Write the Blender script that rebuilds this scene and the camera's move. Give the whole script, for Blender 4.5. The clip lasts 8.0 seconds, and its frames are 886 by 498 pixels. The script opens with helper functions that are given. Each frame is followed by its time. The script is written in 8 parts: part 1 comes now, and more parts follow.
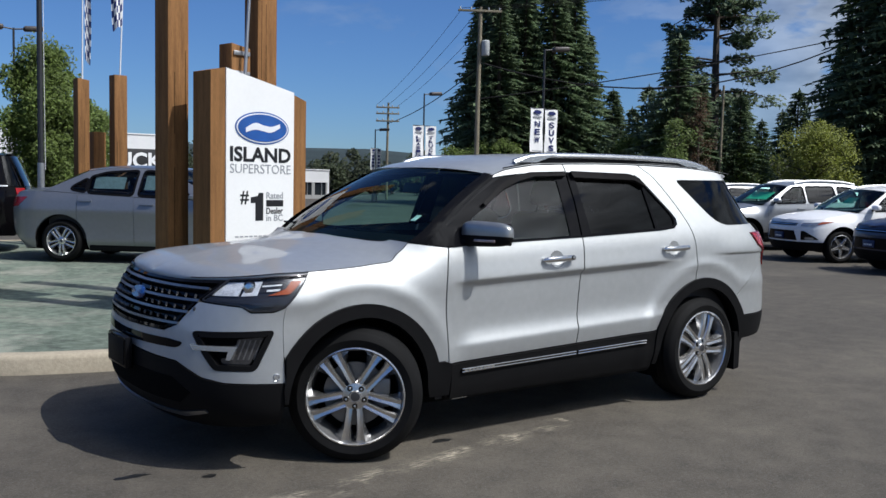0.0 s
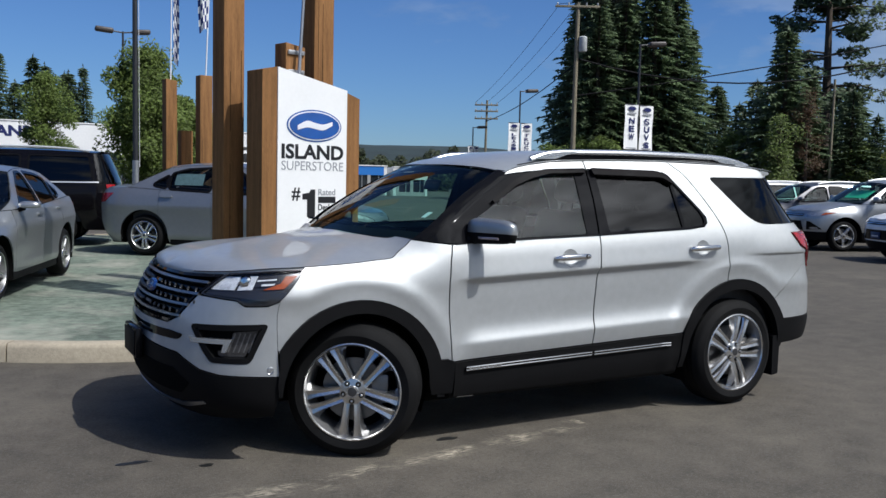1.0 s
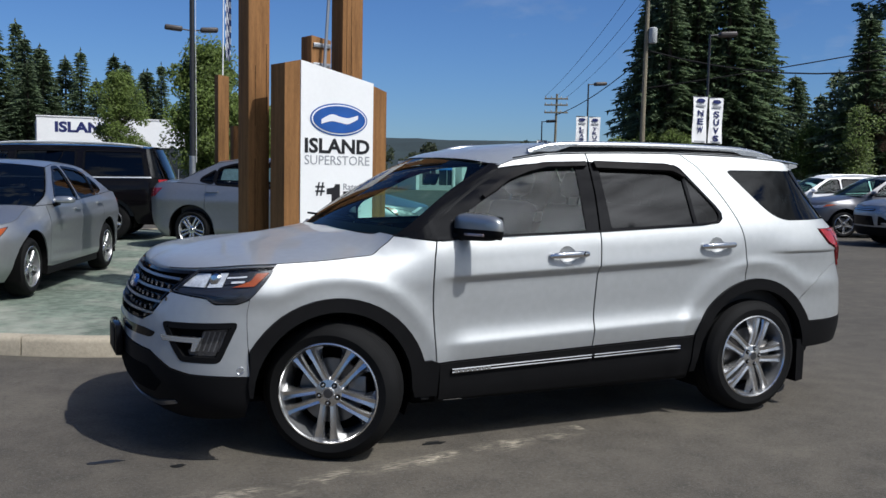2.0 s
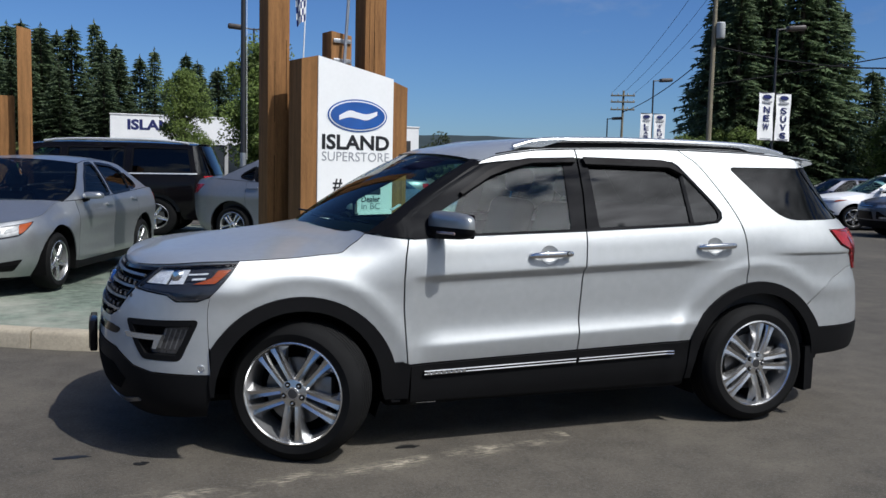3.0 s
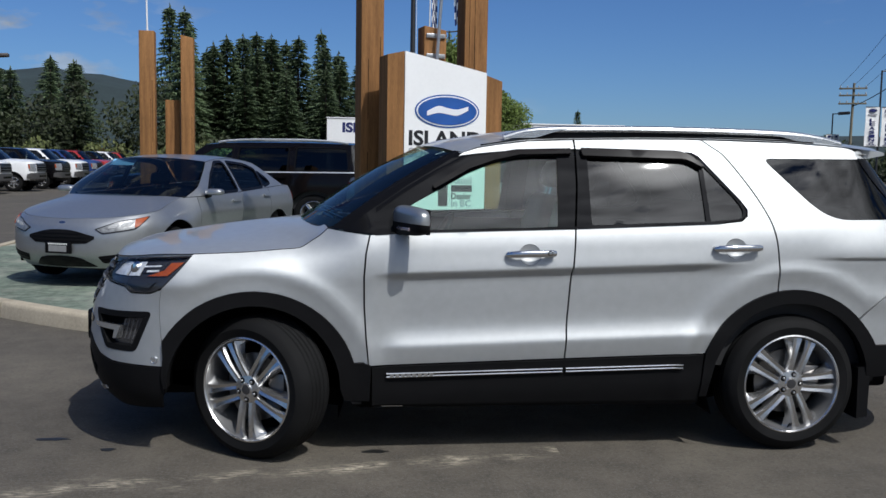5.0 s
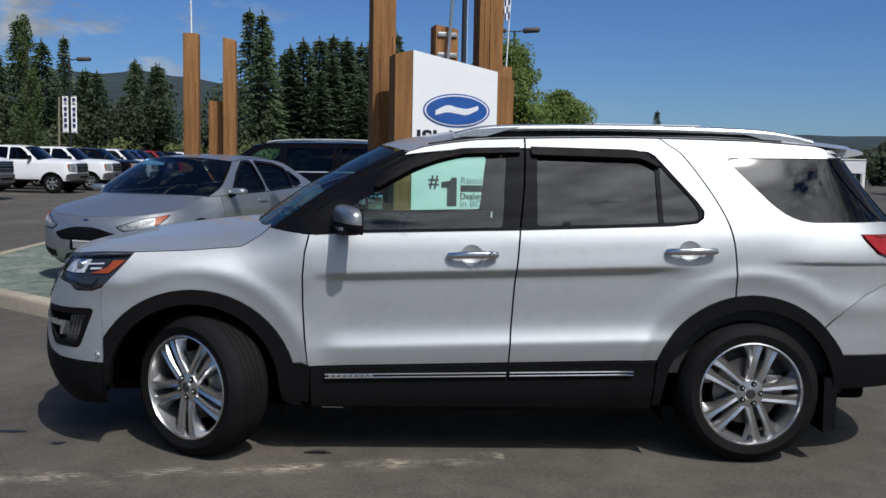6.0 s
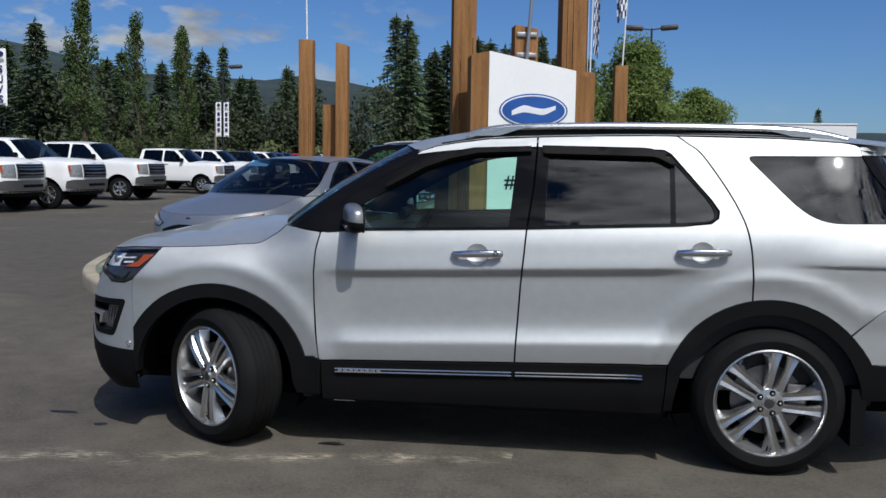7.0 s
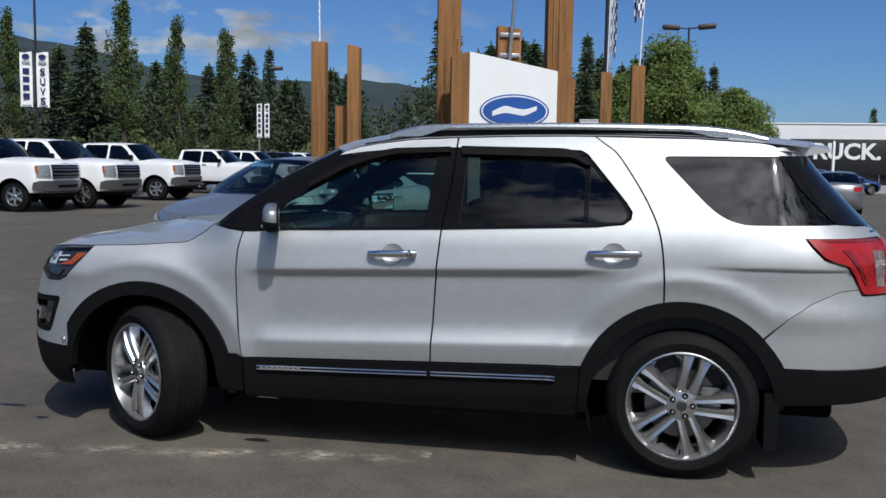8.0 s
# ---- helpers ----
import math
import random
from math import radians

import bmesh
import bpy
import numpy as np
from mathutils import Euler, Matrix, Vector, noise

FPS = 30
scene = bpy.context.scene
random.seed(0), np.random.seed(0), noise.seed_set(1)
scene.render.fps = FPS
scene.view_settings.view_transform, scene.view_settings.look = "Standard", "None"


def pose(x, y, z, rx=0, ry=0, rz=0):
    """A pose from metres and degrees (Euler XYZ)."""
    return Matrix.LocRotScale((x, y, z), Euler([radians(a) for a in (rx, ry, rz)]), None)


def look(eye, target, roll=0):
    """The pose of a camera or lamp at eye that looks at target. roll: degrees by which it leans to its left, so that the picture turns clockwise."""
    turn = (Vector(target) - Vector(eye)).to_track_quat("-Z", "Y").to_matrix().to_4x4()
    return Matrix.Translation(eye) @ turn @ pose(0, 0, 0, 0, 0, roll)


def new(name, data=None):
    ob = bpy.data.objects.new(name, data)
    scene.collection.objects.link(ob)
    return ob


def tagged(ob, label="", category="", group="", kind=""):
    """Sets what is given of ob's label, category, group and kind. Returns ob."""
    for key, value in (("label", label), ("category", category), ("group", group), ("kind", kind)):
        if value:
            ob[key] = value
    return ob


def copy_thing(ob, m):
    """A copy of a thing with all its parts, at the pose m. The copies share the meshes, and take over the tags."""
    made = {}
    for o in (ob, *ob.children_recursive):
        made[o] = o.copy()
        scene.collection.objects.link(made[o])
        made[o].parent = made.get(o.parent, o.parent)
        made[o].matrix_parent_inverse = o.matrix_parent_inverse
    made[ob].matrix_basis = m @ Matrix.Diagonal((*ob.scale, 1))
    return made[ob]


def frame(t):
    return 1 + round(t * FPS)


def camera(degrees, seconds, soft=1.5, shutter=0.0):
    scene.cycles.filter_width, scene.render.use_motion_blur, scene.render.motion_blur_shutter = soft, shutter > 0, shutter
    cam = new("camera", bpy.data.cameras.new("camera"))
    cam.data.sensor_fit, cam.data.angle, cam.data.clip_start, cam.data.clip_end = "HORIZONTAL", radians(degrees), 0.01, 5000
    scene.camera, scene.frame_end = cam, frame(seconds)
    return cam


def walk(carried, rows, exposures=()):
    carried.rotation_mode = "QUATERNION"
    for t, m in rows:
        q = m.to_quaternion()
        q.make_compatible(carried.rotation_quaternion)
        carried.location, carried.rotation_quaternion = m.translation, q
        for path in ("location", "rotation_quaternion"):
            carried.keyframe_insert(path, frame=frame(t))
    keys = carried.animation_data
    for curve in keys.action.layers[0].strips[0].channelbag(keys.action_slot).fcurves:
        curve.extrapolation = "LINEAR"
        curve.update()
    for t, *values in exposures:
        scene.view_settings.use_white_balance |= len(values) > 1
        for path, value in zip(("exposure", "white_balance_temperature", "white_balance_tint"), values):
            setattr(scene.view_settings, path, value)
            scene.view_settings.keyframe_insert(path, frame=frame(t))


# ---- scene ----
cam = camera(51.9, 8.0)
PATH = [
    (0, (-2.435, -5.077, 1.509), (-1.263, -3.462, 1.363), 1.2),
    (0.5, (-2.189, -5.226, 1.51), (-1.111, -3.548, 1.361), 1.3),
    (1, (-1.944, -5.359, 1.516), (-0.965, -3.622, 1.36), 1.3),
    (1.5, (-1.679, -5.379, 1.518), (-0.783, -3.599, 1.354), 1.2),
    (3, (-0.87, -5.451, 1.522), (-0.178, -3.583, 1.343), 1.3),
    (3.5, (-0.606, -5.484, 1.513), (-0.033, -3.576, 1.331), 1.4),
    (4, (-0.266, -5.492, 1.519), (0.162, -3.547, 1.333), 1.2),
    (5.5, (0.82, -5.484, 1.499), (0.966, -3.498, 1.312), 1.1),
    (6, (1.167, -5.462, 1.509), (1.217, -3.471, 1.32), 1.1),
    (6.2, (1.32, -5.474, 1.514), (1.311, -3.483, 1.323), 1.0),
    (6.5, (1.551, -5.502, 1.515), (1.433, -3.514, 1.326), 1.0),
    (7, (1.878, -5.461, 1.509), (1.604, -3.489, 1.318), 0.9),
    (7.5, (2.194, -5.422, 1.513), (1.843, -3.462, 1.321), 0.9),
    (8, (2.545, -5.381, 1.518), (2.164, -3.427, 1.327), 0.9),
]
walk(cam, [(t, look(eye, target, roll)) for t, eye, target, roll in PATH], [(0, 0.08), (1.5, 0.05), (3, 0.0), (4, -0.04), (5.5, -0.18), (6.5, -0.16), (8, -0.12)])
scene.view_settings.use_white_balance = True
scene.view_settings.white_balance_temperature = 6200

# ---- light: clear late-summer sky, high sun on the camera's side ----
SUN = Vector((0.30, -0.52, 0.78)).normalized()
sun_data = bpy.data.lights.new("sun", "SUN")
sun_data.energy, sun_data.angle, sun_data.color = 4.0, radians(0.53), (0.98, 0.95, 0.90)
sun = new("sun", sun_data)
sun.rotation_euler = SUN.to_track_quat("Z", "Y").to_euler()
tagged(sun, kind="structure")

world = bpy.data.worlds.new("sky")
scene.world = world
world.use_nodes = True
wn, wl = world.node_tree.nodes, world.node_tree.links
wn.clear()
w_out, w_bg = wn.new("ShaderNodeOutputWorld"), wn.new("ShaderNodeBackground")
w_sky = wn.new("ShaderNodeTexSky")
w_sky.sky_type, w_sky.sun_disc = "NISHITA", False
w_sky.sun_elevation = math.asin(SUN.z)
w_sky.sun_rotation = math.atan2(SUN.x, SUN.y)
w_sky.air_density, w_sky.dust_density, w_sky.ozone_density = 1.0, 0.2, 2.0
w_co, w_map = wn.new("ShaderNodeTexCoord"), wn.new("ShaderNodeMapping")
w_map.inputs["Scale"].default_value = (1.0, 1.0, 2.6)
w_noise, w_ramp, w_mix = wn.new("ShaderNodeTexNoise"), wn.new("ShaderNodeValToRGB"), wn.new("ShaderNodeMixRGB")
w_noise.inputs["Scale"].default_value, w_noise.inputs["Detail"].default_value = 8.0, 8.0
w_noise.inputs["Roughness"].default_value = 0.55
w_ramp.color_ramp.elements[0].position, w_ramp.color_ramp.elements[1].position = 0.550, 0.640
wl.new(w_co.outputs["Generated"], w_map.inputs["Vector"])
wl.new(w_map.outputs["Vector"], w_noise.inputs["Vector"])
w_back, w_left, w_lr, w_sum1, w_sum2 = (wn.new("ShaderNode" + k) for k in ("VectorMath", "VectorMath", "MapRange", "Math", "Math"))
w_back.operation = w_left.operation = "DOT_PRODUCT"
w_back.inputs[1].default_value, w_left.inputs[1].default_value = (0.13, -0.118, 0.02), (-0.42, 0.895, 0.14)
w_lr.inputs["From Min"].default_value, w_lr.inputs["From Max"].default_value = 0.93, 0.99
w_lr.inputs["To Max"].default_value = 0.175
wl.new(w_co.outputs["Generated"], w_back.inputs[0])
wl.new(w_co.outputs["Generated"], w_left.inputs[0])
wl.new(w_left.outputs["Value"], w_lr.inputs["Value"])
wl.new(w_noise.outputs["Fac"], w_sum1.inputs[0])
wl.new(w_back.outputs["Value"], w_sum1.inputs[1])
wl.new(w_sum1.outputs[0], w_sum2.inputs[0])
wl.new(w_lr.outputs["Result"], w_sum2.inputs[1])
w_right, w_rr, w_sum3 = (wn.new("ShaderNode" + k) for k in ("VectorMath", "MapRange", "Math"))
w_right.operation, w_right.inputs[1].default_value = "DOT_PRODUCT", (0.85, 0.49, 0.19)
w_rr.inputs["From Min"].default_value, w_rr.inputs["From Max"].default_value = 0.965, 0.998
w_rr.inputs["To Max"].default_value = 0.13
wl.new(w_co.outputs["Generated"], w_right.inputs[0])
wl.new(w_right.outputs["Value"], w_rr.inputs["Value"])
wl.new(w_sum2.outputs[0], w_sum3.inputs[0])
wl.new(w_rr.outputs["Result"], w_sum3.inputs[1])
w_veil, w_sum4 = wn.new("ShaderNodeMapRange"), wn.new("ShaderNodeMath")
w_sunward = wn.new("ShaderNodeVectorMath")
w_sunward.operation, w_sunward.inputs[1].default_value = "DOT_PRODUCT", SUN
w_veil.inputs["From Min"].default_value, w_veil.inputs["From Max"].default_value, w_veil.inputs["To Max"].default_value = 0.84, 0.97, 0.11
wl.new(w_co.outputs["Generated"], w_sunward.inputs[0])
wl.new(w_sunward.outputs["Value"], w_veil.inputs["Value"])
wl.new(w_sum3.outputs[0], w_sum4.inputs[0])
wl.new(w_veil.outputs["Result"], w_sum4.inputs[1])
wl.new(w_sum4.outputs[0], w_ramp.inputs["Fac"])
w_dot, w_fade, w_mul = wn.new("ShaderNodeVectorMath"), wn.new("ShaderNodeMapRange"), wn.new("ShaderNodeMath")
w_dot.operation, w_mul.operation = "DOT_PRODUCT", "MULTIPLY"
w_dot.inputs[1].default_value = (0.36, 0.93, 0.0)
w_fade.interpolation_type = "SMOOTHSTEP"
w_fade.inputs["From Min"].default_value, w_fade.inputs["From Max"].default_value = 0.70, 0.90
w_fade.inputs["To Min"].default_value, w_fade.inputs["To Max"].default_value = 1.0, 0.12
wl.new(w_co.outputs["Generated"], w_dot.inputs[0])
wl.new(w_dot.outputs["Value"], w_fade.inputs["Value"])
wl.new(w_fade.outputs["Result"], w_mul.inputs[0])
wl.new(w_ramp.outputs["Color"], w_mul.inputs[1])
wl.new(w_mul.outputs[0], w_mix.inputs[0])
w_near, w_glow, w_lit = wn.new("ShaderNodeVectorMath"), wn.new("ShaderNodeMapRange"), wn.new("ShaderNodeMixRGB")
w_near.operation, w_near.inputs[1].default_value = "DOT_PRODUCT", SUN
w_glow.interpolation_type = "SMOOTHSTEP"
w_glow.inputs["From Min"].default_value, w_glow.inputs["From Max"].default_value = 0.86, 1.0
w_lit.inputs[1].default_value, w_lit.inputs[2].default_value = (8.0, 8.7, 9.5, 1.0), (62.0, 62.5, 63.5, 1.0)
wl.new(w_co.outputs["Generated"], w_near.inputs[0])
wl.new(w_near.outputs["Value"], w_glow.inputs["Value"])
wl.new(w_glow.outputs["Result"], w_lit.inputs[0])
w_in, w_shade, w_body = wn.new("ShaderNodeTexNoise"), wn.new("ShaderNodeMapRange"), wn.new("ShaderNodeMixRGB")
w_in.inputs["Scale"].default_value, w_in.inputs["Detail"].default_value = 13.0, 5.0
w_shade.inputs["From Min"].default_value, w_shade.inputs["From Max"].default_value = 0.35, 0.68
w_shade.inputs["To Min"].default_value, w_shade.inputs["To Max"].default_value = 0.50, 1.20
w_body.blend_type, w_body.inputs[0].default_value = "MULTIPLY", 1.0
wl.new(w_map.outputs["Vector"], w_in.inputs["Vector"])
wl.new(w_in.outputs["Fac"], w_shade.inputs["Value"])
wl.new(w_lit.outputs["Color"], w_body.inputs[1])
wl.new(w_shade.outputs["Result"], w_body.inputs[2])
wl.new(w_body.outputs["Color"], w_mix.inputs[2])
w_tint = wn.new("ShaderNodeMixRGB")
w_tint.blend_type, w_tint.inputs[0].default_value, w_tint.inputs[2].default_value = "MULTIPLY", 1.0, (0.65, 0.96, 1.48, 1.0)
wl.new(w_sky.outputs["Color"], w_tint.inputs[1])
wl.new(w_tint.outputs["Color"], w_mix.inputs[1])
w_halo, w_add = wn.new("ShaderNodeMapRange"), wn.new("ShaderNodeMixRGB")
w_halo.interpolation_type = "SMOOTHERSTEP"
w_halo.inputs["From Min"].default_value, w_halo.inputs["From Max"].default_value = 0.9970, 1.0
w_add.blend_type, w_add.inputs[2].default_value = "ADD", (110.0, 108.0, 104.0, 1.0)
wl.new(w_near.outputs["Value"], w_halo.inputs["Value"])
wl.new(w_halo.outputs["Result"], w_add.inputs[0])
wl.new(w_mix.outputs["Color"], w_add.inputs[1])
wl.new(w_add.outputs["Color"], w_bg.inputs["Color"])
w_bg.inputs["Strength"].default_value = 0.057
wl.new(w_bg.outputs["Background"], w_out.inputs["Surface"])


# ---- materials ----
def material(name, color, rough=0.5, metal=0.0, coat=0.0, vary=0.0, scale=4.0, grain=0.0, bump=0.0, bump_scale=60.0,
             stretch=(1, 1, 1), island=0.0, per_object=0.0, transmission=0.0, specular=0.5, emit=0.0):
    """A surface with colour variation at a coarse scale, fine grain and fine relief."""
    m = bpy.data.materials.new(name)
    m.use_nodes = True
    n, l = m.node_tree.nodes, m.node_tree.links
    b = n["Principled BSDF"]
    b.inputs["Roughness"].default_value, b.inputs["Metallic"].default_value = rough, metal
    b.inputs["Coat Weight"].default_value, b.inputs["Coat Roughness"].default_value = coat, 0.03
    b.inputs["Specular IOR Level"].default_value = specular
    b.inputs["Base Color"].default_value = (*color, 1)
    if transmission:
        b.inputs["Transmission Weight"].default_value = transmission
    if emit:
        b.inputs["Emission Color"].default_value, b.inputs["Emission Strength"].default_value = (*color, 1), emit
    co, mp = n.new("ShaderNodeTexCoord"), n.new("ShaderNodeMapping")
    mp.inputs["Scale"].default_value = stretch
    l.new(co.outputs["Object"], mp.inputs["Vector"])
    out = None
    if vary or grain or island or per_object:
        hsv = n.new("ShaderNodeHueSaturation")
        hsv.inputs["Color"].default_value = (*color, 1)
        total = n.new("ShaderNodeMath")
        total.operation, total.inputs[1].default_value = "ADD", 1.0
        total.inputs[0].default_value = 0.0
        last = total.inputs[0]
        for amount, sc in ((vary, scale), (grain, scale * 14)):
            if amount:
                t, r, a = n.new("ShaderNodeTexNoise"), n.new("ShaderNodeMapRange"), n.new("ShaderNodeMath")
                t.inputs["Scale"].default_value, t.inputs["Detail"].default_value = sc, 5
                l.new(mp.outputs["Vector"], t.inputs["Vector"])
                l.new(t.outputs["Fac"], r.inputs["Value"])
                r.inputs["From Min"].default_value, r.inputs["From Max"].default_value = 0.3, 0.7
                r.inputs["To Min"].default_value, r.inputs["To Max"].default_value = -amount, amount
                a.operation = "ADD"
                l.new(r.outputs["Result"], a.inputs[0])
                a.inputs[1].default_value = 0
                l.new(a.outputs[0], last)
                last = a.inputs[1]
        for amount, node, socket in ((island, "ShaderNodeNewGeometry", "Random Per Island"), (per_object, "ShaderNodeObjectInfo", "Random")):
            if amount:
                t, r, a = n.new(node), n.new("ShaderNodeMapRange"), n.new("ShaderNodeMath")
                l.new(t.outputs[socket], r.inputs["Value"])
                r.inputs["To Min"].default_value, r.inputs["To Max"].default_value = -amount, amount
                a.operation = "ADD"
                l.new(r.outputs["Result"], a.inputs[0])
                a.inputs[1].default_value = 0
                l.new(a.outputs[0], last)
                last = a.inputs[1]
        l.new(total.outputs[0], hsv.inputs["Value"])
        l.new(hsv.outputs["Color"], b.inputs["Base Color"])
    if bump:
        t, bp = n.new("ShaderNodeTexNoise"), n.new("ShaderNodeBump")
        t.inputs["Scale"].default_value, t.inputs["Detail"].default_value = bump_scale, 4
        l.new(mp.outputs["Vector"], t.inputs["Vector"])
        l.new(t.outputs["Fac"], bp.inputs["Height"])
        bp.inputs["Strength"].default_value, bp.inputs["Distance"].default_value = bump, 0.01
        l.new(bp.outputs["Normal"], b.inputs["Normal"])
    return m


def dusted(m, color, scale, lo, hi, amount):
    """Lays uneven patches of dust over a material's colour."""
    n, l = m.node_tree.nodes, m.node_tree.links
    b = n["Principled BSDF"]
    src = b.inputs["Base Color"].links[0].from_socket
    co, t, r, mix = (n.new("ShaderNode" + k) for k in ("TexCoord", "TexNoise", "MapRange", "MixRGB"))
    t.inputs["Scale"].default_value, t.inputs["Detail"].default_value, t.inputs["Roughness"].default_value = scale, 7, 0.62
    r.inputs["From Min"].default_value, r.inputs["From Max"].default_value, r.inputs["To Max"].default_value = lo, hi, amount
    l.new(co.outputs["Object"], t.inputs["Vector"])
    l.new(t.outputs["Fac"], r.inputs["Value"])
    l.new(r.outputs["Result"], mix.inputs[0])
    l.new(src, mix.inputs[1])
    mix.inputs[2].default_value = (*color, 1)
    l.new(mix.outputs[0], b.inputs["Base Color"])
    return m


def leaf_material(name, color, **kw):
    """Foliage: a matt surface that also lets light through."""
    m = material(name, color, 0.6, **kw)
    n, l = m.node_tree.nodes, m.node_tree.links
    b, o = n["Principled BSDF"], n["Material Output"]
    t, mix = n.new("ShaderNodeBsdfTranslucent"), n.new("ShaderNodeMixShader")
    l.new(b.inputs["Base Color"].links[0].from_socket, t.inputs["Color"])
    mix.inputs[0].default_value = 0.45
    l.new(b.outputs[0], mix.inputs[1])
    l.new(t.outputs[0], mix.inputs[2])
    l.new(mix.outputs[0], o.inputs["Surface"])
    return m


def pane_material(name, tint, gloss=1.0, f0=0.043):
    """Thin car glass: tinted see-through with a mirror-like surface that grows towards grazing, from either side."""
    m = bpy.data.materials.new(name)
    m.use_nodes = True
    n, l = m.node_tree.nodes, m.node_tree.links
    n.clear()
    o, mix, tr, gl, lw, pw, ma = (n.new("ShaderNode" + k) for k in ("OutputMaterial", "MixShader", "BsdfTransparent", "BsdfGlossy", "LayerWeight", "Math", "Math"))
    tr.inputs["Color"].default_value = (*tint, 1)
    gl.inputs["Roughness"].default_value, gl.inputs["Color"].default_value = 0.018, (gloss, gloss, gloss, 1)
    lw.inputs["Blend"].default_value = 0.5
    pw.operation, pw.inputs[1].default_value = "POWER", 5.0
    ma.operation, ma.inputs[1].default_value, ma.inputs[2].default_value = "MULTIPLY_ADD", 1 - f0, f0
    l.new(lw.outputs["Facing"], pw.inputs[0])
    l.new(pw.outputs[0], ma.inputs[0])
    l.new(ma.outputs[0], mix.inputs[0])
    l.new(tr.outputs[0], mix.inputs[1])
    l.new(gl.outputs[0], mix.inputs[2])
    l.new(mix.outputs[0], o.inputs["Surface"])
    return m


def paint(name, color, metal=0.55, rough=0.34):
    return material(name, color, rough, metal, coat=0.6, vary=0.02, scale=1.5, grain=0.03, bump=0.004, bump_scale=900)


SILVER = paint("silver_metallic_paint", (0.490, 0.503, 0.504), 0.84, 0.60)
SILVER_B = paint("grey_silver_paint", (0.27, 0.28, 0.295), 0.8, 0.46)
SILVER_L = material("light_silver_paint", (0.375, 0.386, 0.396), 0.38, 0.80, coat=0.5, vary=0.02, scale=1.5, grain=0.03, bump=0.004, bump_scale=900)
DARKGREY_PAINT = paint("dark_grey_paint", (0.10, 0.10, 0.11), 0.5, 0.36)
BLACK_PAINT = material("black_paint", (0.004, 0.0035, 0.0042), 0.08, vary=0.1, scale=2, specular=0.22)
WHITE_PAINT = paint("white_paint", (0.80, 0.80, 0.80), 0.0, 0.4)
BLUE_PAINT = paint("blue_paint", (0.010, 0.040, 0.17), 0.3, 0.35)
NAVY_PAINT = paint("navy_paint", (0.01, 0.016, 0.05), 0.2, 0.35)
RED_PAINT = paint("red_paint", (0.35, 0.02, 0.02), 0.2, 0.35)
CLADDING = material("black_cladding_plastic", (0.0055, 0.0055, 0.0060), 0.6, vary=0.1, scale=9, bump=0.08, bump_scale=420, specular=0.11)
TRIM_BLACK = material("gloss_black_trim", (0.006, 0.006, 0.007), 0.03, specular=0.09)
# near-black, with the shade of gaps and recesses put into its colour
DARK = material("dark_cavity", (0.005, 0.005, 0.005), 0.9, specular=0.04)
RUBBER = material("tyre_rubber", (0.0072, 0.0072, 0.0074), 0.72, vary=0.25, scale=6, bump=0.12, bump_scale=180, specular=0.12)
CHROME = material("chrome", (0.75, 0.75, 0.76), 0.09, 1.0)
ALLOY = material("polished_alloy", (0.60, 0.598, 0.595), 0.27, 0.95, vary=0.05, scale=8)
RIM_BARREL = material("rim_barrel", (0.20, 0.20, 0.20), 0.35, 0.55, vary=0.1, scale=10)
ALLOY_DARK = material("alloy_pocket", (0.10, 0.10, 0.105), 0.35, 0.8)
SMOKED_CHROME = material("smoked_chrome", (0.26, 0.26, 0.265), 0.3, 0.9, vary=0.1, scale=10)
DISC = material("brake_disc", (0.22, 0.21, 0.20), 0.4, 0.9, vary=0.1, scale=20)
STRIP = material("bright_trim_strip", (0.70, 0.71, 0.72), 0.42, 0.6)
SATIN = material("satin_silver_rail", (0.62, 0.63, 0.64), 0.26, 0.85)
LENS = pane_material("clear_lens", (0.97, 0.98, 0.99), 0.5)
LAMP_BED = material("lamp_housing", (0.42, 0.43, 0.44), 0.22, 0.65, vary=0.35, scale=22)
LAMP_SHADE = material("lamp_housing_grey", (0.20, 0.205, 0.21), 0.35, 0.3, coat=0.4, vary=0.4, scale=30)
LAMP_DARK = material("lamp_housing_dark", (0.05, 0.05, 0.055), 0.25, 0.5)
LAMP_CELL = material("lamp_cell", (0.34, 0.345, 0.35), 0.55, 0.1, vary=0.2, scale=40, specular=0.2)
# pale base colour holds the bright reflection of the chrome headlamp bowls
LAMP_BOWL = material("lamp_bowl", (0.78, 0.79, 0.80), 0.34, 0.25, coat=0.5, vary=0.25, scale=34)
AMBER = material("amber_reflector", (0.30, 0.055, 0.007), 0.25, coat=0.6, vary=0.12, scale=60)
RED_LENS = material("red_tail_lens", (0.30, 0.005, 0.008), 0.25, coat=0.35, vary=0.2, scale=25)
GLASS_CLEAR = pane_material("green_tinted_glass", (0.66, 0.90, 0.82), 1.0, 0.039)
GLASS_DARK = pane_material("privacy_glass", (0.05, 0.058, 0.062), 1.0, 0.035)
GLASS_SALOON = pane_material("blue_grey_saloon_glass", (0.36, 0.43, 0.48), 0.5, 0.045)
SALOON_WS = pane_material("grey_saloon_windscreen", (0.50, 0.56, 0.56), 0.7, 0.09)
GLASS_MID = pane_material("shaded_cab_glass", (0.20, 0.23, 0.22), 0.9, 0.06)
GLASS_WS = pane_material("windscreen_glass", (0.60, 0.84, 0.80), 0.58)
SEAT = material("dark_seat_leather", (0.022, 0.021, 0.021), 0.5, vary=0.15, scale=8, bump=0.1, bump_scale=200)
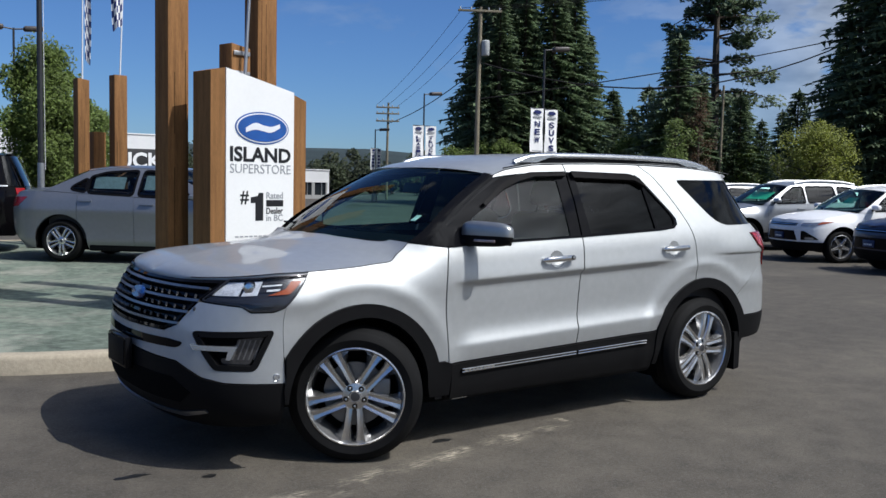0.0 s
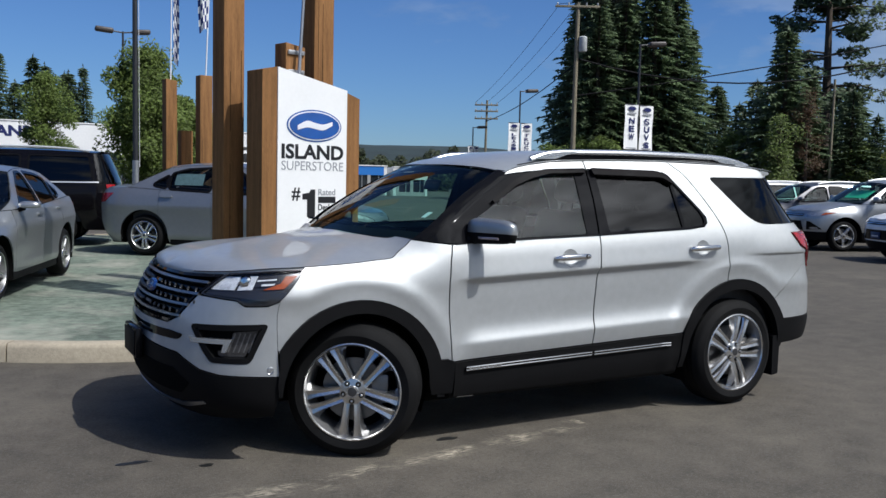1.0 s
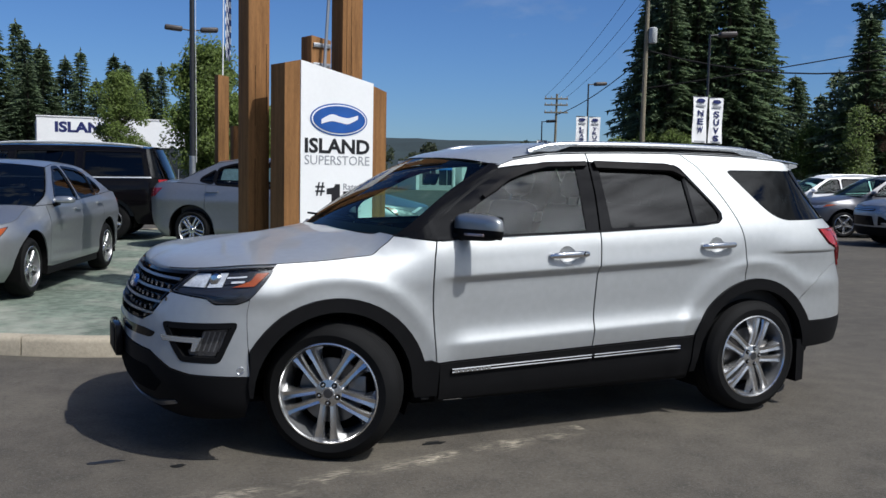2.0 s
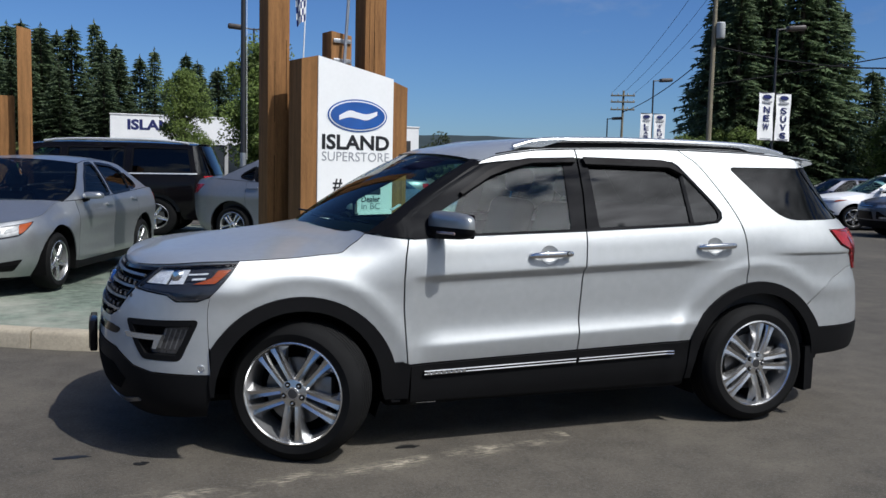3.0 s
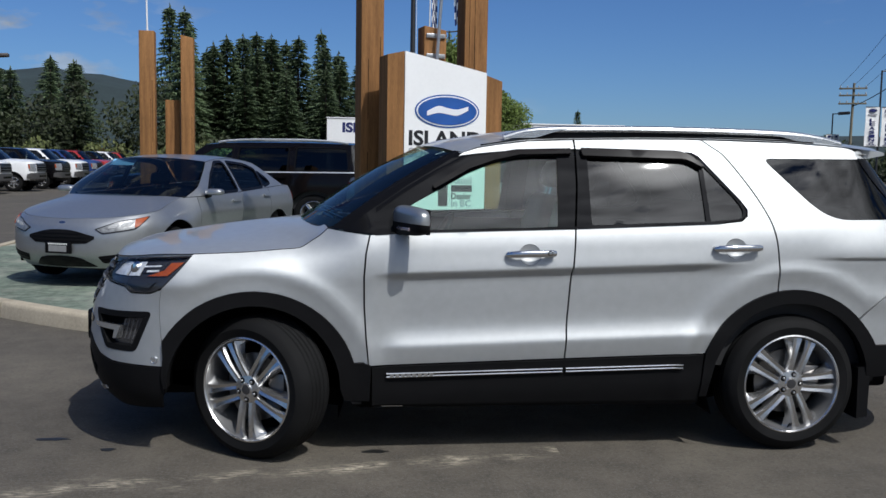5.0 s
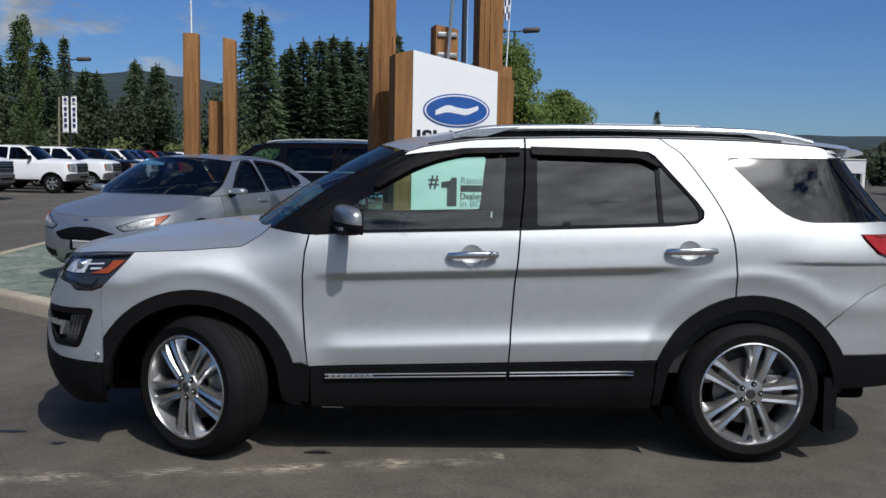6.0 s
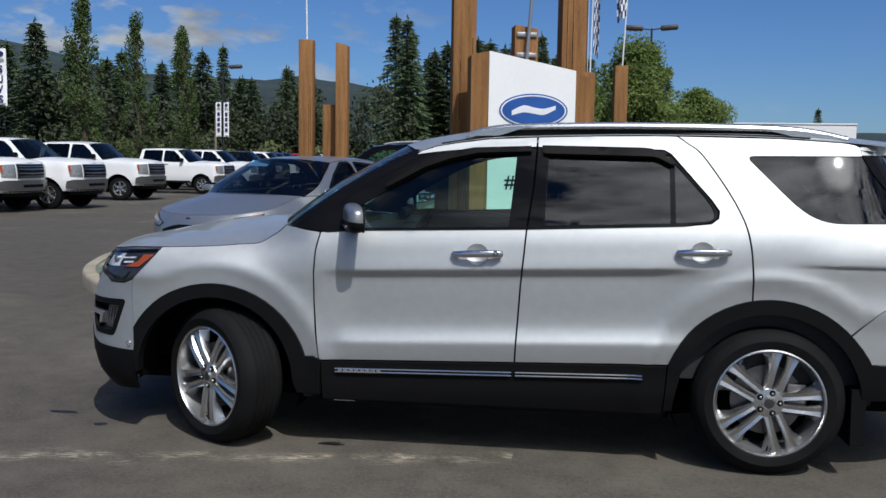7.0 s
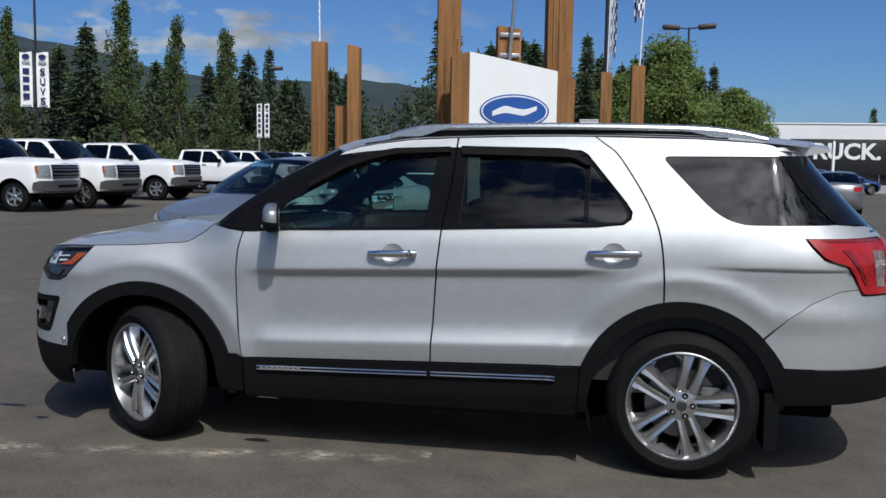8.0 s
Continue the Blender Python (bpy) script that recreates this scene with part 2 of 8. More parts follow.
INTERIOR = material("interior_plastic", (0.018, 0.018, 0.019), 0.6, vary=0.1, scale=6, bump=0.05, bump_scale=300)
HEADLINER = material("grey_headliner", (0.22, 0.21, 0.20), 0.9)


# ---- mesh tools ----
def curve_of(points):
    """A smooth function through (a, b) points, flat beyond the ends."""
    xs, ys = np.array([p[0] for p in points], float), np.array([p[1] for p in points], float)
    d = np.diff(ys) / np.diff(xs)
    m = np.concatenate(([d[0]], (d[:-1] + d[1:]) / 2, [d[-1]]))
    for i in range(len(d)):
        if d[i] == 0:
            m[i] = m[i + 1] = 0
    for i in range(1, len(d)):
        if d[i - 1] * d[i] <= 0:
            m[i] = 0

    def f(v):
        if v <= xs[0]:
            return float(ys[0])
        if v >= xs[-1]:
            return float(ys[-1])
        i = int(np.searchsorted(xs, v)) - 1
        h = xs[i + 1] - xs[i]
        t = (v - xs[i]) / h
        return float((2 * t**3 - 3 * t**2 + 1) * ys[i] + (t**3 - 2 * t**2 + t) * h * m[i] + (3 * t**2 - 2 * t**3) * ys[i + 1] + (t**3 - t**2) * h * m[i + 1])
    return f


def smoothstep(a, b, v):
    t = min(1.0, max(0.0, (v - a) / (b - a)))
    return t * t * (3 - 2 * t)


def rounded(poly, radii, n=5):
    """The polygon with its corners rounded; radii: one number, or one a corner."""
    out, k = [], len(poly)
    for i in range(k):
        r = radii if isinstance(radii, (int, float)) else radii[i]
        p, a, b = Vector(poly[i]), Vector(poly[i - 1]), Vector(poly[(i + 1) % k])
        if r <= 0:
            out.append(tuple(p))
            continue
        da, db = min(r, (a - p).length * 0.48), min(r, (b - p).length * 0.48)
        p0, p1 = p + (a - p).normalized() * da, p + (b - p).normalized() * db
        for j in range(n + 1):
            t = j / n
            out.append(tuple((1 - t) ** 2 * p0 + 2 * t * (1 - t) * p + t * t * p1))
    return out


def spline(points, n=6):
    """A smooth open line through points."""
    pts = [Vector(p) for p in points]
    out = []
    for i in range(len(pts) - 1):
        a, b, c, d = pts[max(0, i - 1)], pts[i], pts[i + 1], pts[min(len(pts) - 1, i + 2)]
        for j in range(n):
            t = j / n
            out.append(tuple(0.5 * (2 * b + (c - a) * t + (2 * a - 5 * b + 4 * c - d) * t * t + (3 * b - a - 3 * c + d) * t**3)))
    out.append(tuple(pts[-1]))
    return out


def arc(cx, cz, rx, a0, a1, n=18, rz=None):
    rz = rz or rx
    return [(cx + rx * math.cos(radians(a0 + (a1 - a0) * i / n)), cz + rz * math.sin(radians(a0 + (a1 - a0) * i / n))) for i in range(n + 1)]


def area2(poly):
    return sum(poly[i - 1][0] * poly[i][1] - poly[i][0] * poly[i - 1][1] for i in range(len(poly))) / 2


def inset(poly, d):
    """The polygon moved inwards by d."""
    s = 1 if area2(poly) > 0 else -1
    out, k = [], len(poly)
    for i in range(k):
        p, a, b = Vector(poly[i]), Vector(poly[i - 1]), Vector(poly[(i + 1) % k])
        e0, e1 = (p - a), (b - p)
        if e0.length < 1e-6 or e1.length < 1e-6:
            out.append(tuple(p))
            continue
        e0.normalize(), e1.normalize()
        n0, n1 = Vector((-e0.y, e0.x)) * s, Vector((-e1.y, e1.x)) * s
        nn = n0 + n1
        if nn.length < 0.3:
            nn = n0
        nn.normalize()
        out.append(tuple(p + nn * d / max(0.4, nn.dot(n0))))
    return out


def inside(poly, x, y):
    hit = False
    for i in range(len(poly)):
        (x0, y0), (x1, y1) = poly[i - 1], poly[i]
        if (y0 > y) != (y1 > y) and x < (x1 - x0) * (y - y0) / (y1 - y0) + x0:
            hit = not hit
    return hit


def densify(poly, step, closed=True):
    out = []
    for i in range(len(poly) if closed else len(poly) - 1):
        a, b = poly[i], poly[(i + 1) % len(poly)]
        n = max(1, math.ceil(math.dist(a, b) / step))
        out += [(a[0] + (b[0] - a[0]) * j / n, a[1] + (b[1] - a[1]) * j / n) for j in range(n)]
    return out if closed else out + [poly[-1]]


def smooth(mesh, angle=35.0):
    mesh.polygons.foreach_set("use_smooth", [True] * len(mesh.polygons))
    mesh.set_sharp_from_angle(angle=radians(angle))


def part(name, bm, mat, parent=None, label="", angle=35.0, flat=False):
    """Links a bmesh as one mesh object, under a thing or a part."""
    me = bpy.data.meshes.new(name)
    bm.to_mesh(me)
    bm.free()
    if mat:
        me.materials.append(mat)
    if not flat:
        smooth(me, angle)
    ob = new(name, me)
    if parent:
        ob.parent = parent
    if label:
        tagged(ob, label)
    return ob


def thing(name, m, label, category, group="", kind=""):
    ob = new(name)
    ob.matrix_basis = m
    ob.empty_display_size = 0.2
    return tagged(ob, label, category, group, kind)


def box_into(bm, lo, hi, bevel=0.0, m=None, seg=2):
    made = bmesh.ops.create_cube(bm, size=1.0)["verts"]
    for v in made:
        v.co = Vector([lo[i] + (v.co[i] + 0.5) * (hi[i] - lo[i]) for i in range(3)])
    geo = made
    if bevel:
        edges = list({e for v in made for e in v.link_edges})
        geo = bmesh.ops.bevel(bm, geom=edges, offset=bevel, segments=seg, affect="EDGES", profile=0.5)["verts"]
        geo = list({v for v in geo} | {v for v in made if v.is_valid})
    if m is not None:
        bmesh.ops.transform(bm, matrix=m, verts=[v for v in geo if v.is_valid])
    return geo


def box(lo, hi, bevel=0.0, m=None, seg=2):
    bm = bmesh.new()
    box_into(bm, lo, hi, bevel, m, seg)
    return bm


def prism_into(bm, poly, y0, y1, m=None):
    """Extrudes a polygon of (x, z) from y0 to y1."""
    a = [bm.verts.new((x, y0, z)) for x, z in poly]
    b = [bm.verts.new((x, y1, z)) for x, z in poly]
    f = [bm.faces.new(a), bm.faces.new(b[::-1])]
    k = len(poly)
    f += [bm.faces.new((a[i - 1], b[i - 1], b[i], a[i])) for i in range(k)]
    bmesh.ops.recalc_face_normals(bm, faces=f)
    if m is not None:
        bmesh.ops.transform(bm, matrix=m, verts=a + b)


def prism(poly, y0, y1, m=None):
    bm = bmesh.new()
    prism_into(bm, poly, y0, y1, m)
    return bm


def tube_into(bm, points, radius, n=8, caps=True, flat=1.0):
    """A tube along points; radius: one number or one a point."""
    pts = [Vector(p) for p in points]
    rings, side = [], None
    for i, p in enumerate(pts):
        d = (pts[min(i + 1, len(pts) - 1)] - pts[max(i - 1, 0)]).normalized()
        if side is None:
            side = d.orthogonal().normalized()
        side = (side - d * side.dot(d)).normalized()
        up = d.cross(side)
        r = radius if isinstance(radius, (int, float)) else radius[i]
        rings.append([bm.verts.new(p + (side * math.cos(2 * math.pi * k / n) + up * math.sin(2 * math.pi * k / n) * flat) * r) for k in range(n)])
    for a, b in zip(rings, rings[1:]):
        for k in range(n):
            bm.faces.new((a[k - 1], a[k], b[k], b[k - 1]))
    if caps:
        bm.faces.new(rings[0])
        bm.faces.new(rings[-1][::-1])
    return rings


def tube(points, radius, n=8, caps=True):
    bm = bmesh.new()
    tube_into(bm, points, radius, n, caps)
    bmesh.ops.recalc_face_normals(bm, faces=bm.faces)
    return bm


def lathe_into(bm, profile, n=48, m=None, closed=False):
    """Turns a profile of (r, y) about the y axis."""
    rings = [[bm.verts.new((r * math.cos(2 * math.pi * k / n), y, r * math.sin(2 * math.pi * k / n))) for k in range(n)] for r, y in profile]
    pairs = list(zip(rings, rings[1:])) + ([(rings[-1], rings[0])] if closed else [])
    faces = [bm.faces.new((a[k - 1], a[k], b[k], b[k - 1])) for a, b in pairs for k in range(n)]
    bmesh.ops.recalc_face_normals(bm, faces=faces)
    if m is not None:
        bmesh.ops.transform(bm, matrix=m, verts=[v for r in rings for v in r])


def lathe(profile, n=48, closed=False):
    bm = bmesh.new()
    lathe_into(bm, profile, n, None, closed)
    return bm


def grid_mesh(rows):
    """A sheet through rows of points."""
    bm = bmesh.new()
    vs = [[bm.verts.new(p) for p in r] for r in rows]
    for a, b in zip(vs, vs[1:]):
        for i in range(len(a) - 1):
            bm.faces.new((a[i], a[i + 1], b[i + 1], b[i]))
    bmesh.ops.remove_doubles(bm, verts=bm.verts, dist=1e-5)
    return bm


def face_up(bm, way=Vector((0, 0, 1))):
    bm.normal_update()
    if sum((f.normal * f.calc_area() for f in bm.faces), Vector()).dot(way) < 0:
        bmesh.ops.reverse_faces(bm, faces=bm.faces)


def words(name, body, height, mat, parent, m, bold=0.0, width=None, label="", depth=0.002, align="CENTER"):
    """Letters as a mesh in the x-z plane, facing -y, with caps of that height; width: total width."""
    cu = bpy.data.curves.new(name, "FONT")
    cu.body, cu.size, cu.extrude, cu.offset = body, 1.0, depth, bold
    cu.align_x, cu.align_y, cu.resolution_u = "CENTER", "CENTER", 3
    tmp = bpy.data.objects.new(name, cu)
    scene.collection.objects.link(tmp)
    me = bpy.data.meshes.new_from_object(tmp.evaluated_get(bpy.context.evaluated_depsgraph_get()))
    bpy.data.objects.remove(tmp)
    co = np.empty(len(me.vertices) * 3)
    me.vertices.foreach_get("co", co)
    co = co.reshape(-1, 3)
    lo, hi = co.min(0), co.max(0)
    sz = height / (hi[1] - lo[1])
    sx = width / (hi[0] - lo[0]) if width else sz
    co[:, 0] = (co[:, 0] - (lo[0] + hi[0]) / 2) * sx
    co[:, 1] = (co[:, 1] - (lo[1] + hi[1]) / 2) * sz
    co[:, 2] = np.clip(co[:, 2], -depth, depth)
    me.vertices.foreach_set("co", co.ravel())
    me.materials.clear()
    me.materials.append(mat)
    ob = new(name, me)
    ob.parent = parent
    ob.matrix_basis = m @ pose(0, 0, 0, 90, 0, 0)
    if label:
        tagged(ob, label)
    return ob


# ---- motor-car tools: a body skin wrapped round nose and tail, on which every panel is cut ----
from mathutils.geometry import delaunay_2d_cdt


class Skin:
    """The left half of a car's body: u runs along the car (x on the flanks, then round the nose and the tail), z up."""

    def __init__(self, nose, tail, wid, widf=None, xa=-0.25, xb=3.25, n=2.5, wrap=1.1, shear=0.0, mid=1.5, blend=(0.25, 0.6), plain=None, ledge=None, bumps=(), steps=(), rows=None, taper=0.0):
        self.taper = taper
        self.nose, self.tail, self.wid = curve_of(nose), curve_of(tail), curve_of(wid)
        self.widf = curve_of(widf) if widf else self.wid
        self.plain, self.ledge = (curve_of(plain) if plain else None), ledge
        self.xa, self.xb, self.n, self.wrap, self.shear, self.mid, self.blend, self.bumps = xa, xb, n, wrap, shear, mid, blend, bumps
        self.steps, self.rows = steps, rows
        self.u0, self.u1 = xa - wrap, xb + wrap

    def half(self, x, z):
        zz = z - self.shear * (min(max(x, self.xa), self.xb) - self.mid)
        w = self.wid(zz)
        if self.plain:
            k = smoothstep(*self.ledge[0], x) * (1 - smoothstep(*self.ledge[1], x))
            w = w * k + self.plain(zz) * (1 - k)
        b = smoothstep(*self.blend, x)
        w = self.widf(z) * (1 - b) + w * b
        for cx, cz, r, s, h in self.bumps:
            w += h * math.exp(-(((math.hypot(x - cx, z - cz) - r) / s) ** 2))
        for a, b, z0, h in self.steps:
            w += h * smoothstep(a, b, x) * smoothstep(z0 - 0.014, z0, z) * (1 - smoothstep(z0 + 0.01, z0 + 0.14, z))
        return w

    def lift(self, u):
        return self.shear * (min(max(u, self.xa), self.xb) - self.mid)

    def narrow(self, x, z):
        """How far the upper body draws in towards the tail."""
        return 0.5 * self.taper * max(0.0, x - self.xb + 0.25) ** 2 * smoothstep(1.12, 1.32, z) if self.taper else 0.0

    def raw(self, u, z):
        if self.xa <= u <= self.xb:
            return Vector((u, -self.half(u, z) + self.narrow(u, z), z))
        if u < self.xa:
            x, end, phi = self.xa, self.nose(z), (self.xa - u) / self.wrap * math.pi / 2
        else:
            x, end, phi = self.xb, self.tail(z), (u - self.xb) / self.wrap * math.pi / 2
        c, s = math.cos(phi), math.sin(phi)
        r = 1 / (abs(c) ** self.n + abs(s) ** self.n) ** (1 / self.n)
        px = x + (end - x) * r * s
        return Vector((px, (self.narrow(px, z) - self.half(x, z)) * r * c, z))

    def at(self, u, z, off=0.0):
        p = self.raw(u, z)
        if off:
            e = 0.004
            n = (self.raw(u + e, z) - self.raw(u - e, z)).cross(self.raw(u, z + e) - self.raw(u, z - e))
            p = p + n.normalized() * off
        return p

    def ux(self, x, z=0.6):
        """u of the place round the nose or tail whose x is given."""
        if self.xa <= x <= self.xb:
            return x
        lo, hi = (self.u0, self.xa) if x < self.xa else (self.xb, self.u1)
        for _ in range(40):
            m = (lo + hi) / 2
            lo, hi = (m, hi) if self.raw(m, z).x < x else (lo, m)
        return (lo + hi) / 2

    def uy(self, y, z=0.6, rear=False):
        """u of the place round the nose or tail that lies y from the middle."""
        lo, hi = (self.xb, self.u1) if rear else (self.u0, self.xa)
        for _ in range(40):
            m = (lo + hi) / 2
            further = -self.raw(m, z).y > abs(y)
            lo, hi = (m, hi) if further == rear else (lo, m)
        return (lo + hi) / 2


def cut_at_rows(sk, loop, rows):
    """The outline with a point wherever it crosses one of the skin's rows."""
    out = []
    for i, a in enumerate(loop):
        b = loop[(i + 1) % len(loop)]
        za, zb = a[1] - sk.lift(a[0]), b[1] - sk.lift(b[0])
        cuts = sorted(((r - za) / (zb - za) for r in rows if (za - r) * (zb - r) < 0), key=float) if abs(zb - za) > 1e-4 else []
        out += [a] + [(a[0] + (b[0] - a[0]) * f, a[1] + (b[1] - a[1]) * f) for f in cuts if abs(f) * math.dist(a, b) > 0.002 and (1 - f) * math.dist(a, b) > 0.002]
    return out


def skin_panel(sk, poly, holes=(), step=0.045, gap=0.0015, off=0.0, thick=0.012, both=False, mirror=False, zstep=None):
    """A sheet-metal panel: the outline laid on the body skin, with turned-in edges."""
    rows = sk.rows if zstep and sk.rows else None
    loops = [densify(inset(poly, gap) if gap else list(poly), step)] + [densify(inset(h, -gap) if gap else list(h), step) for h in holes]
    if rows:
        loops = [cut_at_rows(sk, loop, rows) for loop in loops]
    outer = loops[0]
    us, zs = [p[0] for p in outer], [p[1] for p in outer]
    pts, edges = [], []
    for loop in loops:
        k = len(pts)
        pts += [Vector(p) for p in loop]
        edges += [(k + i, k + (i + 1) % len(loop)) for i in range(len(loop))]
    rim = np.array([tuple(p) for p in pts])
    nu, nz = int((max(us) - min(us)) / step), int((max(zs) - min(zs)) / (zstep or step * 0.8))
    grid = []
    for i in range(1, nu + 1):
        for j in range(1, nz + 1):
            grid.append((min(us) + i * step, min(zs) + j * (zstep or step * 0.8)))
    if rows:
        grid = [(x, z + sk.lift(x)) for x in (min(us) + i * step for i in range(1, nu + 1)) for z in rows]
    for x, z in grid:
        if inside(outer, x, z) and not any(inside(h, x, z) for h in loops[1:]) and np.min(np.hypot(rim[:, 0] - x, rim[:, 1] - z)) > (0.004 if rows else step * 0.45):
            pts.append(Vector((x, z)))
    co, ed, fa, *_ = delaunay_2d_cdt(pts, edges, [], 0, 1e-6)
    bm = bmesh.new()
    vs = [bm.verts.new(sk.at(p.x, p.y, off)) for p in co]
    for f in fa:
        cx, cz = sum(co[i].x for i in f) / 3, sum(co[i].y for i in f) / 3
        if inside(outer, cx, cz) and not any(inside(h, cx, cz) for h in loops[1:]):
            bm.faces.new([vs[i] for i in f])
    bm.normal_update()
    if sum((f.normal * f.calc_area() for f in bm.faces), Vector()).dot(sk.at(sum(us) / len(us), sum(zs) / len(zs)) - Vector((1.5, 0, 0.7))) < 0:
        bmesh.ops.reverse_faces(bm, faces=bm.faces)
    if thick:
        index = {v: p for v, p in zip(vs, co)}
        rim_edges = [e for e in bm.edges if len(e.link_faces) == 1 and not (both and all(abs(v.co.y) < 0.004 for v in e.verts))]
        deep = {}
        for e in rim_edges:
            for v in e.verts:
                if v not in deep:
                    p = index[v]
                    deep[v] = bm.verts.new(sk.at(p.x, p.y, off - thick))
        for e in rim_edges:
            a, b = e.link_loops[0].vert, e.link_loops[0].link_loop_next.vert
            bm.faces.new((b, a, deep[a], deep[b]))
    bmesh.ops.delete(bm, geom=[v for v in bm.verts if not v.link_faces], context="VERTS")
    if both or mirror:
        geo = bm.verts[:] + bm.edges[:] + bm.faces[:]
        if both:
            made = bmesh.ops.duplicate(bm, geom=geo)["geom"]
            bmesh.ops.scale(bm, vec=(1, -1, 1), verts=[g for g in made if isinstance(g, bmesh.types.BMVert)])
            bmesh.ops.reverse_faces(bm, faces=[g for g in made if isinstance(g, bmesh.types.BMFace)])
            bmesh.ops.remove_doubles(bm, verts=bm.verts, dist=0.0015)
        else:
            bmesh.ops.scale(bm, vec=(1, -1, 1), verts=bm.verts)
            bmesh.ops.reverse_faces(bm, faces=bm.faces)
    return bm


def pair(name, sk, poly, mat, car, label="", right=True, **kw):
    """The panel on the left, and its twin on the right."""
    a = part(name, skin_panel(sk, poly, **kw), mat, car, label)
    if right:
        part(name, skin_panel(sk, poly, mirror=True, **kw), mat, car, label)
    return a


def bonnet(sk, edge, xc0, zc, xc1, rows=14, power=2.3, even=False):
    """A lid that rises from its edge on the skin to a middle line."""
    n, out = len(edge), []
    grid = []
    for i, (u, z) in enumerate(edge):
        b = sk.at(u, z)
        f = i / (n - 1)
        xm = xc0 + (xc1 - xc0) * f ** 1.15
        c = Vector((xm, 0, zc(xm)))
        left = []
        for j in range(rows + 1):
            t = j / rows
            h = 1 - (1 - t) ** power
            left.append(Vector((b.x + (c.x - b.x) * (1 - (1 - t) ** 1.9 if even else t ** 1.4), b.y * (1 - t), b.z + (c.z - b.z) * h)))
        grid.append(left + [Vector((p.x, -p.y, p.z)) for p in left[-2::-1]])
    bm = grid_mesh(grid)
    face_up(bm)
    rim = [e for e in bm.edges if len(e.link_faces) == 1]
    made = bmesh.ops.extrude_edge_only(bm, edges=rim)["geom"]
    bmesh.ops.translate(bm, vec=(0, 0, -0.02), verts=[g for g in made if isinstance(g, bmesh.types.BMVert)])
    bmesh.ops.recalc_face_normals(bm, faces=bm.faces)
    return bm


def screen(sk, base, top, bow0, bow1, crown0, crown1, rows=10, cols=16, inset_y=0.0, sag=0.0):
    """A windscreen or rear window between two places on the skin and their twins."""
    grid = []
    for i in range(rows + 1):
        s = i / rows
        x, z = base[0] + (top[0] - base[0]) * s, base[1] + (top[1] - base[1]) * s + sag * math.sin(math.pi * s)
        w = -sk.at(x, z).y - inset_y
        bow, cr = bow0 + (bow1 - bow0) * s, crown0 + (crown1 - crown0) * s
        grid.append([Vector((x - bow * (1 - t * t), w * t, z + cr * (1 - abs(t) ** 2.5))) for t in (j / cols * 2 - 1 for j in range(cols + 1))])
    bm = grid_mesh(grid)
    bm.normal_update()
    face_up(bm)
    return bm


def roof_sheet(sk, rail, x0, x1, bow0, bow1, crown, rows=16, cols=16, power=2.5, flat=1.0, rear=1.0):
    grid = []
    for i in range(rows + 1):
        s = i / rows
        x = x0 + (x1 - x0) * s
        z = rail(x)
        w = -sk.at(x, z).y
        k = flat + (1 - flat) * smoothstep(0.0, 0.30, s) - (1 - rear) * smoothstep(0.65, 1.0, s)
        grid.append([Vector((x - bow0 * (1 - t * t) * (1 - s) ** 3 + bow1 * (1 - t * t) * s ** 3, w * t, z + k * crown * (1 - abs(t) ** power))) for t in (math.sin(math.pi / 2 * (j / cols * 2 - 1)) for j in range(cols + 1))])
    bm = grid_mesh(grid)
    face_up(bm)
    return bm


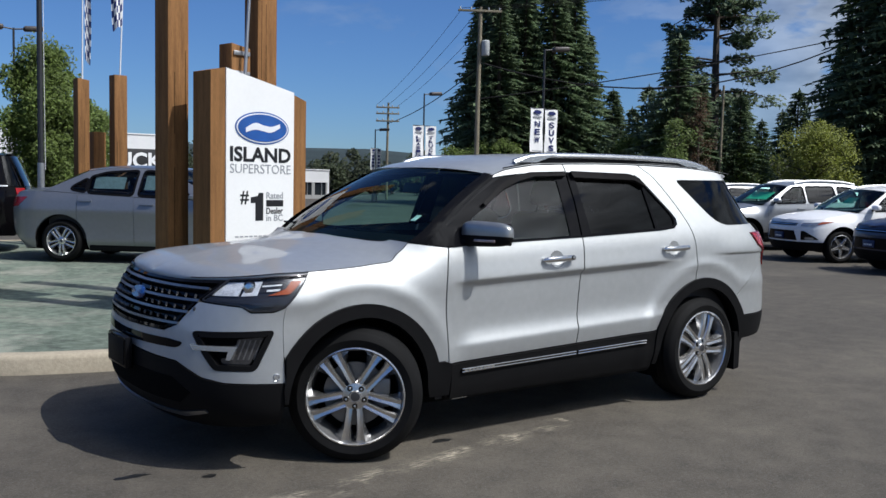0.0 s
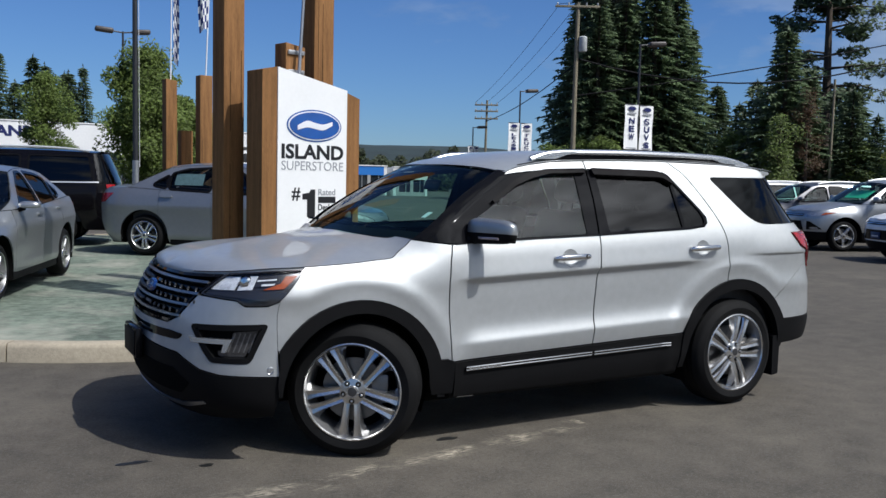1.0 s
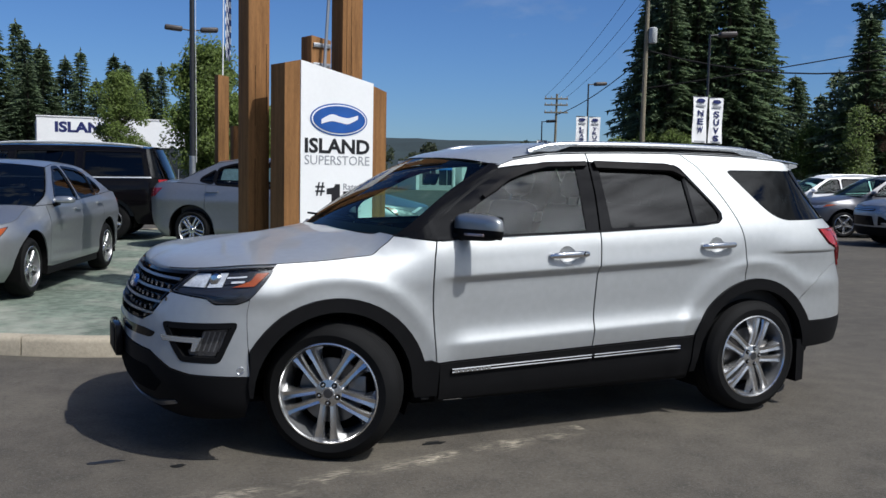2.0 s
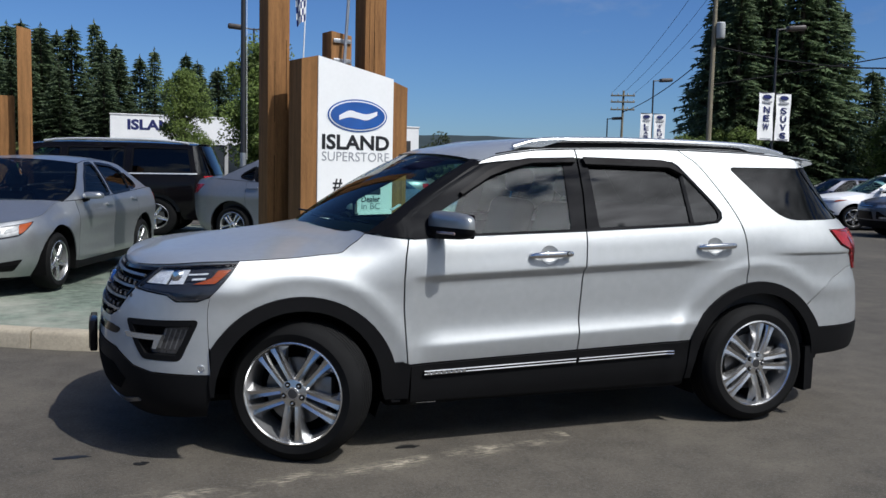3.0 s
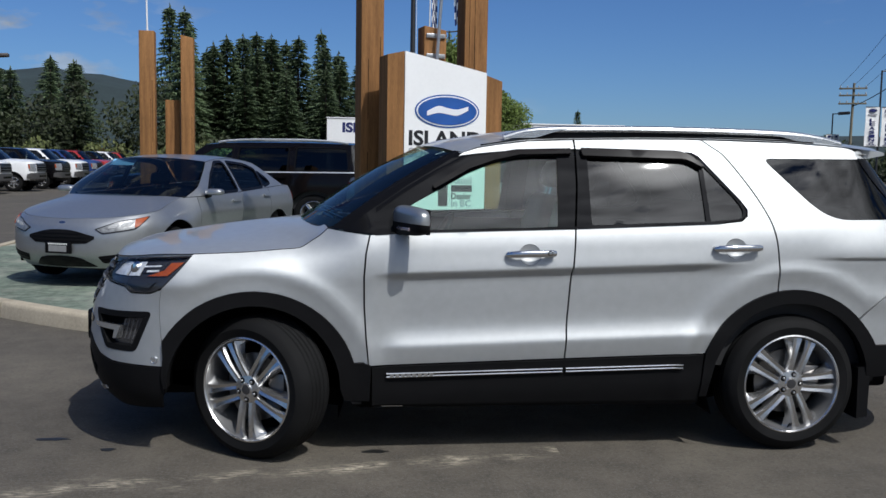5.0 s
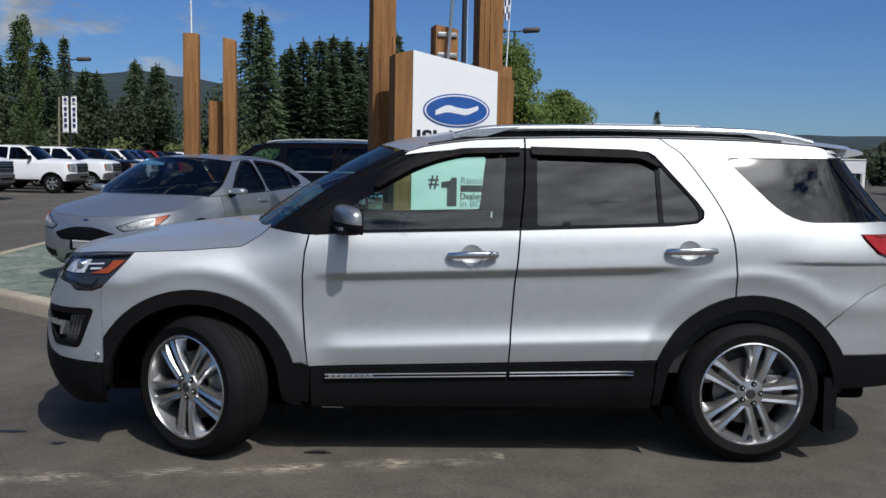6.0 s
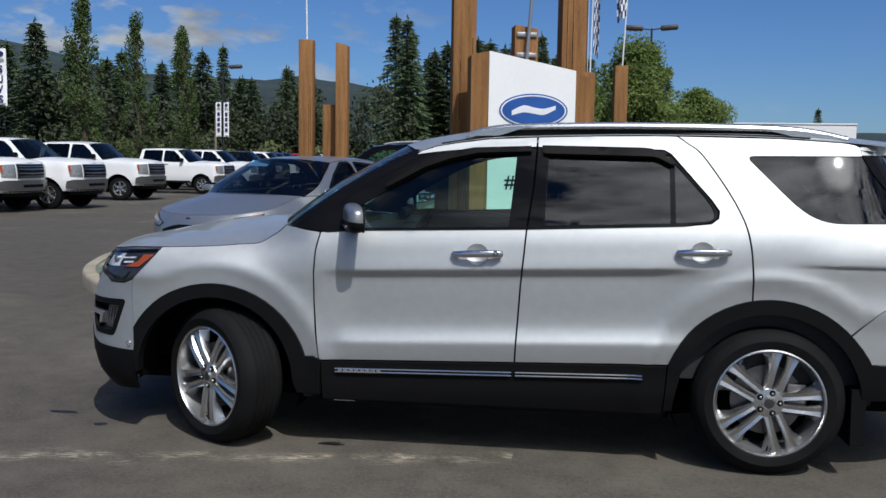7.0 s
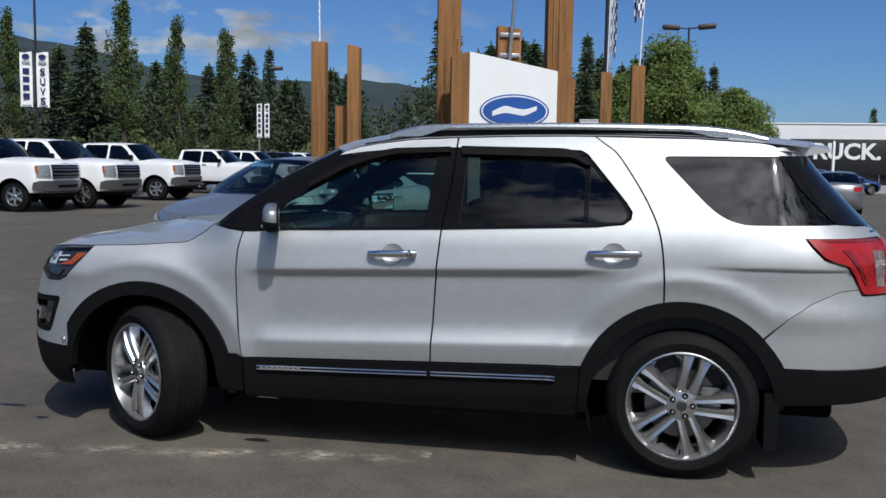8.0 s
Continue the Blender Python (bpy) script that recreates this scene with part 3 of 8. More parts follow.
def wheel(car, place, R, rim, width, style, steer=0.0, mirror=False, fine=True, mats=None, phase=88):
    """A wheel whose outer face looks to -y: tyre, rim barrel, spokes, hub, nuts, brake disc."""
    rim_mat, pocket = mats or (ALLOY, ALLOY_DARK)
    w = new("wheel")
    w.parent = car
    w.matrix_basis = pose(*place, 0, 0, steer) @ (pose(0, 0, 0, 0, 0, 180) if mirror else Matrix())
    n = 64 if fine else 28
    s = width
    prof = [(rim - 0.012, 0.012), (rim + 0.004, 0.0), (rim + 0.02, -0.004), (rim + (R - rim) * 0.45, -0.010), (rim + (R - rim) * 0.72, 0.004), (R - 0.012, 0.022), (R - 0.003, 0.045)]
    if fine:
        for k in range(5):
            y = 0.055 + k * (s - 0.11) / 4
            prof += [(R, y - 0.010 + 0.004), (R, y + 0.010), (R - 0.008, y + 0.012), (R - 0.008, y + 0.018)]
    prof += [(R, s - 0.05), (R - 0.012, s - 0.022), (rim + 0.02, s), (rim - 0.012, s - 0.012)]
    bm = lathe(prof, n)
    part("tyre", bm, RUBBER, w, angle=28)
    bm = lathe([(rim + 0.004, 0.004), (rim + 0.004, -0.003), (rim - 0.003, -0.006), (rim - 0.008, 0.002)], n)
    part("rim", bm, rim_mat, w)
    bm = lathe([(rim - 0.008, 0.002), (rim - 0.018, 0.03), (rim - 0.034, s * 0.6), (rim - 0.02, s - 0.01)], n)
    part("rim_barrel", bm, RIM_BARREL, w)
    # near-black disc closes the wheel; its colour is the shade behind the spokes
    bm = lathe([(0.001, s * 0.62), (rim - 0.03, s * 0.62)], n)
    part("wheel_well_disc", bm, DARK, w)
    bm = lathe([(0.05, 0.085), (rim * 0.66, 0.085), (rim * 0.66, 0.105), (0.05, 0.105)], n // 2)
    part("brake_disc", bm, DISC, w)
    if fine:
        part("brake_caliper", box((rim * 0.34, 0.06, -0.07), (rim * 0.72, 0.13, 0.09), 0.015), DISC, w)
    hub_r = 0.069 * rim / 0.262
    bm = lathe([(0.0005, 0.004), (hub_r * 0.45, 0.004), (hub_r * 0.5, 0.008), (hub_r, 0.014), (hub_r * 1.12, 0.03), (hub_r * 1.12, 0.06)], 30)
    part("hub", bm, rim_mat, w)
    bm = lathe([(0.0005, 0.0), (hub_r * 0.34, 0.001), (hub_r * 0.38, 0.006)], 20)
    part("hub_cap", bm, pocket, w)
    count, double = style
    for k in range(count):
        a0 = radians(phase + 360 / count * k)
        for side in ((-1, 1) if double else (0,)):
            bm = bmesh.new()
            r0, r1 = hub_r * 0.8, rim - 0.008
            w0, w1, o0, o1 = (0.0205, 0.0225, 0.0255, 0.0430) if double else (0.034, 0.030, 0, 0)
            if not fine and not double:
                w0, w1 = 0.040, 0.032
            rows = []
            for i in range(6):
                f = i / 5
                r, hw = r0 + (r1 - r0) * f, (w0 + (w1 - w0) * f + (0.015 * max(0.0, f - 0.70) / 0.30 if double else 0)) * rim / 0.262 * 0.98
                c, y = side * (o0 + (o1 - o0) * f) * rim / 0.262, 0.016 - 0.012 * math.sin(f * math.pi * 0.85) + 0.004 * f
                fl, fr = (hw * (0.8 + 1.9 * f * f) if side < 0 else hw * 0.9), (hw * (0.8 + 1.9 * f * f) if side > 0 else hw * 0.9)
                rows.append([bm.verts.new((r, y + 0.045, c - fl)), bm.verts.new((r, y + 0.012, c - hw)), bm.verts.new((r, y, c - hw * 0.72)), bm.verts.new((r, y + 0.0055, c)),
                             bm.verts.new((r, y, c + hw * 0.72)), bm.verts.new((r, y + 0.012, c + hw)), bm.verts.new((r, y + 0.045, c + fr))])
            for ra, rb in zip(rows, rows[1:]):
                for q in range(6):
                    bm.faces.new((ra[q], ra[q + 1], rb[q + 1], rb[q]))
            bmesh.ops.recalc_face_normals(bm, faces=bm.faces)
            bm.normal_update()
            if rows[2][2].normal.y > 0:
                bmesh.ops.reverse_faces(bm, faces=bm.faces)
            bmesh.ops.rotate(bm, verts=bm.verts, cent=(0, 0, 0), matrix=Matrix.Rotation(a0, 3, "Y"))
            part("spoke", bm, rim_mat, w, angle=20)
        if fine:
            bm = bmesh.new()
            a1 = a0
            c = Vector((math.cos(a1) * hub_r * 0.74, 0.004, -math.sin(a1) * hub_r * 0.74))
            lathe_into(bm, [(0.0005, -0.006), (0.0055, -0.005), (0.0075, 0.0), (0.008, 0.010)], 12, Matrix.Translation(c))
            part("wheel_nut", bm, ALLOY, w)
            # near-black ring standing proud of the hub, for shade round the nut
            bm = bmesh.new()
            lathe_into(bm, [(0.007, 0.005), (0.0135, 0.004), (0.0150, 0.006), (0.0155, 0.012)], 14, Matrix.Translation(c))
            part("nut_recess", bm, DARK, w)
    if fine:
        part("valve", tube([(0, 0.0, -rim + 0.05), (0, 0.02, -rim + 0.022)], 0.004, 6), RUBBER, w)
    return w


def seat(name, x, y, z, car, w=0.50, back=0.62):
    """A car seat: cushion, leaning backrest, headrest on two posts."""
    s = new(name)
    s.parent = car
    s.matrix_basis = pose(x, y, z)
    bm = box((-0.26, -w / 2, 0), (0.26, w / 2, 0.16), 0.06, None, 3)
    part("cushion", bm, SEAT, s)
    bm = box((-0.07, -w / 2, 0), (0.08, w / 2, back), 0.06, pose(0.22, 0, 0.10, 0, 16, 0), 3)
    part("backrest", bm, SEAT, s)
    m = pose(0.22, 0, 0.10, 0, 16, 0)
    bm = box((-0.06, -0.13, back + 0.05), (0.06, 0.13, back + 0.22), 0.05, m, 3)
    part("headrest", bm, SEAT, s)
    bm = bmesh.new()
    for k in (-0.06, 0.06):
        tube_into(bm, [m @ Vector((0, k, back - 0.03)), m @ Vector((0, k, back + 0.10))], 0.007, 6)
    part("headrest_posts", bm, CHROME, s)
    return s


def tub(sk, x0, x1, z0, z1, car, narrow=0.04):
    """The dark inside of the cabin: floor, side linings up to the belt and the two bulkheads."""
    rows = []
    n = 14
    for i in range(n + 1):
        x = x0 + (x1 - x0) * i / n
        w0, w1 = sk.half(x, z0 + 0.1) - narrow - 0.05, sk.half(x, z1) - narrow
        rows.append([Vector((x, -w1, z1)), Vector((x, -w0, (z0 + z1) / 2)), Vector((x, -w0, z0)), Vector((x, w0, z0)), Vector((x, w0, (z0 + z1) / 2)), Vector((x, w1, z1))])
    bm = grid_mesh(rows)
    for r, flip in ((rows[0], False), (rows[-1], True)):
        vs = [bm.verts.new(p) for p in r]
        bm.faces.new(vs)
    bmesh.ops.remove_doubles(bm, verts=bm.verts, dist=1e-5)
    part("cabin_tub", bm, INTERIOR, car, flat=True)


def steering_wheel(car, x, y, z):
    s = new("steering_wheel")
    s.parent = car
    s.matrix_basis = pose(x, y, z, 0, -62, 0)
    bm = bmesh.new()
    ring = [(0.185 * math.cos(a), 0.185 * math.sin(a), 0) for a in np.linspace(0, 2 * math.pi, 33)]
    tube_into(bm, ring, 0.015, 8, False)
    part("steering_ring", bm, INTERIOR, s)
    bm = box((-0.07, -0.16, -0.02), (0.05, 0.16, 0.0), 0.01)
    part("steering_hub", bm, INTERIOR, s)


# ---- the silver three-row SUV in the middle ----
def hero_suv(m):
    car = thing("suv", m, "silver three-row SUV with black lower cladding and chrome alloy wheels", "SUV")
    sk = Skin(
        nose=[(0.22, -0.78), (0.30, -0.86), (0.42, -0.905), (0.55, -0.915), (0.66, -0.905), (0.74, -0.893), (0.80, -0.872), (0.86, -0.842), (0.93, -0.800), (1.0, -0.748), (1.08, -0.66)],
        tail=[(0.25, 3.86), (0.40, 4.0), (0.56, 4.04), (0.70, 4.03), (0.95, 3.95), (1.18, 3.88), (1.26, 3.80), (1.57, 3.50), (1.66, 3.44)],
        wid=[(0.25, 0.905), (0.34, 0.932), (0.44, 0.938), (0.50, 0.947), (0.560, 0.9575), (0.598, 0.9615), (0.611, 0.9592), (0.642, 0.9480), (0.682, 0.9385), (0.73, 0.9360), (0.80, 0.9385), (0.88, 0.9415), (0.928, 0.9430), (0.945, 0.9465),
             (0.960, 0.956), (0.971, 0.9675), (0.979, 0.9712), (0.995, 0.970), (1.05, 0.961), (1.12, 0.948), (1.17, 0.930), (1.25, 0.893), (1.40, 0.818), (1.55, 0.738), (1.62, 0.695), (1.70, 0.62)],
        plain=[(0.25, 0.905), (0.34, 0.932), (0.50, 0.95), (0.70, 0.956), (0.90, 0.961), (0.97, 0.965), (1.05, 0.961), (1.12, 0.948), (1.17, 0.930), (1.25, 0.893), (1.40, 0.818), (1.55, 0.738), (1.62, 0.695), (1.70, 0.62)],
        widf=[(0.22, 0.87), (0.30, 0.92), (0.42, 0.945), (0.60, 0.950), (0.80, 0.955), (0.90, 0.953), (0.97, 0.940), (1.02, 0.915), (1.06, 0.878), (1.10, 0.82), (1.16, 0.76)],
        shear=0.036, taper=0.27, ledge=((0.60, 0.82), (2.28, 2.58)), blend=(0.22, 0.60),
        steps=((2.90, 3.20, 1.045, 0.012),), rows=[*np.arange(0.26, 0.52, 0.04), *np.arange(0.53, 0.57, 0.013), *np.arange(0.583, 0.622, 0.005), *np.arange(0.630, 0.70, 0.014), *np.arange(0.71, 0.89, 0.04), *np.arange(0.91, 1.0, 0.0075), *np.arange(1.01, 1.10, 0.02), *np.arange(1.12, 1.70, 0.035)],
        bumps=((0.035, 0.36, 0.600, 0.048, 0.012), (2.853, 0.37, 0.600, 0.040, 0.012)))
    AF, AR = (0.040, 0.36), (2.853, 0.37)
    u0, ux = sk.u0, sk.ux

    # front lid and its edge
    edge = [(u, z) for u, z in spline([(u0, 0.975), (-1.05, 0.985), (-0.80, 1.005), (-0.52, 1.030), (-0.26, 1.036), (0.0, 1.047), (0.16, 1.060), (0.250, 1.067), (0.285, 1.079), (0.315, 1.099), (0.365, 1.132), (0.40, 1.165)], 5)]
    zc = curve_of([(-0.76, 0.985), (-0.71, 1.02), (-0.52, 1.075), (-0.15, 1.140), (0.20, 1.180)])
    part("bonnet", bonnet(sk, [(u, z + 0.002) for u, z in edge], -0.755, zc, 0.20, 18, 3.4), SILVER, car)
    for side in (-1, 1):
        bm = tube([sk.at(u, z) + Vector((0, 0, 0)) if side < 0 else Vector((sk.at(u, z).x, -sk.at(u, z).y, z)) for u, z in edge[6:]], 0.0022, 6)
        part("bonnet_gap", bm, DARK, car)

    # headlamp outline
    lamp = [(-0.775, 1.000), (-0.52, 1.020), (-0.262, 1.030), (ux(-0.33, .95), 0.945), (ux(-0.405, .86), 0.868), (ux(-0.46, .85), 0.845), (ux(-0.56, .85), 0.842), (ux(-0.60, .86), 0.870), (-0.88, 0.885)]
    lamp_r = rounded(lamp, [0.02, 0.0, 0.012, 0.05, 0.03, 0.03, 0.02, 0.02, 0.02], 4)
    # wing
    wing = [p for p in edge if p[0] >= -0.262] + [(0.50, 1.152), (0.609, 1.140), (0.590, 1.05), (0.581, 0.93), (0.583, 0.78), (0.594, 0.62), (0.608, 0.486), (0.53, 0.478)]
    wing += arc(*AF, 0.485, 12, 155, 22)
    wing += [(ux(-0.41, .60), 0.62), (ux(-0.415, .8), 0.80), (ux(-0.405, .86), 0.868), (ux(-0.33, .95), 0.945)]
    pair("front_wing", sk, wing, SILVER, car, zstep=0.016, step=0.04)
    # nose: upper grille opening and painted bumper
    grille = [(u0 - 0.002, 0.968), (-1.05, 0.975), (-0.785, 0.992), (-0.89, 0.880), (-0.955, 0.760), (-1.02, 0.722), (u0 - 0.002, 0.712)]
    bumper = [(u0 - 0.002, 0.708), (-1.02, 0.718), (-0.95, 0.756), (-0.885, 0.880), (ux(-0.60, .86), 0.866), (ux(-0.56, .85), 0.838), (ux(-0.46, .85), 0.841), (ux(-0.405, .86), 0.864),
              (ux(-0.415, .8), 0.80), (ux(-0.41, .60), 0.62), (ux(-0.40, .5), 0.478), (-0.70, 0.485), (-0.80, 0.505), (-0.93, 0.575), (u0 - 0.002, 0.60)]
    fog = rounded([(-0.87, 0.735), (-0.470, 0.752), (-0.555, 0.545), (-0.745, 0.545), (-0.80, 0.62)], [0.03, 0.03, 0.03, 0.02, 0.03], 4)
    slit = rounded([(u0 - 0.002, 0.672), (-0.985, 0.682), (-0.90, 0.672), (-0.93, 0.640), (u0 - 0.002, 0.628)], [0, 0.02, 0.02, 0.02, 0], 3)
    part("front_bumper", skin_panel(sk, bumper, holes=[fog], both=True), SILVER, car)
    part("lower_grille", skin_panel(sk, slit, off=0.003, both=True, gap=0), TRIM_BLACK, car)
    part("grille_backing", skin_panel(sk, grille, off=-0.035, both=True, thick=0), DARK, car)
    part("grille_frame", skin_panel(sk, grille, holes=[[(u0 - 0.01, 0.952), (-1.05, 0.958), (-0.815, 0.972), (-0.905, 0.882), (-0.968, 0.775), (-1.02, 0.740), (u0 - 0.01, 0.730)]], off=0.004, both=True, thick=0.03), TRIM_BLACK, car)
    for k in range(4):
        z = 0.755 + k * 0.060
        e = -0.955 + 0.030 * k + 0.012
        for dz, h, mat, off, nm in ((0.0, 0.012, SMOKED_CHROME, 0.008, "grille_bar"), (0.030, 0.016, TRIM_BLACK, -0.014, "grille_slat")):
            zz = z + dz
            if zz > 0.955:
                continue
            part(nm, skin_panel(sk, [(u0 - 0.002, zz - h / 2), (e + dz * 0.5, zz - h / 2 + 0.008), (e + dz * 0.5, zz + h / 2 + 0.008), (u0 - 0.002, zz + h / 2)], off=off, both=True, gap=0, thick=0.025, step=0.06), mat, car)
        for j in range(7):
            uu = -1.27 + j * 0.058 + (k % 2) * 0.024
            if k < 3 and uu < e + 0.02:
                for sgn in (1, -1):
                    p = sk.at(uu, z + 0.03, -0.006)
                    bm = box((-0.004, -0.020, -0.0095), (0.008, 0.020, 0.0095), 0.003, pose(p.x, p.y * sgn, p.z, 0, 14, -20 * sgn))
                    part("grille_stud", bm, ALLOY_DARK, car)
    # plain oval badge
    bm = bmesh.new()
    lathe_into(bm, [(0.0005, -0.012), (0.045, -0.012), (0.052, -0.006), (0.056, 0.004)], 28, pose(-0.842, 0, 0.868, 0, 22, 0) @ pose(0, 0, 0, 0, 0, -90) @ Matrix.Diagonal((1.75, 1, 0.72, 1)))
    part("badge", bm, BLUE_BADGE, car, "plain blue oval badge")
    # lamps
    for mir in (False, True):
        h = part("headlamp", skin_panel(sk, lamp_r, off=0.002, thick=0.0, mirror=mir, step=0.03), LENS, car, "clear headlamp with amber reflector")
        part("lamp_bed", skin_panel(sk, lamp_r, off=-0.018, thick=0.0, mirror=mir, gap=0.0), LAMP_DARK, h)
        part("lamp_rim", skin_panel(sk, lamp_r, holes=[inset(lamp_r, 0.008)], off=0.003, thick=0.03, mirror=mir, gap=0.0015), LAMP_DARK, h)
        part("lamp_lower", skin_panel(sk, [(-0.868, 0.893), (ux(-0.58, .87), 0.882), (ux(-0.47, .87), 0.865), (ux(-0.44, .88), 0.905), (-0.84, 0.912)], off=-0.008, thick=0.02, mirror=mir), LAMP_DARK, h)
        part("amber_reflector", skin_panel(sk, [(-0.545, 0.930), (ux(-0.385, .9), 0.932), (-0.315, 1.002), (-0.405, 0.998), (-0.440, 0.962)], off=-0.010, thick=0.02, mirror=mir), AMBER, h)
        part("lamp_divider", skin_panel(sk, [(-0.60, 0.940), (-0.46, 0.955), (-0.42, 1.003), (-0.585, 0.998)], off=-0.013, thick=0.02, mirror=mir), LAMP_DARK, h)
        part("lamp_bar", skin_panel(sk, [(-0.59, 0.968), (-0.47, 0.975), (-0.46, 0.985), (-0.585, 0.978)], off=-0.008, thick=0.01, mirror=mir), LAMP_BOWL, h)
        bm = bmesh.new()
        p = sk.at(-0.66, 0.965, -0.02)
        lathe_into(bm, [(0.0005, -0.02), (0.025, -0.016), (0.034, 0.0), (0.04, 0.01)], 20, pose(p.x, p.y * (-1 if mir else 1), p.z, 0, 0, -40 if not mir else 220))
        part("projector", bm, CHROME, h)
        part("lamp_bowl", skin_panel(sk, [(-0.868, 0.917), (-0.705, 0.922), (-0.686, 0.993), (-0.790, 0.988)], off=-0.012, thick=0.02, mirror=mir), LAMP_BOWL, h)
        part("lamp_bowl", skin_panel(sk, [(-0.692, 0.922), (-0.606, 0.928), (-0.588, 1.001), (-0.672, 0.997)], off=-0.014, thick=0.02, mirror=mir), LAMP_BOWL, h)
        part("lamp_brow", skin_panel(sk, [(-0.56, 0.945), (-0.478, 0.950), (-0.472, 0.962), (-0.555, 0.957)], off=-0.008, thick=0.01, mirror=mir), LAMP_BOWL, h)
        f = part("fog_lamp_recess", skin_panel(sk, fog, off=-0.045, thick=0.0, gap=-0.004, mirror=mir), DARK, car)
        part("fog_surround", skin_panel(sk, fog, holes=[inset(fog, 0.030)], off=0.002, thick=0.05, gap=0.001, mirror=mir), CLADDING, f)
        part("fog_lens", skin_panel(sk, rounded([(-0.655, 0.705), (-0.52, 0.715), (-0.585, 0.575), (-0.72, 0.575), (-0.73, 0.605), (-0.67, 0.615)], 0.012, 3), off=-0.030, thick=0.01, mirror=mir), FOG_GREY, f)
        for k in range(5):
            a = -0.655 + 0.026 * k
            part("fog_rib", skin_panel(sk, [(a - 0.02, 0.60), (a - 0.012, 0.60), (a + 0.018, 0.70), (a + 0.010, 0.70)], off=-0.027, thick=0.003, gap=0, mirror=mir), FOG_RIB, f)
        part("fog_blade", skin_panel(sk, [(-0.87, 0.668), (-0.645, 0.672), (-0.672, 0.600), (-0.695, 0.600), (-0.688, 0.643), (-0.85, 0.640)], off=0.004, thick=0.04, mirror=mir), SATIN, f)
        bm = bmesh.new()
        p = sk.at(ux(-0.446, .51), 0.512, 0.001)
        lathe_into(bm, [(0.0005, -0.004), (0.012, -0.004), (0.014, 0.0), (0.018, -0.003), (0.020, 0.003)], 18, pose(p.x, p.y * (-1 if mir else 1), p.z, 0, 0, -18 if not mir else 198))
        part("parking_sensor", bm, SATIN, car)
    # lower cladding of the nose, plate mount, skid bar
    clad = [(u0 - 0.002, 0.597), (-0.93, 0.572), (-0.80, 0.502), (-0.70, 0.482), (ux(-0.40, .5), 0.475), (ux(-0.40, .4), 0.36), (ux(-0.42, .3), 0.26), (-0.80, 0.235), (u0 - 0.002, 0.235)]
    part("front_cladding", skin_panel(sk, clad, both=True, off=0.004), CLADDING, car)
    part("lower_intake", skin_panel(sk, [(u0 - 0.002, 0.50), (-0.95, 0.49), (-0.86, 0.42), (-0.92, 0.36), (u0 - 0.002, 0.36)], both=True, off=0.007, gap=0), DARK, car)
    part("skid_bar", skin_panel(sk, [(u0 - 0.002, 0.292), (-0.94, 0.306), (-0.80, 0.338), (-0.785, 0.322), (-0.92, 0.282), (u0 - 0.002, 0.270)], both=True, off=0.010, thick=0.02), SMOKED_CHROME, car)
    bm = box((-0.965, -0.16, 0.47), (-0.925, 0.16, 0.64), 0.01)
    plate = part("plate_holder", bm, TRIM_BLACK, car, "empty black number plate mount")
    bm = box((-0.970, -0.14, 0.485), (-0.966, 0.14, 0.625), 0.002)
    part("plate_blank", bm, CLADDING, plate)

    # doors
    belt = [(0.84, 1.155), (1.66, 1.182), (2.50, 1.218)]
    low = lambda x: 0.478 + 0.0305 * (x - 0.56)
    fd = [(0.615, 1.140), *belt[:1], (1.664, 1.181), (1.655, 1.06), (1.640, 0.90), (1.627, 0.68), (1.619, low(1.619)), (0.613, low(0.613)), (0.600, 0.62), (0.589, 0.78), (0.587, 0.93), (0.596, 1.05)]
    pair("front_door", sk, fd, SILVER, car, zstep=0.016, step=0.04, holes=[arc(1.425, 1.050, 0.056, 0, 345, 23, 0.052)])
    rail = curve_of([(1.08, 1.558), (1.16, 1.588), (1.28, 1.611), (1.45, 1.634), (1.75, 1.648), (2.3, 1.660), (2.9, 1.652), (3.2, 1.634), (3.45, 1.610)])
    tb = spline([(1.075, 1.545), (1.20, 1.562), (1.40, 1.580), (1.70, 1.592), (2.10, 1.592), (2.30, 1.586)], 4)
    fr = [p for p in tb if p[0] < 1.70] + [(1.699, 1.592), (1.699, rail(1.699) - 0.004), (1.45, rail(1.45) - 0.004), (1.28, rail(1.28) - 0.004), (1.18, rail(1.18) - 0.004), (1.10, rail(1.10) - 0.002)]
    pair("door_frame", sk, fr, SILVER, car)
    seam = spline([(2.405, 1.655), (2.452, 1.620), (2.52, 1.565), (2.628, 1.406), (2.70, 1.27), (2.733, 1.166), (2.752, 1.02), (2.758, 0.846)], 5)
    rd = [(1.670, 1.182), (2.46, 1.217), (2.56, 1.228), (2.595, 1.255), (2.60, 1.29), (2.57, 1.335), (2.375, 1.565), (2.34, 1.585)] + [p for p in tb[::-1] if 1.71 < p[0] < 2.28] + [(1.706, 1.592), (1.706, rail(1.706) - 0.004), (2.0, rail(2.0) - 0.004), (2.3, rail(2.3) - 0.004)]
    rd += seam + arc(*AR, 0.485, 101, 160, 14) + [(2.40, low(2.40)), (1.625, low(1.625)), (1.633, 0.68), (1.646, 0.90), (1.661, 1.06)]
    pair("rear_door", sk, rd, SILVER, car, zstep=0.016, step=0.04, holes=[arc(2.518, 1.088, 0.056, 0, 345, 23, 0.052)])
    # rear quarter
    qg = rounded([(2.732, 1.560), (3.340, 1.566), (3.612, 1.250), (3.10, 1.242), (2.985, 1.292)], [0.045, 0, 0, 0.07, 0.10], 5)
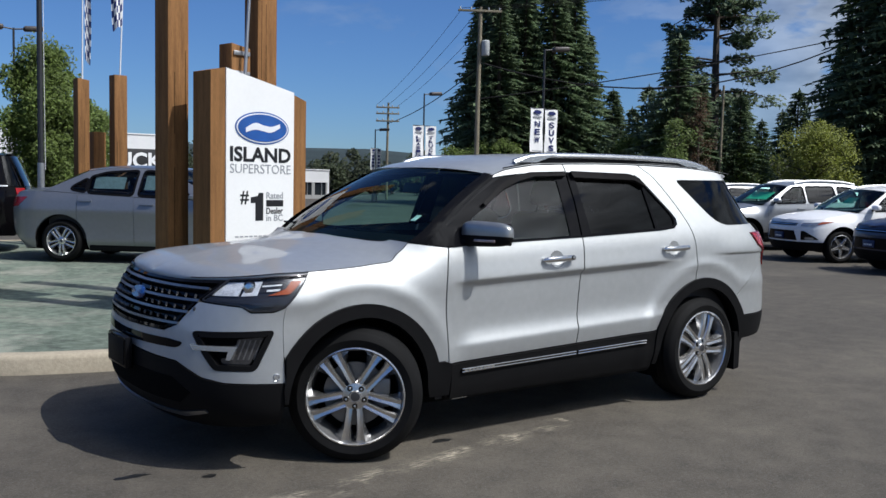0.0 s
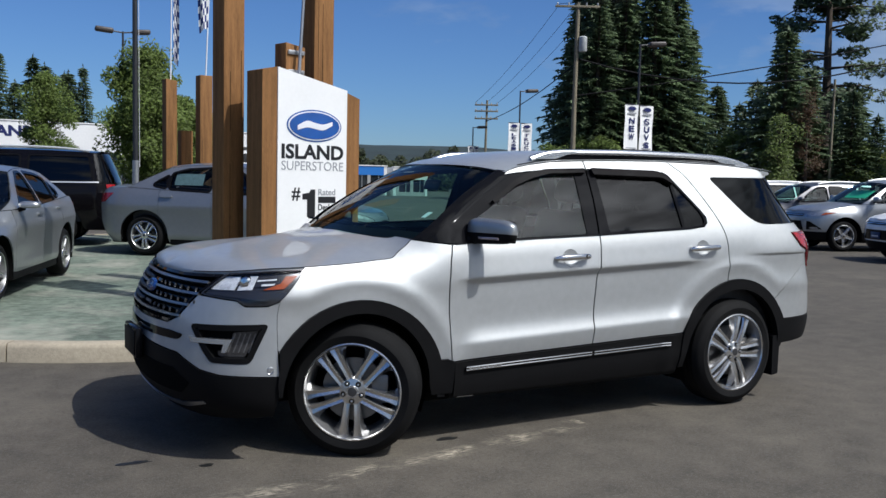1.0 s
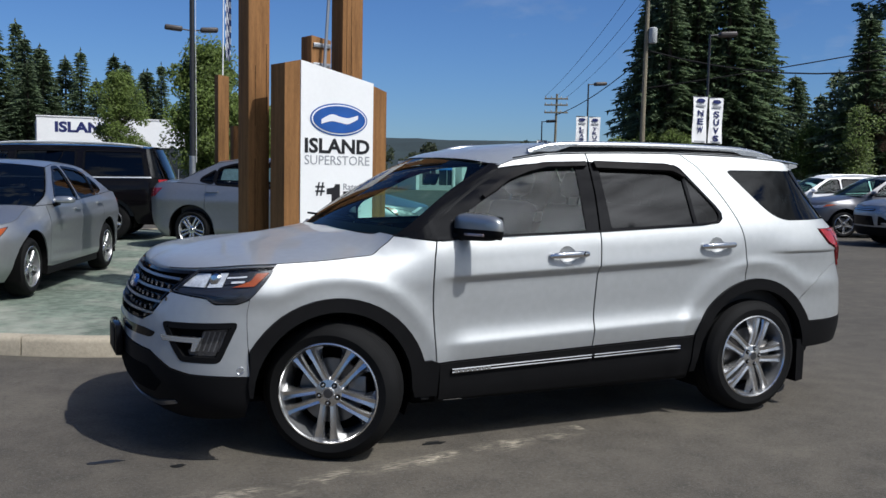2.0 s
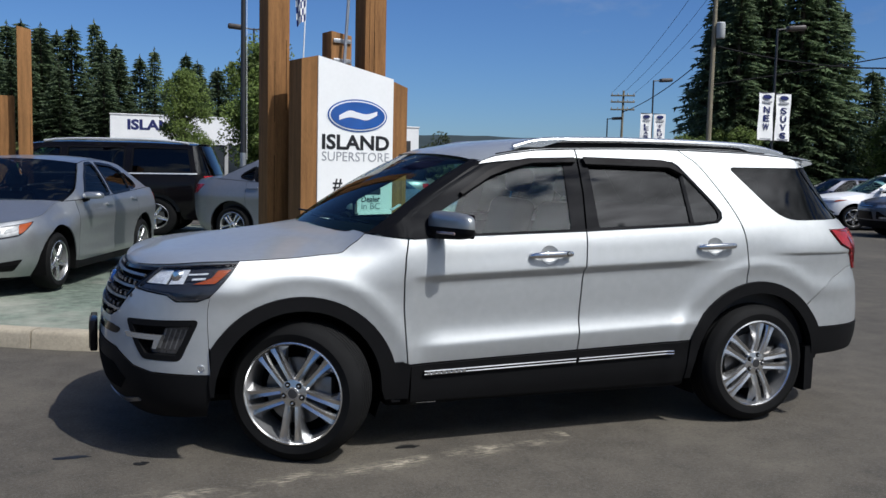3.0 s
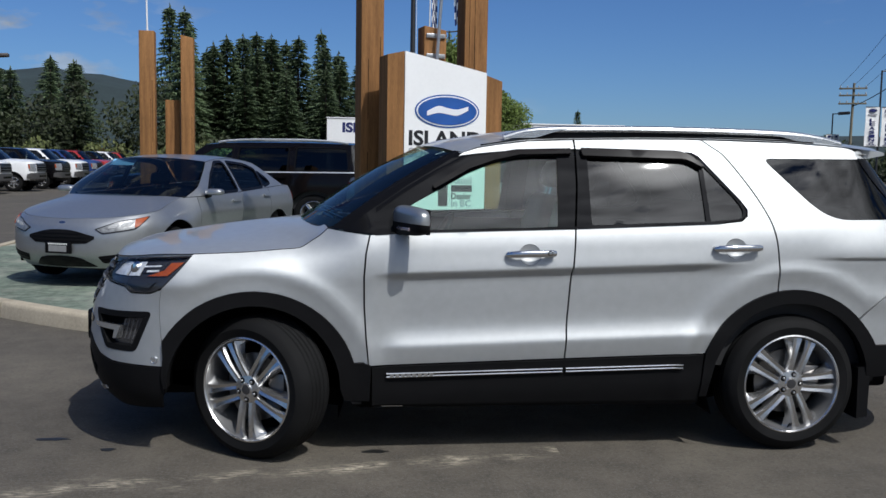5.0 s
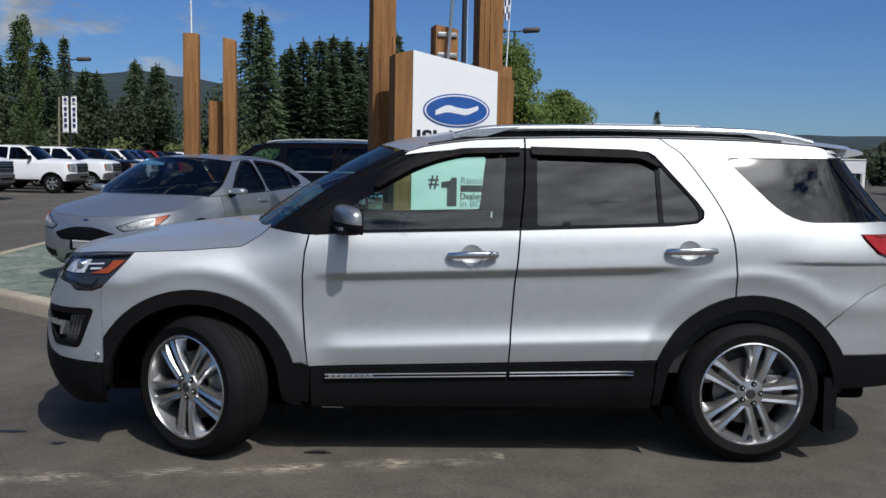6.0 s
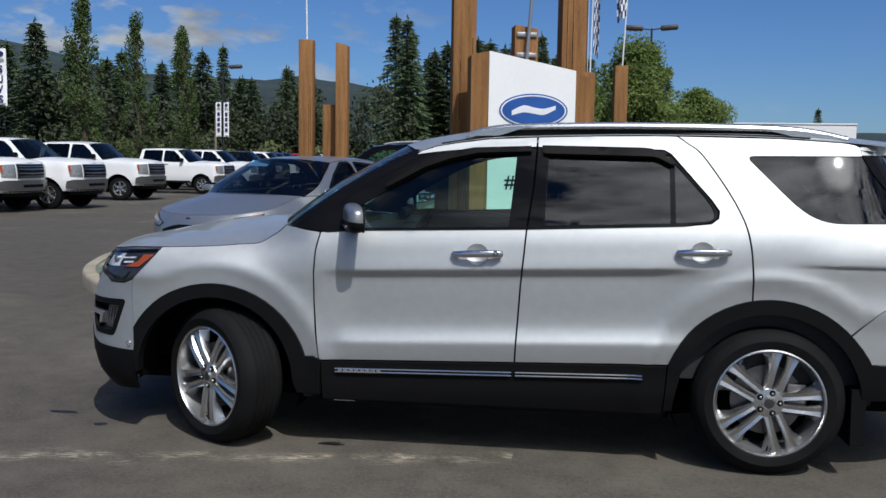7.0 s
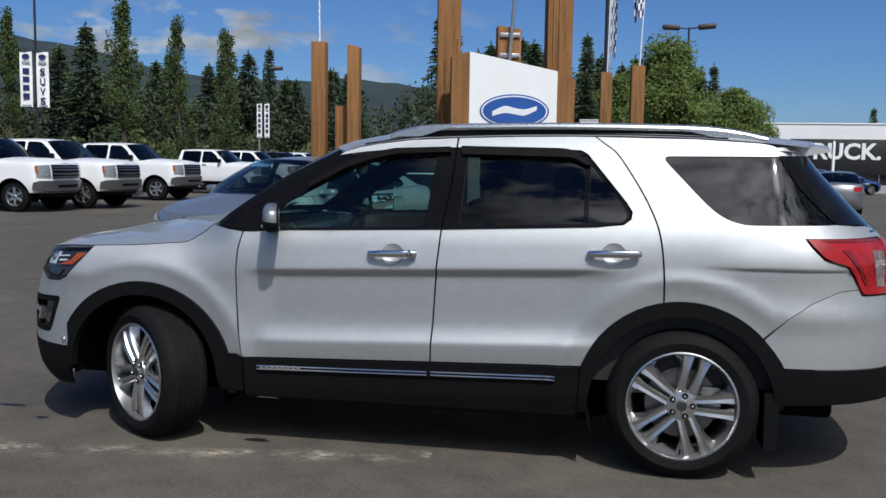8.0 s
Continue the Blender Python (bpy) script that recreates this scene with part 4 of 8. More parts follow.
    k = max(range(len(qg)), key=lambda i: qg[i][1] + 0.1 * qg[i][0])
    notch = [(u, z) for u, z in qg[k::-1] + qg[:k:-1]]
    tail_lamp = rounded([(3.407, 1.183), (3.975, 1.178), (3.855, 0.918), (3.662, 0.926), (3.625, 1.017), (3.599, 1.060), (3.486, 1.094), (3.431, 1.151)], [0.01, 0.01, 0.02, 0.02, 0.02, 0.02, 0.03, 0.03], 4)
    dq = [(3.346, 1.566), (sk.uy(0.42, 1.56, True), 1.566), (3.903, 1.240), (3.75, 1.244), (3.618, 1.250)]
    q_top = [(2.447, 1.632), (2.9, rail(2.9) - 0.004), (3.2, rail(3.2) - 0.004), (3.34, 1.608)]
    lamp_edge = [(3.403, 1.187), (3.427, 1.149), (3.482, 1.090), (3.595, 1.056), (3.620, 1.014), (3.652, 0.951)]
    low_seam = [(3.55, 0.943), (3.42, 0.885), (3.33, 0.820)]
    quarter = [(2.764, 0.846)] + [(x + 0.006, z) for x, z in seam[::-1]] + q_top[1:] + notch
    quarter += [(3.75, 1.240), (3.905, 1.236), (3.975, 1.187)] + lamp_edge + low_seam
    quarter += arc(*AR, 0.485, 43, 100, 14)
    pair("rear_wing", sk, quarter, SILVER, car, zstep=0.016, step=0.04)
    pair("roof_corner", sk, [(3.342, 1.570), (sk.uy(0.40, 1.57, True), 1.570), (sk.uy(0.40, 1.60, True), 1.615), (3.342, 1.612)], SILVER, car)
    rb = arc(*AR, 0.485, 25, 42, 4) + [(u, z - 0.0006) for u, z in low_seam[::-1]] + [(3.652, 0.9504), (3.660, 0.921), (3.857, 0.913), (sk.u1 + 0.002, 0.913), (sk.u1 + 0.002, 0.575), (3.30, 0.575)]
    part("rear_bumper", skin_panel(sk, rb, both=True), SILVER, car)
    rc = [(3.285, 0.572), (sk.u1 + 0.002, 0.572), (sk.u1 + 0.002, 0.42), (ux(3.75, .42), 0.41), (3.32, 0.395), (3.30, 0.43)]
    part("rear_cladding", skin_panel(sk, rc, both=True, off=0.006), CLADDING, car)
    tg = [(3.980, 1.182), (3.861, 0.918), (sk.u1 + 0.002, 0.918), (sk.u1 + 0.002, 1.20), (3.98, 1.20)]
    part("tailgate", skin_panel(sk, tg, both=True), SILVER, car)
    part("tailgate_glass", skin_panel(sk, [(sk.uy(0.62, 1.25, True), 1.205), (sk.uy(0.42, 1.56, True), 1.565), (sk.u1 + 0.002, 1.60), (sk.u1 + 0.002, 1.205)], both=True), GLASS_DARK, car)
    pair("pillar_glass", sk, dq, TRIM_BLACK, car)
    pair("quarter_window", sk, qg, GLASS_DARK, car, off=-0.004, thick=0, label="dark tinted quarter window")
    for mir in (False, True):
        t = part("tail_lamp", skin_panel(sk, tail_lamp, off=0.012, thick=0.03, mirror=mir, step=0.03), RED_LENS, car, "red wrap-round tail lamp")
        part("reversing_lens", skin_panel(sk, [(3.742, 1.128), (3.845, 1.124), (3.80, 0.955), (3.742, 0.960)], off=0.016, thick=0.004, mirror=mir), CLEAR_GREY, t, "clear reversing lens")
        part("lamp_stripe", skin_panel(sk, [(3.52, 1.165), (3.86, 1.165), (3.86, 1.178), (3.47, 1.178)], off=0.016, thick=0.004, mirror=mir), RED_DEEP, t)
        part("lamp_core", skin_panel(sk, [(3.565, 1.135), (3.61, 1.135), (3.66, 1.05), (3.69, 0.97), (3.675, 0.965), (3.64, 1.05)], off=0.016, thick=0.004, mirror=mir), RED_DEEP, t)
    # window band: gloss black sash with three panes a side
    g1 = rounded([(0.745, 1.166), (1.575, 1.194), (1.600, 1.560), (1.40, 1.548), (1.255, 1.513), (1.129, 1.464), (0.976, 1.378), (0.815, 1.290)], [0.015, 0.015, 0.02, 0.06, 0.05, 0.05, 0.05, 0.03], 4)
    g2 = rounded([(1.755, 1.203), (2.365, 1.228), (2.365, 1.560), (2.28, 1.563), (1.765, 1.566)], [0.015, 0.006, 0.006, 0.03, 0.02], 4)
    g3 = rounded([(2.392, 1.230), (2.562, 1.244), (2.577, 1.284), (2.548, 1.338), (2.392, 1.518)], [0.006, 0.025, 0.03, 0.05, 0.006], 4)
    sash_f = [(0.475, 1.158), (0.636, 1.146), (0.84, 1.159), (1.664, 1.186), (1.690, 1.40), (1.699, 1.588)] + [(u, z - 0.003) for u, z in tb[::-1] if u < 1.69] + [(1.04, 1.535), (0.80, 1.390), (0.60, 1.255)]
    sash_r = [(1.671, 1.187), (2.46, 1.221), (2.555, 1.233), (2.588, 1.257), (2.592, 1.288), (2.562, 1.333), (2.37, 1.560), (2.335, 1.580)] + [(u, z - 0.003) for u, z in tb[::-1] if 1.71 < u < 2.28] + [(1.706, 1.588), (1.697, 1.40)]
    pair("pillar_backing", sk, [(1.618, 1.19), (1.745, 1.20), (1.752, 1.575), (1.625, 1.570)], DARK, car, off=-0.03)
    pair("window_sash", sk, sash_f, TRIM_BLACK, car, holes=[g1], off=-0.005)
    pair("window_sash", sk, sash_r, TRIM_BLACK, car, holes=[g2, g3], off=-0.002)
    pair("front_window", sk, g1, GLASS_CLEAR, car, off=-0.010, thick=0, gap=-0.003)
    pair("rear_window", sk, g2, GLASS_DARK, car, off=-0.010, thick=0, gap=-0.003, label="dark tinted rear door window")
    pair("rear_window", sk, g3, GLASS_DARK, car, off=-0.010, thick=0, gap=-0.003)
    pair("belt_moulding", sk, [(0.64, 1.1395), (0.84, 1.1525), (1.664, 1.1795), (2.43, 1.2130), (2.475, 1.2195), (2.43, 1.2225), (1.664, 1.190), (0.84, 1.163), (0.64, 1.150)], TRIM_BLACK, car, off=0.005, gap=0)
    v1 = [(0.93, 1.383), (1.115, 1.499), (1.24, 1.552), (1.38, 1.577), (1.675, 1.588), (1.675, 1.558), (1.40, 1.547), (1.26, 1.516), (1.13, 1.470), (0.945, 1.366)]
    v2 = rounded([(1.725, 1.592), (2.30, 1.586), (2.395, 1.505), (2.375, 1.500), (2.30, 1.540), (1.735, 1.548)], [0.01, 0.06, 0.01, 0.01, 0.03, 0.01], 3)
    pair("wind_deflector", sk, v1, DEFLECTOR, car, off=0.022, thick=0.026, label="smoked plastic window deflector")
    pair("wind_deflector", sk, v2, DEFLECTOR, car, off=0.022, thick=0.026)
    # flares, sills, mud flaps
    ff = [(0.62, 0.30), (0.625, 0.484)] + [(0.585, 0.500)] + arc(AF[0], AF[1], 0.520, 16, 150, 20, 0.500) + [(ux(-0.40, .5), 0.52), (ux(-0.41, .45), 0.44), (ux(-0.40, .36), 0.37), (ux(-0.38, .36), 0.37)]
    ff += arc(AF[0], AF[1], 0.430, 175, 12, 20, 0.425) + [(0.47, 0.36), (0.49, 0.30)]
    pair("arch_flare", sk, ff, CLADDING, car, off=0.018, thick=0.05)
    fr2 = [(2.36, 0.30), (2.375, 0.53)] + arc(*AR, 0.506, 160, 22, 22) + [(3.325, 0.50), (3.325, 0.38), (3.275, 0.36)] + arc(*AR, 0.432, 5, 172, 20) + [(2.41, 0.36), (2.405, 0.30)]
    pair("arch_flare", sk, fr2, CLADDING, car, off=0.018, thick=0.05)
    sill = [(0.63, 0.275), (0.626, low(0.626) - 0.005), (1.5, low(1.5) - 0.005), (2.372, low(2.372) - 0.005), (2.36, 0.275)]
    pair("sill_cladding", sk, sill, CLADDING, car, off=0.010, thick=0.03)
    tz = lambda x: 0.4335 + 0.0225 * (x - 0.693)
    for a, b in ((0.693, 1.612), (1.624, 2.258)):
        s = pair("sill_strip", sk, [(a, tz(a) - 0.014), (b, tz(b) - 0.012), (b, tz(b) + 0.012), (a + 0.01, tz(a) + 0.014)], TRIM_BLACK, car, off=0.020, thick=0.012, right=False)
        c0 = a + 0.27 if a < 1 else a
        for dz, r in ((-0.008, 0.0055), (0.009, 0.0055)):
            part("chrome_line", tube([sk.at(x, tz(x) + dz, 0.022) for x in np.linspace(a + 0.004, b - 0.003, 16)], r, 8), CHROME, s)
    for k in range(8):
        a = 0.715 + k * 0.029
        part("name_bar", skin_panel(sk, [(a, tz(a) - 0.009), (a + 0.022, tz(a) - 0.009), (a + 0.022, tz(a) + 0.010), (a, tz(a) + 0.010)], off=0.028, thick=0.008, gap=0), SATIN, car)
    for sgn in (-1, 1):
        bm = prism([(3.24, 0.45), (3.31, 0.46), (3.305, 0.18), (3.245, 0.17)], sgn * 0.95, sgn * 0.74)
        part("mud_flap", bm, CLADDING, car)
        bm = prism([(0.50, 0.40), (0.60, 0.40), (0.575, 0.28), (0.53, 0.28)], sgn * 0.945, sgn * 0.76)
        part("mud_flap", bm, CLADDING, car)
        # wheel housings
        for cx, cz in (AF, AR):
            bm = bmesh.new()
            rows = [[Vector((cx + 0.455 * math.cos(a), sgn * y, cz + 0.445 * math.sin(a))) for a in np.linspace(-0.40 if cx < 1 else -0.15, math.pi + (0.10 if cx < 1 else 0.40), 18)] for y in (0.88 if cx < 1 else 0.93, 0.62)]
            bm2 = grid_mesh(rows)
            f = bm2.faces.new([v for v in bm2.verts if abs(abs(v.co.y) - 0.62) < 1e-4])
            part("wheel_housing", bm2, DARK, car)
            bm.free()
    # floor pan between the wheels
    bm = box((-0.62, -0.62, 0.26), (3.62, 0.62, 0.42), 0.03)
    part("floor_pan", bm, DARK, car)
    bm = box((0.62, -0.91, 0.245), (2.38, 0.91, 0.40), 0.03)
    part("rocker", bm, CLADDING, car)
    # unseen slab added under the car to deepen the shade on the ground
    part("exhaust_tunnel", box((0.55, -0.74, 0.20), (2.42, 0.74, 0.30), 0.03), DARK, car)
    part("jack_point", tube([(0.68, -0.90, 0.258), (0.79, -0.90, 0.258)], 0.004, 6), SATIN, car)
    # handles
    for a, z, x0 in ((1.425, 1.050, 0), (2.518, 1.088, 0)):
        for mir in (False, True):
            rings = [[sk.at(a + 0.056 * f * math.cos(q), z + 0.052 * f * math.sin(q), -0.015 * (1 - f ** 2.2)) for q in np.linspace(0, 2 * math.pi, 25)] for f in (0.02, 0.3, 0.55, 0.75, 0.9, 1.0)]
            if mir:
                rings = [[Vector((p.x, -p.y, p.z)) for p in r] for r in rings]
            bm = grid_mesh(rings)
            bmesh.ops.recalc_face_normals(bm, faces=bm.faces)
            part("handle_cup", bm, SILVER, car)
            line = [sk.at(a + e, z + 0.004 * e / 0.12, o) for e, o in ((-0.122, 0.018), (-0.10, 0.032), (-0.05, 0.040), (0.0, 0.042), (0.05, 0.040), (0.105, 0.036), (0.124, 0.024))]
            bm = bmesh.new()
            tube_into(bm, line, [0.010, 0.016, 0.0175, 0.018, 0.0178, 0.0182, 0.0165], 14)
            for v in bm.verts:
                near = min(line, key=lambda q: (q - v.co).length)
                v.co.y = near.y + (v.co.y - near.y) * 0.55
            if mir:
                bmesh.ops.scale(bm, vec=(1, -1, 1), verts=bm.verts)
            bmesh.ops.recalc_face_normals(bm, faces=bm.faces)
            h = part("door_handle", bm, CHROME, car, "chrome pull handle")
            for e in (-0.105, 0.105):
                part("handle_foot", skin_panel(sk, rounded([(a + e - 0.018, z - 0.013), (a + e + 0.018, z - 0.013), (a + e + 0.018, z + 0.014), (a + e - 0.018, z + 0.014)], 0.008, 3), off=0.022, thick=0.026, gap=0, mirror=mir), CHROME, h)
            if a < 2 and not mir:
                q = sk.at(a + 0.095, z + 0.003, 0.050)
                part("lock_bezel", lathe([(0.0105, -0.001), (0.0125, 0.0), (0.0135, 0.008)], 16), TRIM_BLACK, h).matrix_basis = Matrix.Translation(q)
                part("lock_cylinder", lathe([(0.0005, -0.003), (0.010, -0.002), (0.0105, 0.006)], 14), CHROME, h).matrix_basis = Matrix.Translation(q)
    # mirrors
    for sgn in (-1, 1):
        mr = new("door_mirror")
        mr.parent = car
        mr.matrix_basis = pose(0.812, sgn * 1.030, 1.220, 0, 0, -sgn * 21)
        bm = bmesh.new()
        bmesh.ops.create_uvsphere(bm, u_segments=28, v_segments=16, radius=1)
        for v in bm.verts:
            c = v.co
            c.x, c.y, c.z = math.copysign(abs(c.x) ** 0.75, c.x) * 0.048, math.copysign(abs(c.y) ** 0.5, c.y) * 0.166, math.copysign(abs(c.z) ** 0.55, c.z) * 0.079
            if c.x > 0.022:
                c.x = 0.022 + (c.x - 0.022) * 0.25
            c.z *= 1 - 0.18 * (0.5 - 0.5 * c.y * -sgn / 0.166)
        low_half = bm.copy()
        bmesh.ops.bisect_plane(bm, geom=bm.verts[:] + bm.edges[:] + bm.faces[:], plane_co=(0, 0, -0.012), plane_no=(0.10, 0, 1), clear_inner=True)
        part("mirror_cap", bm, MIRROR_CAP, mr, "grey-silver mirror cap")
        bmesh.ops.bisect_plane(low_half, geom=low_half.verts[:] + low_half.edges[:] + low_half.faces[:], plane_co=(0, 0, -0.012), plane_no=(0.10, 0, 1), clear_outer=True)
        part("mirror_shell", low_half, CLADDING, mr)
        part("mirror_bezel", box((0.024, -0.142, -0.062), (0.034, 0.142, 0.062), 0.010), CLADDING, mr)
        part("mirror_glass", box((0.033, -0.128, -0.050), (0.037, 0.128, 0.050), 0.002), MIRROR_GLASS, mr)
        part("mirror_lamp", box((-0.054, -0.05, -0.044), (-0.034, 0.09, -0.028), 0.005, pose(0, sgn * 0.03, 0)), CLEAR_GREY, mr)
        bm = tube([(0.0, -sgn * 0.10, -0.040), (-0.02, -sgn * 0.16, -0.060), (-0.03, -sgn * 0.22, -0.075)], [0.034, 0.032, 0.042], 10)
        part("mirror_arm", bm, CLADDING, mr)
    # windscreen, cowl, wipers
    part("windscreen", screen(sk, (0.455, 1.160), (1.085, 1.556), 0.235, 0.17, 0.012, 0.043, inset_y=0.02, sag=0.026), GLASS_WS, car, "raked windscreen reflecting the sky")
    bm = screen(sk, (0.42, 1.150), (0.53, 1.212), 0.235, 0.235, 0.006, 0.012, 3, inset_y=0.012)
    bmesh.ops.translate(bm, vec=(-0.004, 0, -0.012), verts=bm.verts)
    part("cowl_panel", bm, CLADDING, car)
    for sgn in (-1, 1):
        rows = []
        for i in range(9):
            s = i / 8
            x, z = 0.455 + 0.64 * s, 1.160 + 0.402 * s + 0.026 * math.sin(math.pi * s)
            w = sk.half(x, z)
            rows.append([Vector((x - 0.035, sgn * (w - 0.05), z + 0.012)), Vector((x + 0.0, sgn * (w - 0.012), z + 0.006)), Vector((x + 0.05, sgn * (w + 0.004), z - 0.012))])
        part("a_pillar", grid_mesh(rows), TRIM_BLACK, car)
    for y0, y1 in ((-0.62, 0.02), (0.0, 0.60)):
        bm = tube([(0.48, y0, 1.206), (0.40, (y0 + y1) / 2, 1.218), (0.34, y1, 1.220)], 0.007, 6)
        tube_into(bm, [(0.43, y0 + 0.05, 1.20), (0.37, (y0 + y1) / 2, 1.212)], 0.010, 6)
        part("wiper", bm, TRIM_BLACK, car)
    # roof with rails and aerial
    part("roof", roof_sheet(sk, rail, 1.085, 3.42, 0.17, 0.12, 0.070, 26, 22, 3.6, 0.62, 0.55), SILVER, car)
    bm = bmesh.new()
    prof = [(3.26, 1.622), (3.36, 1.622), (3.46, 1.619), (3.54, 1.611), (3.552, 1.604), (3.550, 1.594), (3.44, 1.575), (3.28, 1.568)]
    rows = [[bm.verts.new((x + 0.05 * (1 - t * t), (0.655 - 0.30 * (x - 3.26)) * t, z + 0.024 * (1 - abs(t) ** 4))) for x, z in prof] for t in np.linspace(-1, 1, 17)]
    for ra, rb in zip(rows, rows[1:]):
        for i in range(len(prof)):
            bm.faces.new((ra[i - 1], ra[i], rb[i], rb[i - 1]))
    bm.faces.new(rows[0])
    bm.faces.new(rows[-1])
    bmesh.ops.recalc_face_normals(bm, faces=bm.faces)
    part("roof_spoiler", bm, SILVER, car)
    part("headliner", roof_sheet(sk, lambda x: rail(x) - 0.03, 1.2, 3.35, 0.15, 0.08, 0.04, 8, 8), HEADLINER, car)
    for sgn in (-1, 1):
        line = [(1.33, 1.648), (1.46, 1.683), (1.65, 1.698), (2.2, 1.708), (2.8, 1.703), (3.05, 1.687), (3.24, 1.650)]
        bm = bmesh.new()
        tube_into(bm, [(x, sgn * (0.635 + 0.02 * math.sin((x - 1.36) / 1.8 * math.pi)), z) for x, z in spline(line, 4)], 0.020, 10, True, 0.8)
        bmesh.ops.recalc_face_normals(bm, faces=bm.faces)
        r = part("roof_rail", bm, SATIN, car, "satin silver roof rail")
        bm = bmesh.new()
        prism_into(bm, [(1.45, 1.63), (1.52, 1.676), (1.70, 1.690), (2.2, 1.698), (2.78, 1.693), (2.98, 1.68), (3.06, 1.63)], sgn * 0.625, sgn * 0.65)
        part("rail_base", bm, TRIM_BLACK, r)
        for foot in ([(2.80, 1.700), (3.02, 1.690), (3.15, 1.672), (3.245, 1.648), (3.02, 1.650), (2.90, 1.680)], [(1.325, 1.646), (1.44, 1.684), (1.56, 1.697), (1.68, 1.703), (1.60, 1.682), (1.50, 1.650)]):
            part("rail_foot", prism(foot, sgn * 0.618, sgn * 0.664), SATIN, r)
        part("roof_ditch", tube([(x, sgn * (sk.half(x, rail(x)) - 0.018), rail(x) + 0.008) for x in np.linspace(1.2, 3.05, 18)], 0.0035, 6), DARK, car)
    # cabin
    tub(sk, 0.55, 3.30, 0.45, 1.13, car)
    bm = box((0.42, -0.80, 0.80), (0.86, 0.80, 1.10), 0.06, None, 3)
    part("dashboard", bm, INTERIOR, car)
    steering_wheel(car, 1.00, -0.38, 1.05)
    for y in (-0.38, 0.38):
        seat("front_seat", 1.42, y, 0.62, car)
    seat("rear_bench", 2.30, 0, 0.66, car, 1.30, 0.56)
    seat("third_row_bench", 3.05, 0, 0.72, car, 1.10, 0.48)
    bm = box((-0.004, -0.10, -0.035), (0.012, 0.10, 0.035), 0.01, pose(0.98, 0, 1.47, 0, 20, 0))
    part("inner_mirror", bm, INTERIOR, car)
    bm = box((-0.002, -0.022, -0.03), (0.002, 0.022, 0.03), 0.0, pose(0.665, -0.52, 1.290, 0, 58, 0))
    part("window_sticker", bm, PAPER, car, "small white service sticker")
    # wheels; the front pair is steered
    wheel(car, (0.0, -0.955, 0.362), 0.362, 0.262, 0.245, (5, True), -32, phase=92)
    wheel(car, (0.03, 0.94, 0.362), 0.362, 0.262, 0.245, (5, True), -32, True)
    wheel(car, (2.862, -0.962, 0.366), 0.364, 0.262, 0.245, (5, True), phase=70)
    wheel(car, (2.862, 0.962, 0.366), 0.364, 0.262, 0.245, (5, True), 0, True)
    return car


BLUE_BADGE = material("blue_badge", (0.01, 0.04, 0.16), 0.2, coat=1.0, vary=0.2, scale=20)
CLEAR_GREY = material("clear_grey_lens", (0.34, 0.27, 0.27), 0.12, 0.4, coat=1.0, vary=0.3, scale=40)
FOG_GREY = material("fog_lens", (0.055, 0.055, 0.058), 0.2, 0.3, coat=1.0, vary=0.3, scale=40)
FOG_RIB = material("fog_lens_rib", (0.13, 0.13, 0.135), 0.2, 0.3, coat=1.0)
RED_DEEP = material("deep_red_lens", (0.16, 0.004, 0.008), 0.15, coat=1.0)
DEFLECTOR = material("smoked_plastic", (0.010, 0.009, 0.009), 0.06, specular=0.1)
MIRROR_GLASS = material("mirror_glass", (0.75, 0.78, 0.80), 0.02, 1.0)
MIRROR_CAP = paint("mirror_cap_paint", (0.36, 0.37, 0.37), 0.75, 0.36)
PAPER = material("white_paper", (0.8, 0.8, 0.78), 0.6)
hero_suv(pose(0, 0, 0))


